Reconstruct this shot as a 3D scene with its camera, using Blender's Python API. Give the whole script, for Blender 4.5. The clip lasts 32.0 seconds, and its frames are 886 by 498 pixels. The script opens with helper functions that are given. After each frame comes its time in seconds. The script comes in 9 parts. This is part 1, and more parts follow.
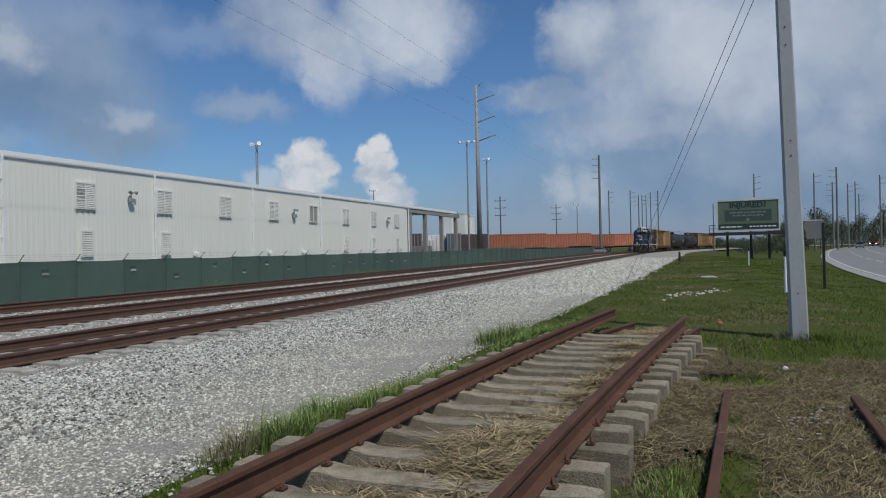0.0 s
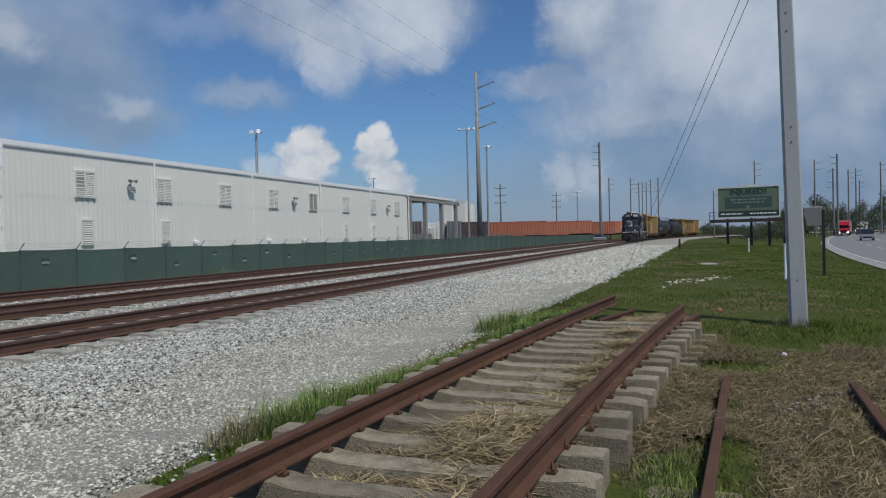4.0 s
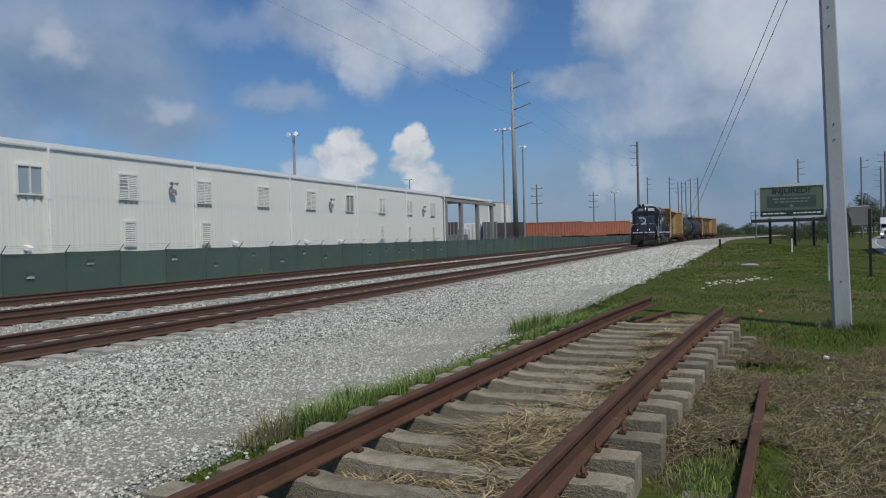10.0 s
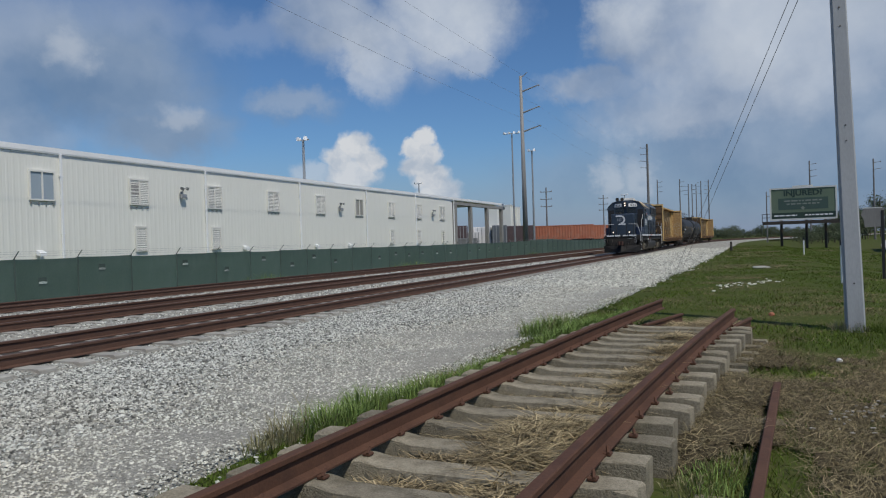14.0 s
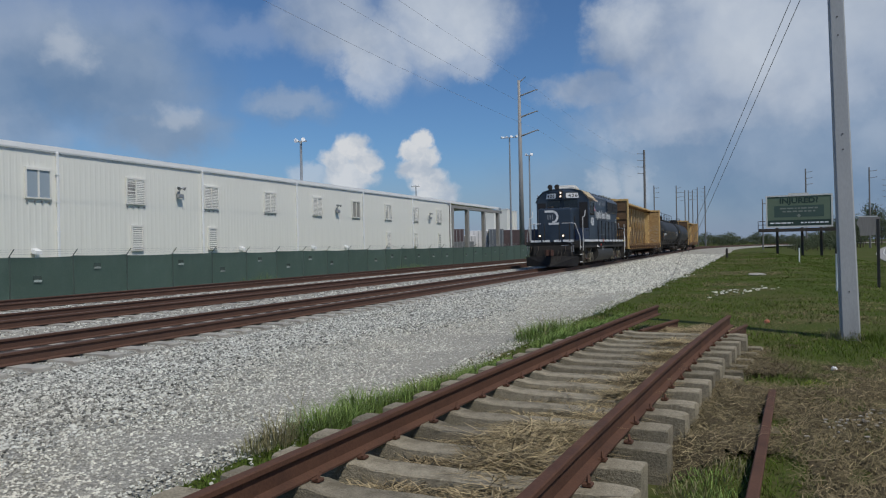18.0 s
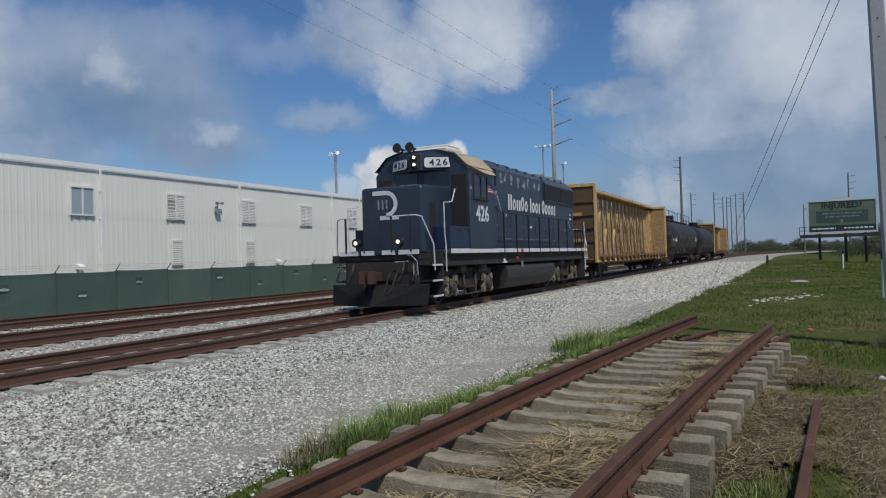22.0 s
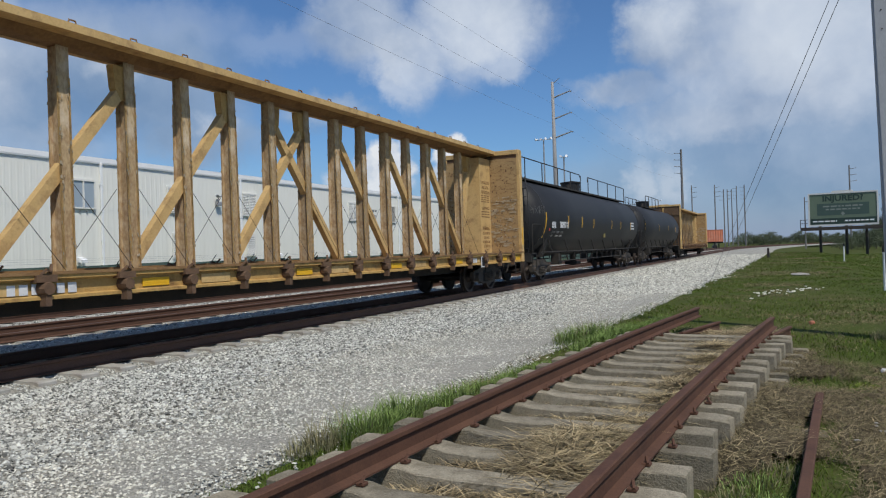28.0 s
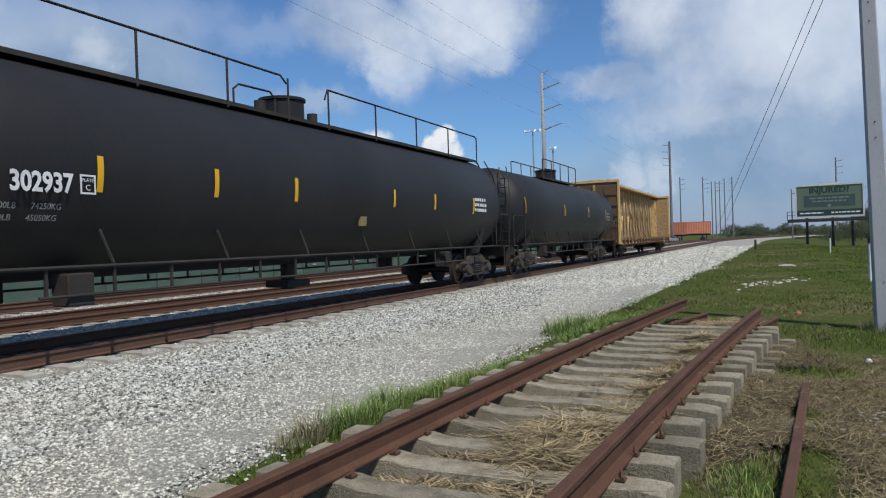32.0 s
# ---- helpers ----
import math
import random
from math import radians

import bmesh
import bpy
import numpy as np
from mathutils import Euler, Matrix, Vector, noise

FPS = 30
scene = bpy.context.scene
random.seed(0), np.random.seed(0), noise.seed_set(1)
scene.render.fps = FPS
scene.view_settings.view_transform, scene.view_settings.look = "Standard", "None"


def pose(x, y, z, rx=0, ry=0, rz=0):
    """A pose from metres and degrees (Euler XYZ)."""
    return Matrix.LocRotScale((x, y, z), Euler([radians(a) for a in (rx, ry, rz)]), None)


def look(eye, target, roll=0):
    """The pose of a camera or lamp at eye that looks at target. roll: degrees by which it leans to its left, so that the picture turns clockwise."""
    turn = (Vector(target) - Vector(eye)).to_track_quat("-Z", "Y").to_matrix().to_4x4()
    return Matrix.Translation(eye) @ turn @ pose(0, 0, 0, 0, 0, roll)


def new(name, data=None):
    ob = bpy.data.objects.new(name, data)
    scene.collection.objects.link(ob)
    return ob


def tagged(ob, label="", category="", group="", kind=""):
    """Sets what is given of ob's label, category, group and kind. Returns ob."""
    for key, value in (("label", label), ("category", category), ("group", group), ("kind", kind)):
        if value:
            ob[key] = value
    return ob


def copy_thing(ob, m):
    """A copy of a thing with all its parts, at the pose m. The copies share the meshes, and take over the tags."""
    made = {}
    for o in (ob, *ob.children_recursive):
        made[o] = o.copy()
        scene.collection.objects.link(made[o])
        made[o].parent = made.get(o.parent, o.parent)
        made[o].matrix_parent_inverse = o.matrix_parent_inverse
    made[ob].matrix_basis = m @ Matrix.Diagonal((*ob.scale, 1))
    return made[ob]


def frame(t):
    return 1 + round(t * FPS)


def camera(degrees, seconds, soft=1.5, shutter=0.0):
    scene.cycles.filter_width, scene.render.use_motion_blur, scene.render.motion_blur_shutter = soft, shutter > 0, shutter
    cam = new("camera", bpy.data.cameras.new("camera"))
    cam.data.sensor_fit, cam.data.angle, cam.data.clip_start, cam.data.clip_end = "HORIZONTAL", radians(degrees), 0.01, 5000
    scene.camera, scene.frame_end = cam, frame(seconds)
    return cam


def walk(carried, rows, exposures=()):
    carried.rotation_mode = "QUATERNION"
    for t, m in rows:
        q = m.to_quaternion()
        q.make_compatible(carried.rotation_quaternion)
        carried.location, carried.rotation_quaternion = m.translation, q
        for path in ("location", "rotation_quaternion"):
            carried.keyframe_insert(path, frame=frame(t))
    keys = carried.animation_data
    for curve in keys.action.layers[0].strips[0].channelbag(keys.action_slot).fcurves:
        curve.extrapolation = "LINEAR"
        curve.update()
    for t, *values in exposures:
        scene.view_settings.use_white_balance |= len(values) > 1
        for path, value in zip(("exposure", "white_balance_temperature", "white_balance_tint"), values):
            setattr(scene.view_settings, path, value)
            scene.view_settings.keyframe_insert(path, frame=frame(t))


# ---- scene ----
cam = camera(62.8, 32.0, soft=1.15)
walk(cam, [
    (0.0, pose(0.000, 0.000, 1.600, 90.10, 1.30, 19.23)),
    (0.5, pose(0.000, -0.003, 1.603, 89.90, 1.49, 19.43)),
    (1.0, pose(0.007, -0.013, 1.603, 89.79, 1.85, 19.87)),
    (1.5, pose(0.009, -0.017, 1.601, 89.54, 1.56, 19.31)),
    (2.0, pose(0.014, -0.021, 1.597, 89.67, 1.69, 19.71)),
    (2.5, pose(0.011, -0.019, 1.599, 89.75, 1.39, 19.50)),
    (3.0, pose(0.008, -0.004, 1.597, 89.41, 1.49, 19.29)),
    (3.5, pose(0.005, -0.006, 1.595, 89.16, 1.40, 19.14)),
    (5.5, pose(0.007, -0.019, 1.599, 89.17, 1.54, 19.76)),
    (6.0, pose(0.006, -0.009, 1.597, 89.18, 1.37, 19.62)),
    (6.5, pose(-0.001, -0.006, 1.599, 89.05, 1.49, 20.00)),
    (7.0, pose(0.005, -0.001, 1.597, 88.82, 1.62, 20.38)),
    (7.5, pose(0.009, 0.002, 1.599, 88.55, 1.72, 20.53)),
    (8.0, pose(0.013, 0.002, 1.595, 88.57, 1.66, 20.69)),
    (8.5, pose(0.012, 0.004, 1.594, 89.23, 1.18, 20.49)),
    (9.0, pose(0.011, 0.014, 1.594, 89.36, 1.02, 20.00)),
    (9.5, pose(0.027, 0.016, 1.593, 89.67, 1.37, 20.87)),
    (10.0, pose(0.046, 0.009, 1.596, 89.27, 1.55, 22.10)),
    (10.5, pose(0.069, 0.010, 1.590, 89.14, 1.70, 22.71)),
    (11.0, pose(0.087, 0.006, 1.592, 89.52, 1.40, 22.62)),
    (11.5, pose(0.082, 0.011, 1.589, 89.28, 1.18, 22.65)),
    (12.0, pose(0.076, 0.017, 1.589, 89.59, 1.32, 22.68)),
    (12.5, pose(0.073, 0.016, 1.591, 89.64, 1.26, 22.78)),
    (13.0, pose(0.069, 0.014, 1.592, 89.53, 1.46, 22.44)),
    (13.5, pose(0.055, 0.008, 1.598, 89.52, 1.81, 22.84)),
    (14.0, pose(0.046, 0.020, 1.593, 89.58, 1.79, 22.86)),
    (14.5, pose(0.046, 0.011, 1.600, 89.48, 1.54, 22.43)),
    (16.5, pose(0.038, 0.025, 1.593, 89.29, 1.37, 22.75)),
    (17.0, pose(0.042, 0.021, 1.599, 89.28, 1.73, 22.75)),
    (17.5, pose(0.045, 0.018, 1.605, 89.21, 1.26, 22.64)),
    (18.0, pose(0.038, 0.017, 1.598, 89.82, 1.08, 22.57)),
    (18.5, pose(0.039, 0.007, 1.606, 90.03, 1.41, 23.43)),
    (19.0, pose(0.037, 0.004, 1.604, 89.98, 1.44, 23.39)),
    (19.5, pose(0.039, 0.007, 1.605, 89.82, 1.26, 23.36)),
    (20.0, pose(0.038, 0.008, 1.603, 89.77, 1.43, 23.50)),
    (20.5, pose(0.040, 0.011, 1.602, 89.83, 1.58, 23.84)),
    (21.0, pose(0.033, 0.015, 1.605, 89.91, 1.56, 24.53)),
    (21.5, pose(0.034, 0.010, 1.604, 90.27, 1.62, 24.94)),
    (22.0, pose(0.040, -0.004, 1.606, 90.73, 1.80, 25.29)),
    (22.5, pose(0.042, 0.003, 1.607, 91.01, 1.72, 25.81)),
    (23.0, pose(0.043, -0.009, 1.608, 91.31, 1.85, 27.21)),
    (23.5, pose(0.050, -0.027, 1.610, 91.22, 1.93, 30.35)),
    (24.0, pose(0.028, -0.039, 1.612, 91.28, 2.16, 33.05)),
    (24.5, pose(0.016, -0.028, 1.613, 90.91, 1.83, 30.67)),
    (25.0, pose(0.016, -0.031, 1.606, 90.10, 1.63, 28.50)),
    (25.5, pose(0.012, -0.018, 1.604, 90.09, 1.46, 26.61)),
    (26.0, pose(0.024, -0.020, 1.605, 90.30, 1.88, 25.98)),
    (26.5, pose(0.022, -0.023, 1.615, 90.60, 1.29, 25.17)),
    (28.5, pose(0.017, -0.013, 1.606, 90.12, 2.06, 25.39)),
    (29.0, pose(0.013, -0.012, 1.605, 90.16, 2.22, 25.37)),
    (29.5, pose(0.015, -0.013, 1.606, 90.14, 2.07, 25.09)),
    (30.0, pose(0.015, -0.017, 1.606, 89.73, 2.01, 24.81)),
    (30.5, pose(0.009, -0.002, 1.606, 89.71, 1.98, 24.42)),
    (31.0, pose(0.012, 0.005, 1.599, 89.95, 2.16, 24.78)),
    (31.5, pose(0.014, -0.012, 1.604, 89.62, 2.08, 24.47)),
    (32.0, pose(0.016, -0.008, 1.606, 89.50, 1.87, 24.48)),
], exposures=[(0.0, -0.18), (21.0, -0.18), (22.5, -0.12), (23.2, -0.02), (24.0, 0.18), (25.0, 0.24), (26.5, 0.20), (28.5, 0.08), (30.0, 0.12), (32.0, 0.22)])

# ---- world and sun ----
SUN_AZ, SUN_EL = radians(126), radians(55)
SUN_DIR = Vector((math.sin(SUN_AZ) * math.cos(SUN_EL), math.cos(SUN_AZ) * math.cos(SUN_EL), math.sin(SUN_EL)))

world = bpy.data.worlds.new("world")
scene.world = world
world.use_nodes = True
wn, wl = world.node_tree.nodes, world.node_tree.links
wn.clear()


def wnode(kind, **kw):
    n = wn.new(kind)
    for k, v in kw.items():
        if k == "op":
            n.operation = v
        elif k == "blend":
            n.blend_type = v
    return n


def plug(tree_links, a, b):
    tree_links.new(a, b)


sky = wnode("ShaderNodeTexSky")
sky.sky_type = "NISHITA"
sky.sun_disc = False
sky.sun_elevation, sky.sun_rotation = SUN_EL, SUN_AZ
sky.altitude, sky.air_density, sky.dust_density, sky.ozone_density = 0, 1.0, 0.5, 3.0
sky_gain = wnode("ShaderNodeVectorMath", op="MULTIPLY")
sky_gain.inputs[1].default_value = (0.053, 0.074, 0.096)
plug(wl, sky.outputs[0], sky_gain.inputs[0])

# clouds: soft ellipses in azimuth and height, broken up by noise
coord = wnode("ShaderNodeTexCoord")
sep = wnode("ShaderNodeSeparateXYZ")
plug(wl, coord.outputs["Generated"], sep.inputs[0])
az_n = wnode("ShaderNodeMath", op="ARCTAN2")
plug(wl, sep.outputs[0], az_n.inputs[0])
plug(wl, sep.outputs[1], az_n.inputs[1])
el_n = wnode("ShaderNodeMath", op="ARCSINE")
plug(wl, sep.outputs[2], el_n.inputs[0])
uv = wnode("ShaderNodeCombineXYZ")
plug(wl, az_n.outputs[0], uv.inputs[0])
plug(wl, el_n.outputs[0], uv.inputs[1])
deg = wnode("ShaderNodeVectorMath", op="SCALE")
plug(wl, uv.outputs[0], deg.inputs[0])
deg.inputs["Scale"].default_value = 57.2958


def wnoise(scale, detail, rough, src):
    n = wnode("ShaderNodeTexNoise")
    n.inputs["Scale"].default_value, n.inputs["Detail"].default_value, n.inputs["Roughness"].default_value = scale, detail, rough
    plug(wl, src.outputs[0], n.inputs["Vector"])
    return n


def warp(scale, detail, amount):
    n = wnoise(scale, detail, 0.55, deg)
    c = wnode("ShaderNodeVectorMath", op="SUBTRACT")
    plug(wl, n.outputs["Color"], c.inputs[0])
    c.inputs[1].default_value = (0.5, 0.5, 0.5)
    m = wnode("ShaderNodeVectorMath", op="MULTIPLY_ADD")
    plug(wl, c.outputs[0], m.inputs[0])
    m.inputs[1].default_value = (amount, amount * 0.8, 0)
    plug(wl, deg.outputs[0], m.inputs[2])
    return m


def blobs(src, rows, edge):
    """The strongest of soft ellipses: azimuth, height, half width, half height in degrees, strength."""
    total = None
    for a, e, w, h, s in rows:
        m = wnode("ShaderNodeVectorMath", op="MULTIPLY_ADD")
        plug(wl, src.outputs[0], m.inputs[0])
        m.inputs[1].default_value = (1 / w, 1 / h, 0)
        m.inputs[2].default_value = (-a / w, -e / h, 0)
        d = wnode("ShaderNodeVectorMath", op="LENGTH")
        plug(wl, m.outputs[0], d.inputs[0])
        r = wnode("ShaderNodeMapRange")
        r.interpolation_type = "SMOOTHSTEP"
        r.inputs["From Min"].default_value, r.inputs["From Max"].default_value = 1.0 + edge, 1.0 - edge
        r.inputs["To Min"].default_value, r.inputs["To Max"].default_value = 0, s
        plug(wl, d.outputs["Value"], r.inputs["Value"])
        if total is None:
            total = r
        else:
            j = wnode("ShaderNodeMath", op="MAXIMUM")
            plug(wl, total.outputs[0], j.inputs[0])
            plug(wl, r.outputs[0], j.inputs[1])
            total = j
    return total


def wmix(fac, a, b):
    m = wnode("ShaderNodeMixRGB")
    for socket, v in zip(m.inputs, (fac, a, b)):
        if isinstance(v, (int, float)):
            socket.default_value = v
        elif isinstance(v, tuple):
            socket.default_value = (*v, 1)
        else:
            plug(wl, v.outputs[0], socket)
    return m


def rewarp(src, scale, detail, amount):
    """A second, finer push on an already warped field."""
    n = wnoise(scale, detail, 0.62, deg)
    c = wnode("ShaderNodeVectorMath", op="SUBTRACT")
    plug(wl, n.outputs["Color"], c.inputs[0])
    c.inputs[1].default_value = (0.5, 0.5, 0.5)
    m = wnode("ShaderNodeVectorMath", op="MULTIPLY_ADD")
    plug(wl, c.outputs[0], m.inputs[0])
    m.inputs[1].default_value = (amount, amount * 0.7, 0)
    plug(wl, src.outputs[0], m.inputs[2])
    return m


broad = rewarp(warp(0.13, 3, 5.0), 0.55, 9, 3.6)
fine = warp(0.9, 5, 1.5)
soft_veil = blobs(broad, [(-48, 12.5, 8, 4.2, 0.85), (-44, 9.3, 4.6, 2.3, 0.85), (-55, 11, 7, 5, 0.8), (-34.5, 10.9, 3.0, 1.1, 0.45), (2, 6.5, 14, 4.5, 0.75), (13, 6, 12, 6, 0.8), (-9, 5, 8, 2.6, 0.5), (45, 14, 22, 10, 0.7), (-85, 12, 20, 8, 0.6), (-120, 18, 25, 10, 0.7), (80, 20, 22, 12, 0.7), (140, 16, 30, 10, 0.7), (-160, 25, 30, 9, 0.7)], 0.6)
white_wisps = blobs(broad, [(-49.6, 13.6, 1.7, 1.2, 0.5), (-43.0, 10.3, 1.5, 0.8, 0.4), (-55, 15.5, 4.5, 2.2, 0.25), (-44, 17.3, 5, 1.4, 0.15), (-38, 16.5, 3.5, 1.2, 0.2), (-34.5, 11.1, 2.4, 0.8, 0.25), (-9.6, 4.9, 1.0, 1.5, 0.5), (-7.4, 4.6, 1.2, 1.3, 0.45)], 0.7)
big_puffs = blobs(broad, [(-31.5, 17.6, 3.8, 3.2, 0.9), (-27.6, 15.2, 3.4, 3.2, 1.0), (-28.8, 13.0, 1.9, 1.5, 0.85), (-22, 17.8, 5.2, 4.4, 1.0), (-20, 14.2, 2.4, 1.6, 0.7), (-8.8, 15.6, 2.3, 2.9, 1.0), (-3, 14, 6.5, 5.0, 1.0), (5, 13.5, 8, 5.5, 1.0), (13, 13, 8, 6, 1.0), (-10.2, 11.4, 3.6, 1.5, 0.85), (-53, 16, 5.5, 3.0, 0.15), (-46, 17.2, 3.6, 1.6, 0.1), (-60, 12.5, 5.0, 4.5, 0.85), (-60, 17.5, 4.6, 3.2, 0.8), (-53.5, 7.6, 5.0, 1.5, 0.3), (4, 6.6, 8, 2.2, 0.25), (11, 8.5, 7, 3.5, 0.35), (-4.5, 9.4, 6.5, 2.2, 0.85), (0, 28, 14, 6, 0.9), (-45, 30, 14, 6, 0.8), (40, 24, 14, 6, 0.8)], 0.42)
towers = blobs(fine, [(-29.5, 7.8, 1.35, 1.1, 1.0), (-30.8, 6.9, 1.2, 1.0, 0.95), (-28.5, 6.7, 1.2, 1.0, 1.0), (-29.8, 5.7, 2.1, 1.3, 0.9), (-33, 5.8, 1.6, 0.9, 0.45), (-24.1, 8.3, 0.85, 0.85, 1.0), (-25.0, 7.5, 0.9, 0.8, 1.0), (-23.8, 7.0, 1.0, 1.0, 1.0), (-24.6, 6.1, 1.3, 1.0, 1.0), (-23.6, 5.2, 1.4, 1.2, 1.0), (-23.0, 4.0, 1.7, 1.3, 0.9), (-47.5, 5.2, 1.1, 0.8, 0.9)], 0.27)
grain = wnoise(0.14, 6, 0.55, deg)
dens = wnode("ShaderNodeMapRange")
dens.inputs["From Min"].default_value, dens.inputs["From Max"].default_value = 0.30, 0.55
dens.inputs["To Min"].default_value, dens.inputs["To Max"].default_value = 0.6, 1.0
plug(wl, grain.outputs[0], dens.inputs["Value"])
puff_fac = wnode("ShaderNodeMath", op="MULTIPLY")
plug(wl, big_puffs.outputs[0], puff_fac.inputs[0])
plug(wl, dens.outputs[0], puff_fac.inputs[1])
shade = wnode("ShaderNodeMapRange")
shade.inputs["From Min"].default_value, shade.inputs["From Max"].default_value = 0.35, 0.65
plug(wl, wnoise(0.11, 5, 0.52, fine).outputs[0], shade.inputs["Value"])
haze = wnode("ShaderNodeMapRange")
haze.interpolation_type = "SMOOTHSTEP"
haze.inputs["From Min"].default_value, haze.inputs["From Max"].default_value = 8.5, -1.0
haze.inputs["To Min"].default_value, haze.inputs["To Max"].default_value = 0.0, 0.85
hsep = wnode("ShaderNodeSeparateXYZ")
plug(wl, deg.outputs[0], hsep.inputs[0])
plug(wl, hsep.outputs[1], haze.inputs["Value"])
c0 = wmix(haze, sky_gain, (0.265, 0.325, 0.465))
veil_col = wmix(shade, (0.155, 0.245, 0.39), (0.29, 0.375, 0.505))
c1 = wmix(soft_veil, c0, veil_col)
c1b = wmix(white_wisps, c1, (0.60, 0.65, 0.72))
puff_col = wmix(shade, (0.262, 0.343, 0.485), (0.555, 0.62, 0.72))
c2a = wmix(puff_fac, c1b, puff_col)
crown = blobs(broad, [(1.5, 15.0, 5.0, 3.2, 0.6), (-7.6, 16.8, 1.5, 1.9, 0.55), (7.5, 14.5, 5.0, 3.5, 0.5), (-22.0, 18.6, 3.6, 1.8, 0.3)], 0.75)
c2 = wmix(crown, c2a, (0.60, 0.66, 0.745))
tower_shade = wnode("ShaderNodeMapRange")
tower_shade.inputs["From Min"].default_value, tower_shade.inputs["From Max"].default_value = 0.36, 0.60
plug(wl, wnoise(0.42, 5, 0.55, fine).outputs[0], tower_shade.inputs["Value"])
tower_col = wmix(tower_shade, (0.46, 0.53, 0.63), (0.71, 0.735, 0.77))
c3 = wmix(towers, c2, tower_col)
bg = wnode("ShaderNodeBackground")
bg.inputs["Strength"].default_value = 1.0
plug(wl, c3.outputs[0], bg.inputs["Color"])
wout = wnode("ShaderNodeOutputWorld")
plug(wl, bg.outputs[0], wout.inputs["Surface"])

sun = new("sun", bpy.data.lights.new("sun", "SUN"))
sun.data.energy, sun.data.angle, sun.data.color = 3.1, radians(0.6), (1.0, 0.94, 0.84)
sun.matrix_basis = look(SUN_DIR * 200, (0, 0, 0))



# ---- materials ----
def material(name, color, rough=0.7, metal=0.0, color2=None, scale=3.0, detail_scale=40.0, mix=0.5, bump=0.15, bump_dist=0.01, stain=None, stain_scale=1.0, stain_amount=0.5, stretch=(1, 1, 1), random_value=0.0, spec=0.4, island=0.0):
    """Two scales of noise between two colours, an optional stain, and fine relief."""
    m = bpy.data.materials.new(name)
    m.use_nodes = True
    nt = m.node_tree
    n, l = nt.nodes, nt.links
    b = n["Principled BSDF"]
    b.inputs["Roughness"].default_value, b.inputs["Metallic"].default_value = rough, metal
    b.inputs["Specular IOR Level"].default_value = spec
    tc = n.new("ShaderNodeTexCoord")
    mp = n.new("ShaderNodeMapping")
    mp.inputs["Scale"].default_value = stretch
    l.new(tc.outputs["Object"], mp.inputs["Vector"])

    def tex(s, d=5, r=0.6):
        t = n.new("ShaderNodeTexNoise")
        t.inputs["Scale"].default_value, t.inputs["Detail"].default_value, t.inputs["Roughness"].default_value = s, d, r
        l.new(mp.outputs[0], t.inputs["Vector"])
        return t

    def ramp(src, lo, hi):
        r = n.new("ShaderNodeMapRange")
        r.inputs["From Min"].default_value, r.inputs["From Max"].default_value = lo, hi
        l.new(src, r.inputs["Value"])
        return r

    def blend(fac, a, c):
        x = n.new("ShaderNodeMixRGB")
        for k, v in zip(x.inputs, (fac, a, c)):
            if isinstance(v, (float, int)):
                k.default_value = v
            elif isinstance(v, tuple):
                k.default_value = (*v, 1)
            else:
                l.new(v, k)
        return x.outputs[0]

    color2 = color2 or tuple(c * 0.7 for c in color)
    big, small = tex(scale), tex(detail_scale, 3)
    add = n.new("ShaderNodeMath")
    add.operation = "MULTIPLY_ADD"
    l.new(small.outputs[0], add.inputs[0])
    add.inputs[1].default_value = mix
    mul = n.new("ShaderNodeMath")
    mul.operation = "MULTIPLY"
    l.new(big.outputs[0], mul.inputs[0])
    mul.inputs[1].default_value = 1 - mix
    l.new(mul.outputs[0], add.inputs[2])
    out = blend(ramp(add.outputs[0], 0.36, 0.64).outputs[0], color, color2)
    if stain:
        st = ramp(tex(stain_scale, 7, 0.65).outputs[0], 0.5, 0.72)
        sm = n.new("ShaderNodeMath")
        sm.operation = "MULTIPLY"
        l.new(st.outputs[0], sm.inputs[0])
        sm.inputs[1].default_value = stain_amount
        out = blend(sm.outputs[0], out, stain)
    if random_value or island:
        hv = n.new("ShaderNodeHueSaturation")
        rr = n.new("ShaderNodeMapRange")
        k = random_value or island
        rr.inputs["To Min"].default_value, rr.inputs["To Max"].default_value = 1 - k, 1 + k * (0.85 if island else 1.0)
        if island:
            g = n.new("ShaderNodeNewGeometry")
            l.new(g.outputs["Random Per Island"], rr.inputs["Value"])
        else:
            o = n.new("ShaderNodeObjectInfo")
            l.new(o.outputs["Random"], rr.inputs["Value"])
        l.new(rr.outputs[0], hv.inputs["Value"])
        l.new(out, hv.inputs["Color"])
        out = hv.outputs[0]
    l.new(out, b.inputs["Base Color"])
    if bump:
        bp = n.new("ShaderNodeBump")
        bp.inputs["Strength"].default_value, bp.inputs["Distance"].default_value = bump, bump_dist
        l.new(add.outputs[0], bp.inputs["Height"])
        l.new(bp.outputs[0], b.inputs["Normal"])
    return m


def glow(name, color, strength):
    m = bpy.data.materials.new(name)
    m.use_nodes = True
    b = m.node_tree.nodes["Principled BSDF"]
    b.inputs["Base Color"].default_value = (*color, 1)
    b.inputs["Emission Color"].default_value = (*color, 1)
    b.inputs["Emission Strength"].default_value = strength
    return m


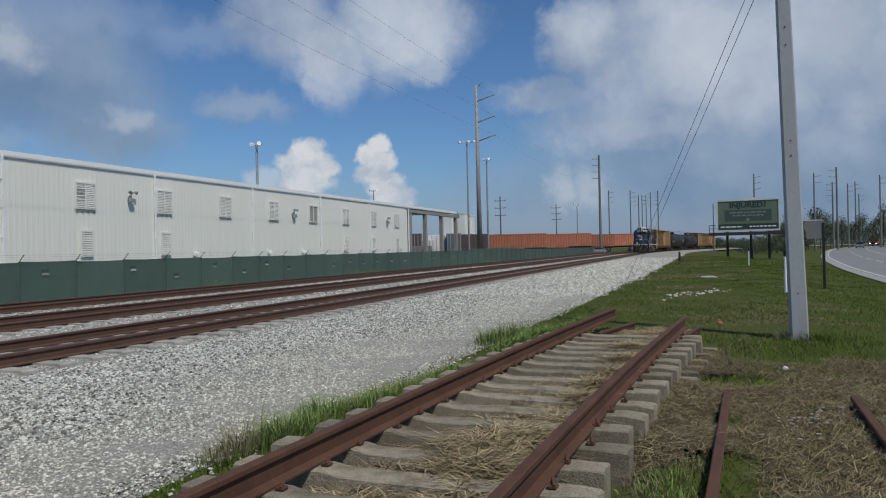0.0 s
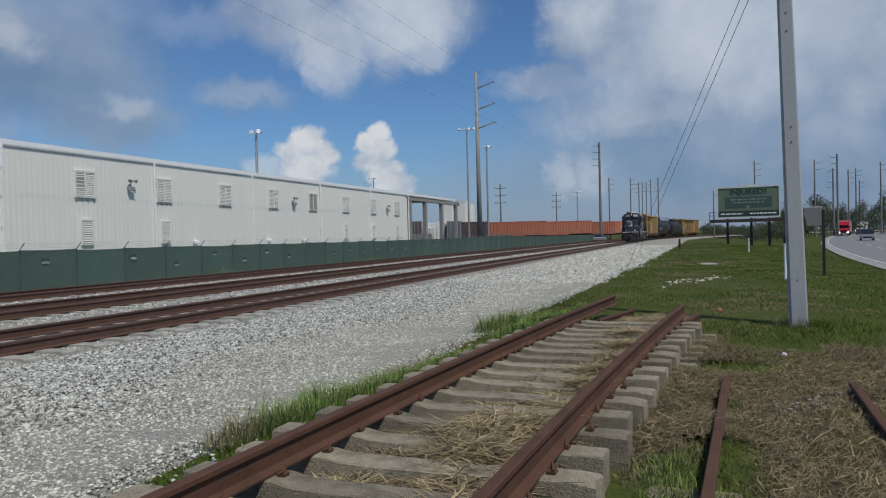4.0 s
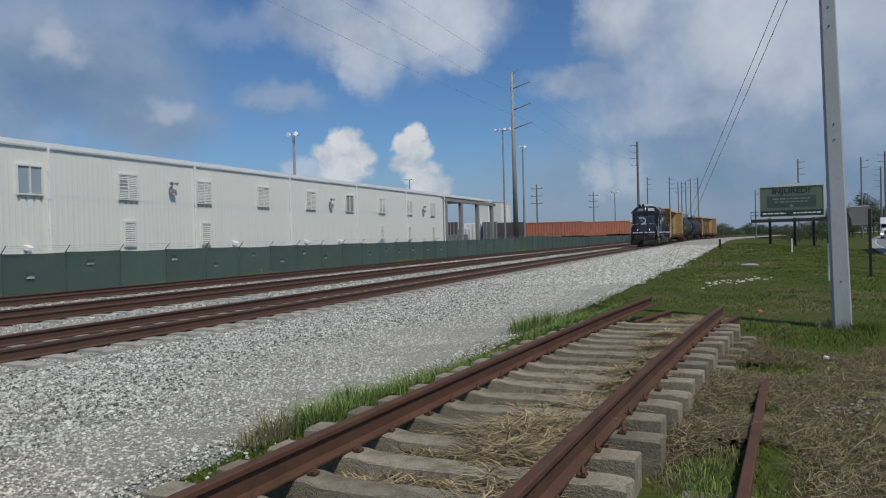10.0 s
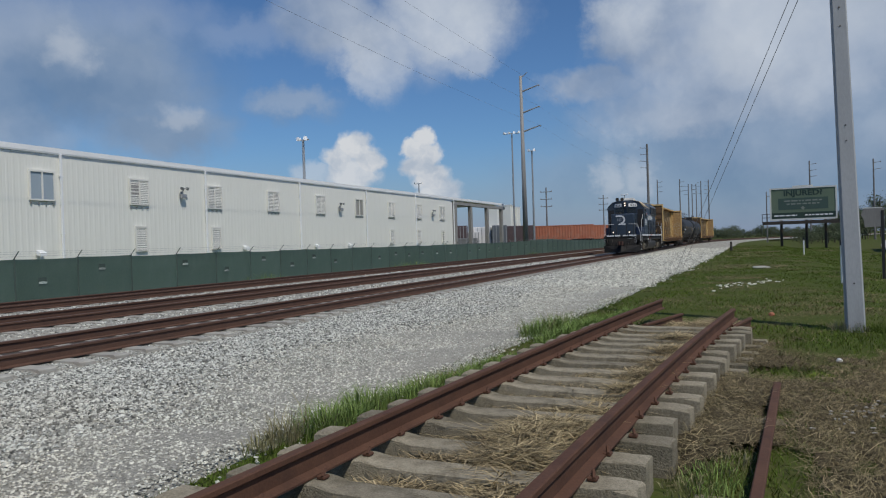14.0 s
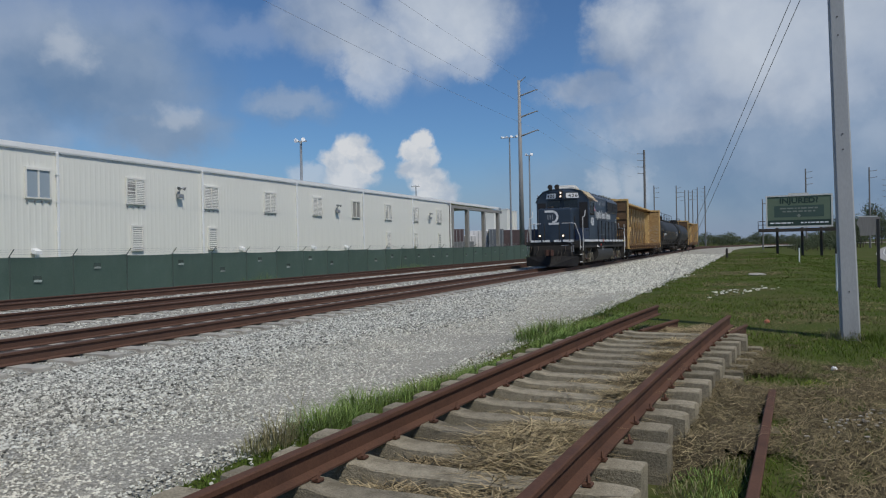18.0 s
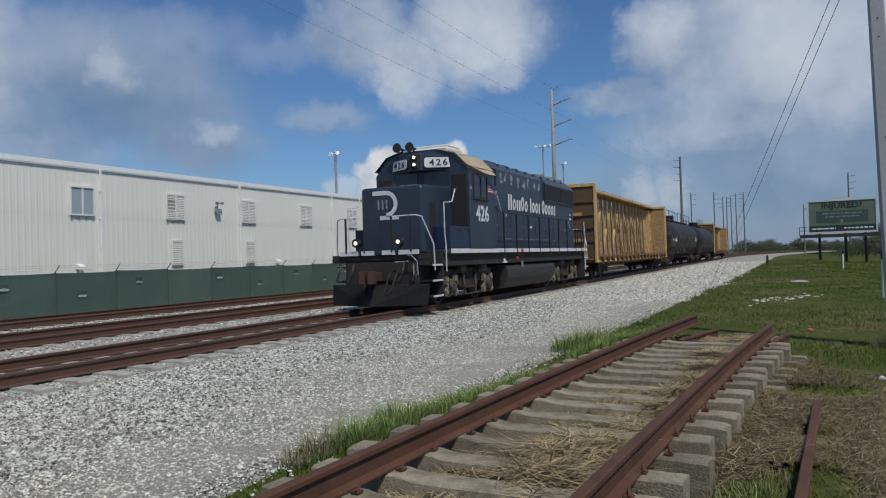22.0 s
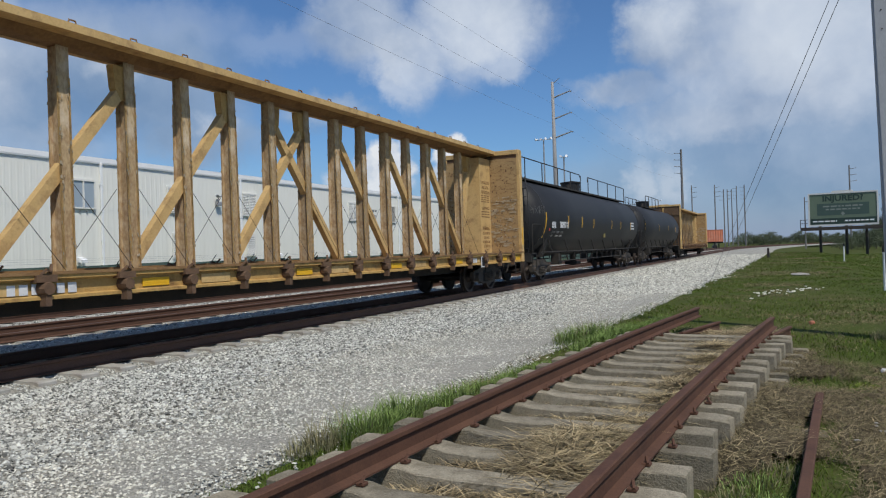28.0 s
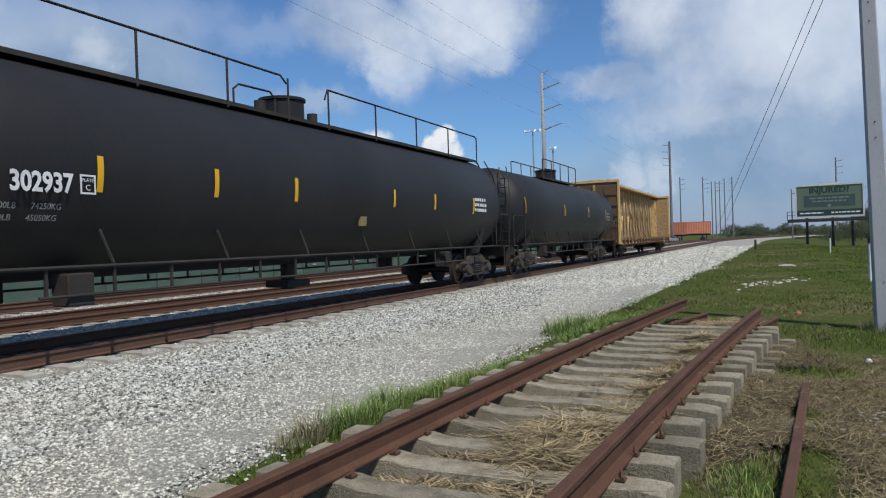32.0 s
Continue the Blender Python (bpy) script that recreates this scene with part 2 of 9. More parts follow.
def glass(name, tint=(0.05, 0.06, 0.07), rough=0.05):
    m = bpy.data.materials.new(name)
    m.use_nodes = True
    b = m.node_tree.nodes["Principled BSDF"]
    b.inputs["Base Color"].default_value = (*tint, 1)
    b.inputs["Roughness"].default_value = rough
    b.inputs["Specular IOR Level"].default_value = 0.8
    return m


M = {}
M["grass"] = material("grass_ground", (0.055, 0.084, 0.018), 0.95, 0, (0.080, 0.088, 0.026), 0.6, 16, 0.5, 0.8, 0.06, (0.125, 0.10, 0.058), 0.35, 0.75, spec=0.05)
# The bed's dark second tone paints the shade in gaps between stones.
M["ballast"] = material("ballast_bed", (0.50, 0.485, 0.42), 0.9, 0, (0.15, 0.146, 0.128), 30, 70, 0.5, 1.0, 0.03, (0.54, 0.50, 0.42), 0.35, 0.35, spec=0.15)
M["stone"] = material("ballast_stone", (0.49, 0.493, 0.444), 0.9, 0, (0.335, 0.339, 0.311), 12, 60, 0.5, 0.3, 0.01, (0.44, 0.41, 0.335), 0.35, 0.5, island=0.8, spec=0.15)
M["fine_stone"] = material("fine_white_gravel", (0.605, 0.598, 0.522), 0.9, 0, (0.42, 0.418, 0.366), 12, 60, 0.5, 0.3, 0.01, (0.51, 0.465, 0.38), 0.5, 0.5, island=0.62, spec=0.12)
M["concrete_tie"] = material("concrete_tie", (0.345, 0.308, 0.230), 0.95, 0, (0.19, 0.167, 0.120), 9, 70, 0.5, 1.0, 0.02, (0.085, 0.072, 0.048), 4.0, 0.75, random_value=0.24, spec=0.2)
M["pale_tie"] = material("pale_concrete_tie", (0.41, 0.40, 0.362), 0.9, 0, (0.31, 0.293, 0.258), 5, 60, 0.5, 0.4, 0.01, (0.26, 0.22, 0.18), 2.5, 0.5, random_value=0.12, spec=0.2)
M["rust_rail"] = material("rusty_rail", (0.080, 0.039, 0.026), 0.8, 0.0, (0.125, 0.064, 0.040), 2.5, 70, 0.5, 0.4, 0.006, (0.05, 0.028, 0.021), 3.0, 0.6, spec=0.25)
M["main_rail"] = material("worn_rail", (0.10, 0.055, 0.04), 0.7, 0.2, (0.15, 0.085, 0.06), 2.0, 50, 0.5, 0.3, 0.005, (0.05, 0.03, 0.025), 2.0, 0.5, spec=0.3)
M["rail_head"] = material("rail_running_face", (0.20, 0.12, 0.09), 0.55, 0.5, (0.13, 0.08, 0.06), 2.0, 60, 0.4, 0.1, 0.003)
M["steel_dark"] = material("dark_steel", (0.035, 0.032, 0.03), 0.75, 0.2, (0.06, 0.05, 0.042), 4, 50, 0.5, 0.2, 0.004, (0.10, 0.07, 0.05), 1.5, 0.4)
M["white_metal"] = material("white_wall_metal", (0.84, 0.835, 0.765), 0.55, 0, (0.79, 0.785, 0.72), 0.5, 6, 0.35, 0.03, 0.002, (0.68, 0.66, 0.60), 0.6, 0.3, stretch=(1, 1, 0.25), spec=0.3)
M["trim"] = material("white_trim", (0.86, 0.87, 0.87), 0.5, 0, (0.80, 0.81, 0.81), 1.0, 10, 0.4, 0.03, 0.002)
M["louver"] = material("weathered_louver", (0.80, 0.79, 0.735), 0.6, 0.0, (0.72, 0.71, 0.66), 2, 30, 0.4, 0.1, 0.003, random_value=0.08)
# Backing grey stands in for the shade between window slats.
M["dark_gap"] = material("shaded_opening", (0.34, 0.333, 0.305), 0.9, 0, (0.27, 0.264, 0.243), 2, 20)
M["fence"] = material("green_windscreen_cloth", (0.125, 0.195, 0.163), 0.85, 0, (0.15, 0.225, 0.19), 0.8, 25, 0.5, 0.25, 0.01, (0.21, 0.28, 0.25), 0.4, 0.4, stretch=(1, 1, 0.5), random_value=0.07)
M["galv"] = material("galvanised_steel", (0.42, 0.43, 0.43), 0.5, 0.6, (0.33, 0.34, 0.35), 3, 30, 0.5, 0.05, 0.002)
M["grey_pole"] = material("grey_concrete_pole", (0.40, 0.415, 0.43), 0.8, 0, (0.33, 0.345, 0.36), 2.0, 50, 0.5, 0.2, 0.005, (0.24, 0.24, 0.235), 1.2, 0.4, stretch=(1, 1, 0.3), spec=0.25)
M["wood_pole"] = material("weathered_wood_pole", (0.21, 0.206, 0.20), 0.9, 0, (0.15, 0.146, 0.142), 1.5, 30, 0.5, 0.3, 0.01, stretch=(1, 1, 0.1))
M["steel_pole"] = material("grey_steel_pole", (0.33, 0.325, 0.315), 0.7, 0.1, (0.25, 0.245, 0.238), 1.5, 30, 0.5, 0.1, 0.005, stretch=(1, 1, 0.2))
M["wire"] = material("grey_cable", (0.20, 0.20, 0.205), 0.7, 0.1, (0.25, 0.25, 0.25), 3, 30)
M["black"] = material("black_paint", (0.012, 0.012, 0.014), 0.55, 0.0, (0.022, 0.021, 0.021), 1.5, 40, 0.5, 0.1, 0.004, (0.05, 0.045, 0.04), 1.0, 0.3)


# ---- mesh helpers ----
def link_mesh(name, bm, mat, smooth=False):
    me = bpy.data.meshes.new(name)
    bm.normal_update()
    bm.to_mesh(me)
    bm.free()
    for m in (mat if isinstance(mat, (list, tuple)) else [mat]):
        me.materials.append(m)
    if smooth:
        me.polygons.foreach_set("use_smooth", [True] * len(me.polygons))
    return me


def part(name, bm, mat, parent, label="", smooth=False):
    """Links a bmesh as one mesh object under a thing or a part."""
    ob = new(name, link_mesh(name, bm, mat, smooth))
    ob.parent = parent
    if label:
        ob["label"] = label
    return ob


def share(name, mesh, parent, m):
    """One more piece on a shared mesh."""
    ob = new(name, mesh)
    ob.parent = parent
    ob.matrix_basis = m
    return ob


def thing(name, label, category, group="", kind="", at=None):
    e = new(name)
    e.empty_display_size = 0.3
    if at is not None:
        e.matrix_basis = at
    return tagged(e, label, category, group, kind)


def solid(name, bm, mat, label, category="", group="", kind="", smooth=False, at=None):
    ob = new(name, link_mesh(name, bm, mat, smooth))
    if at is not None:
        ob.matrix_basis = at
    return tagged(ob, label, category, group, kind)


def B():
    return bmesh.new()


def box(bm, x0, x1, y0, y1, z0, z1, bevel=0.0, index=0):
    vs = [bm.verts.new((x, y, z)) for z in (z0, z1) for y in (y0, y1) for x in (x0, x1)]
    fs = [bm.faces.new([vs[i] for i in q]) for q in ((0, 2, 3, 1), (4, 5, 7, 6), (0, 1, 5, 4), (2, 6, 7, 3), (0, 4, 6, 2), (1, 3, 7, 5))]
    for f in fs:
        f.material_index = index
    if bevel:
        es = {e for f in fs for e in f.edges}
        bmesh.ops.bevel(bm, geom=list(es), offset=bevel, segments=1, affect="EDGES")
    return vs


def prism(bm, pts, axis, a, b, index=0):
    """A closed outline (two coordinates) drawn out along x, y or z from a to b."""
    def at(p, t):
        return {"x": (t, p[0], p[1]), "y": (p[0], t, p[1]), "z": (p[0], p[1], t)}[axis]
    v0 = [bm.verts.new(at(p, a)) for p in pts]
    v1 = [bm.verts.new(at(p, b)) for p in pts]
    n = len(pts)
    fs = [bm.faces.new(v0), bm.faces.new(list(reversed(v1)))]
    for i in range(n):
        fs.append(bm.faces.new((v0[i], v1[i], v1[(i + 1) % n], v0[(i + 1) % n])))
    for f in fs:
        f.material_index = index
    bmesh.ops.recalc_face_normals(bm, faces=fs)
    return fs


def rod(bm, p0, p1, r0, r1=None, n=8, caps=True):
    """A round bar between two points, with its own radius at each end."""
    p0, p1 = Vector(p0), Vector(p1)
    r1 = r0 if r1 is None else r1
    q = (p1 - p0).to_track_quat("Z", "Y")
    rings = []
    for p, r in ((p0, r0), (p1, r1)):
        rings.append([bm.verts.new(p + q @ Vector((r * math.cos(2 * math.pi * i / n), r * math.sin(2 * math.pi * i / n), 0))) for i in range(n)])
    for i in range(n):
        bm.faces.new((rings[0][i], rings[0][(i + 1) % n], rings[1][(i + 1) % n], rings[1][i]))
    if caps:
        bm.faces.new(list(reversed(rings[0])))
        bm.faces.new(rings[1])


def tube(bm, pts, r, n=6):
    """A bent round bar through several points."""
    pts = [Vector(p) for p in pts]
    rings = []
    for i, p in enumerate(pts):
        d = (pts[min(i + 1, len(pts) - 1)] - pts[max(i - 1, 0)]).normalized()
        q = d.to_track_quat("Z", "Y")
        rings.append([bm.verts.new(p + q @ Vector((r * math.cos(2 * math.pi * k / n), r * math.sin(2 * math.pi * k / n), 0))) for k in range(n)])
    for a, b in zip(rings, rings[1:]):
        off = min(range(n), key=lambda o: sum((a[k].co - b[(k + o) % n].co).length for k in range(n)))
        for k in range(n):
            bm.faces.new((a[k], a[(k + 1) % n], b[(k + 1 + off) % n], b[(k + off) % n]))
    bm.faces.new(list(reversed(rings[0])))
    bm.faces.new(rings[-1])


def lathe(bm, profile, origin, axis="y", n=32, index=0):
    """A turned shape: (radius, distance along the axis) pairs round a line through origin."""
    o = Vector(origin)
    rings = []
    for r, h in profile:
        ring = []
        for i in range(n):
            a = 2 * math.pi * i / n
            c, s = r * math.cos(a), r * math.sin(a)
            v = {"x": (h, c, s), "y": (c, h, s), "z": (c, s, h)}[axis]
            ring.append(bm.verts.new(o + Vector(v)))
        rings.append(ring)
    fs = []
    for a, b in zip(rings, rings[1:]):
        for i in range(n):
            fs.append(bm.faces.new((a[i], a[(i + 1) % n], b[(i + 1) % n], b[i])))
    fs.append(bm.faces.new(rings[0]))
    fs.append(bm.faces.new(rings[-1]))
    for f in fs:
        f.material_index = index
    bmesh.ops.recalc_face_normals(bm, faces=fs)


def letters(text, size, mat, parent, m, name="lettering", depth=0.004, squeeze=1.0, bold=0.0, label="", spread=1.0):
    """Writing as a flat mesh, centred, facing its own +z, turned into place by m."""
    c = bpy.data.curves.new(name, "FONT")
    c.body, c.size, c.extrude, c.align_x, c.align_y, c.offset = text, size, depth, "CENTER", "CENTER", bold
    c.resolution_u, c.space_character = 3, spread
    tmp = new("tmp_text", c)
    me = bpy.data.meshes.new_from_object(tmp.evaluated_get(bpy.context.evaluated_depsgraph_get()))
    bpy.data.objects.remove(tmp)
    bpy.data.curves.remove(c)
    me.transform(Matrix.Diagonal((squeeze, 1, 1, 1)))
    me.materials.clear()
    me.materials.append(mat)
    ob = new(name, me)
    if parent is not None:
        ob.parent = parent
    ob.matrix_basis = m
    if label:
        ob["label"] = label
    return ob


def bulk(name, verts, faces, mat, label, category="", kind="stuff", parent=None):
    """Many small pieces as one mesh, from arrays."""
    me = bpy.data.meshes.new(name)
    me.from_pydata(verts.tolist() if hasattr(verts, "tolist") else verts, [], faces.tolist() if hasattr(faces, "tolist") else faces)
    me.materials.append(mat)
    ob = new(name, me)
    if parent is not None:
        ob.parent = parent
    return tagged(ob, label, category, "", kind)


# ---- the line of the main tracks ----
TRACK_X, CURVE_Y, CURVE_R, RAIL_Z = -9.80, 135.0, 450.0, 0.30


def on_track(s, off=0.0):
    """Plan position at s metres along the near track, off metres to its right, and its heading in degrees."""
    if s <= CURVE_Y:
        return TRACK_X + off, s, 0.0
    a = (s - CURVE_Y) / CURVE_R
    r = CURVE_R - off
    return TRACK_X + CURVE_R - r * math.cos(a), CURVE_Y + r * math.sin(a), -math.degrees(a)


S_STEPS = [-60 + 5 * i for i in range(39)] + [135 + 8 * i for i in range(1, 45)]


def strip(bm, left, right, z0, z1, steps=S_STEPS, index=0):
    """A ribbon along the track between two offsets."""
    prev = None
    for s in steps:
        a, b = on_track(s, left(s) if callable(left) else left), on_track(s, right(s) if callable(right) else right)
        pair = bm.verts.new((a[0], a[1], z0)), bm.verts.new((b[0], b[1], z1))
        if prev:
            f = bm.faces.new((prev[0], prev[1], pair[1], pair[0]))
            f.material_index = index
        prev = pair


# ---- ground ----
def ground_height(x, y):
    k = max(0.0, min(1.0, (x - 2.6) / 4.0))
    drop = -0.46 * k * k * (3 - 2 * k)
    if abs(x) < 30 and -10 < y < 60 and x > -3.2:
        return 0.04 * noise.noise((x * 0.5, y * 0.5, 0)) - 0.02 + drop
    return -0.04 + drop


def make_ground():
    xs = [-3000, -1200, -500, -200, -100, -60, -40, -30, -20, -12, -8, -5] + [-4 + 0.4 * i for i in range(40)] + [13, 15, 18, 22, 30, 45, 80, 160, 400, 1200, 3000]
    ys = [-3000, -800, -200, -60, -20, -8, -4] + [-2 + 0.5 * i for i in range(90)] + [45, 50, 60, 75, 100, 140, 200, 300, 500, 900, 1800, 4000]
    bm = B()
    grid = [[bm.verts.new((x, y, ground_height(x, y))) for x in xs] for y in ys]
    for j in range(len(ys) - 1):
        for i in range(len(xs) - 1):
            bm.faces.new((grid[j][i], grid[j][i + 1], grid[j + 1][i + 1], grid[j + 1][i]))
    solid("ground", bm, M["grass"], "green and dry patchy grass ground beside the tracks", kind="structure", smooth=True)


make_ground()


def ballast_edge(s):
    """Offset of the gravel's grassy edge from the near track."""
    base = 6.35 + max(0, min(1, (s - 6) / 30)) * 0.75 + max(0, min(1, (s - 35) / 70)) * 0.9
    return base + 0.22 * noise.noise((s * 0.35, 3.1, 0)) + 0.12 * noise.noise((s * 1.3, 7.7, 0))


def make_ballast():
    bm = B()
    steps = [-60, -40, -20, -10] + [-6 + 0.5 * i for i in range(130)] + [60 + 5 * i for i in range(16)] + [143 + 8 * i for i in range(43)]
    prev = None
    for s in steps:
        e = ballast_edge(s)
        prof = [(-13.2, -0.06), (-12.2, 0.02), (-10.9, 0.10), (-6.0, 0.09), (-2.0, 0.105), (1.20, 0.095), (1.36, 0.05), (1.75, 0.06), (3.2, 0.05), (4.8, 0.03), (e - 0.4, 0.015), (e, -0.05)]
        row = []
        for off, z in prof:
            x, y, _ = on_track(s, off)
            row.append(bm.verts.new((x, y, z + 0.012 * noise.noise((x * 2.1, y * 2.1, 0)))))
        if prev:
            for i in range(len(row) - 1):
                bm.faces.new((prev[i], prev[i + 1], row[i + 1], row[i]))
        prev = row
    solid("ballast_bed", bm, M["ballast"], "pale grey crushed stone ballast bed under the tracks", kind="structure", smooth=True)


make_ballast()


def scatter_stones(name, seed, n, y0, y1, power, off0, off1, r0, r1, mat, label, coarse_side, between_ties=False):
    """Loose stones on the shoulder, each a rough lump of its own size and turn."""
    rng = np.random.default_rng(seed)
    base = np.array([(1, 0, 0), (-1, 0, 0), (0, 1, 0), (0, -1, 0), (0, 0, 1), (0, 0, -1)], float)
    tri = np.array([(0, 2, 4), (2, 1, 4), (1, 3, 4), (3, 0, 4), (2, 0, 5), (1, 2, 5), (3, 1, 5), (0, 3, 5)])
    y = y0 + (y1 - y0) * rng.random(n) ** power
    off = off0 + rng.random(n) * (off1 - off0)
    edge = np.array([ballast_edge(s) for s in y])
    keep = off < edge - 0.05 + 0.12 * rng.standard_normal(n)
    mid = 3.7 + 0.5 * np.sin(y * 0.5) + 0.45 * rng.standard_normal(n)
    for centre in (0.0, -4.5, -9.1):
        keep &= np.abs(off - centre) > 0.82
    if between_ties:
        keep &= np.abs((y + 3.0) % 0.61 - 0.305) < 0.12
    if coarse_side is not None:
        keep &= (off < mid) if coarse_side else (off > mid)
    y, off = y[keep], off[keep]
    n = len(y)
    size = (r0 + (r1 - r0) * rng.random(n) ** 1.5) * (1 + 0.02 * np.clip(y - 10, 0, 60))
    z = np.interp(off, [1.2, 1.36, 1.75, 3.2, 4.8, 6.3], [0.09, 0.05, 0.06, 0.05, 0.03, 0.0])
    v = base[None] * (0.6 + 0.8 * rng.random((n, 6, 1)))
    sc = size[:, None] * (0.75 + 0.65 * rng.random((n, 3))) * np.array([1.1, 1.0, 0.68])
    v = v * sc[:, None]
    a, b = rng.random(n) * 6.28, (rng.random(n) - 0.5) * 1.1
    ca, sa, cb, sb = np.cos(a), np.sin(a), np.cos(b), np.sin(b)
    x1, y1 = v[..., 0] * cb[:, None] - v[..., 2] * sb[:, None], v[..., 1]
    z1 = v[..., 0] * sb[:, None] + v[..., 2] * cb[:, None]
    vx, vy = x1 * ca[:, None] - y1 * sa[:, None], x1 * sa[:, None] + y1 * ca[:, None]
    verts = np.stack([vx + (TRACK_X + off)[:, None], vy + y[:, None], z1 + (z + size * 0.3)[:, None]], -1).reshape(-1, 3)
    faces = (tri[None] + 6 * np.arange(n)[:, None, None]).reshape(-1, 3)
    bulk(name, verts, faces, M[mat], label, "gravel")


scatter_stones("ballast_stones", 5, 115000, 2.2, 36, 1.6, 1.36, 4.8, 0.0125, 0.027, "stone", "loose grey crushed stones on the track shoulder", True)
scatter_stones("fine_gravel", 6, 105000, 2.2, 36, 1.5, 2.6, 6.8, 0.0085, 0.0175, "fine_stone", "fine whitish gravel between ballast and grass", False)
scatter_stones("crib_stones", 9, 15000, 5, 50, 1.3, 0.84, 1.30, 0.010, 0.020, "stone", "crushed stones between the tie ends", None, True)
scatter_stones("bed_stones", 8, 36000, 7, 60, 1.5, -8.4, 0.7, 0.016, 0.034, "stone", "crushed stones between the main tracks", None)
scatter_stones("far_stones", 7, 40000, 24, 95, 1.5, 1.36, 7.6, 0.016, 0.034, "fine_stone", "pale crushed stones along the distant shoulder", None)


# ---- tracks ----
RAIL_PROFILE = [(-0.07, 0), (0.07, 0), (0.07, 0.012), (0.012, 0.03), (0.012, 0.125), (0.036, 0.14), (0.036, 0.168), (0.028, 0.175), (-0.028, 0.175), (-0.036, 0.168), (-0.036, 0.14), (-0.012, 0.125), (-0.012, 0.03), (-0.07, 0.012)]


def sweep_rail(bm, line):
    """A rail along plan points (x, y, z of its foot); the head's faces take the second material."""
    prev = None
    for i, p in enumerate(line):
        p = Vector(p)
        d = Vector(line[min(i + 1, len(line) - 1)]) - Vector(line[max(i - 1, 0)])
        d.z = 0
        d.normalize()
        side = Vector((d.y, -d.x, 0))
        ring = [bm.verts.new(p + side * a + Vector((0, 0, b))) for a, b in RAIL_PROFILE]
        if prev:
            for k in range(len(ring)):
                f = bm.faces.new((prev[k], prev[(k + 1) % len(ring)], ring[(k + 1) % len(ring)], ring[k]))
                if 6 <= k <= 8:
                    f.material_index = 1
        else:
            bm.faces.new(list(reversed(ring)))
        prev = ring
    bm.faces.new(prev)


def tie_mesh(length, width, height, mat, seat=0.0, left=0.0):
    bm = B()
    h, w, t = length / 2, width / 2, height
    g = h + left
    pts = [(-g, -t), (h, -t), (h, -0.02), (h - 0.02, 0), (0.62, 0.0), (0.45, -seat), (-0.45, -seat), (-0.62, 0.0), (-g + 0.02, 0), (-g, -0.02)]
    if h < 0.6:
        pts = [(-g, -t), (h, -t), (h, -0.02), (h - 0.02, 0), (-g + 0.02, 0), (-g, -0.02)]
    v0 = [bm.verts.new((x, -w * (1.0 if z > -t + 0.01 else 1.15), z)) for x, z in pts]
    v1 = [bm.verts.new((x, w * (1.0 if z > -t + 0.01 else 1.15), z)) for x, z in pts]
    bm.faces.new(v0)
    bm.faces.new(list(reversed(v1)))
    for i in range(len(pts)):
        bm.faces.new((v0[i], v1[i], v1[(i + 1) % len(pts)], v0[(i + 1) % len(pts)]))
    bmesh.ops.recalc_face_normals(bm, faces=bm.faces[:])
    return link_mesh("tie", bm, mat)


M["oily_bed"] = material("oily_dark_ballast", (0.13, 0.115, 0.10), 0.85, 0, (0.06, 0.054, 0.048), 14, 50, 0.6, 1.0, 0.03, (0.20, 0.18, 0.155), 1.2, 0.4, spec=0.2)


def main_track(off, label, near_ties):
    tr = thing("railway_track", label, "railway track", "main line tracks", "structure")
    steps = [-60, -30] + [0 + 5 * i for i in range(28)] + [143 + 8 * i for i in range(43)]
    for side in (-0.7525, 0.7525):
        bm = B()
        sweep_rail(bm, [(*on_track(s, off + side)[:2], RAIL_Z - 0.175) for s in steps])
        part("rail", bm, [M["main_rail"], M["rail_head"]], tr)
    bm = B()
    strip(bm, off - 0.68, off + 0.68, RAIL_Z - 0.182, RAIL_Z - 0.182)
    part("oily_bed", bm, M["oily_bed"], tr, "dark oily ballast between the rails")
    me = tie_mesh(2.6, 0.26, 0.2, M["pale_tie"], 0.02)
    for k in range(near_ties):
        s = -3 + 0.61 * k
        x, y, h = on_track(s, off)
        share("tie", me, tr, pose(x + 0.03 * math.sin(k * 7.1), y, RAIL_Z - 0.178, 0, 0, h))
    return tr


main_track(0.0, "near main line track with brown rails on concrete ties", 150)
main_track(-4.5, "second main line track with brown rails in ballast", 90)
main_track(-9.1, "third main line track with brown rails in ballast", 60)


def siding_x(y):
    return -1.645 + 0.06 * (y - 4.6) + 0.0028 * (y - 4.6) ** 2


def siding_heading(y):
    return -math.degrees(math.atan(0.06 + 0.0056 * (y - 4.6)))


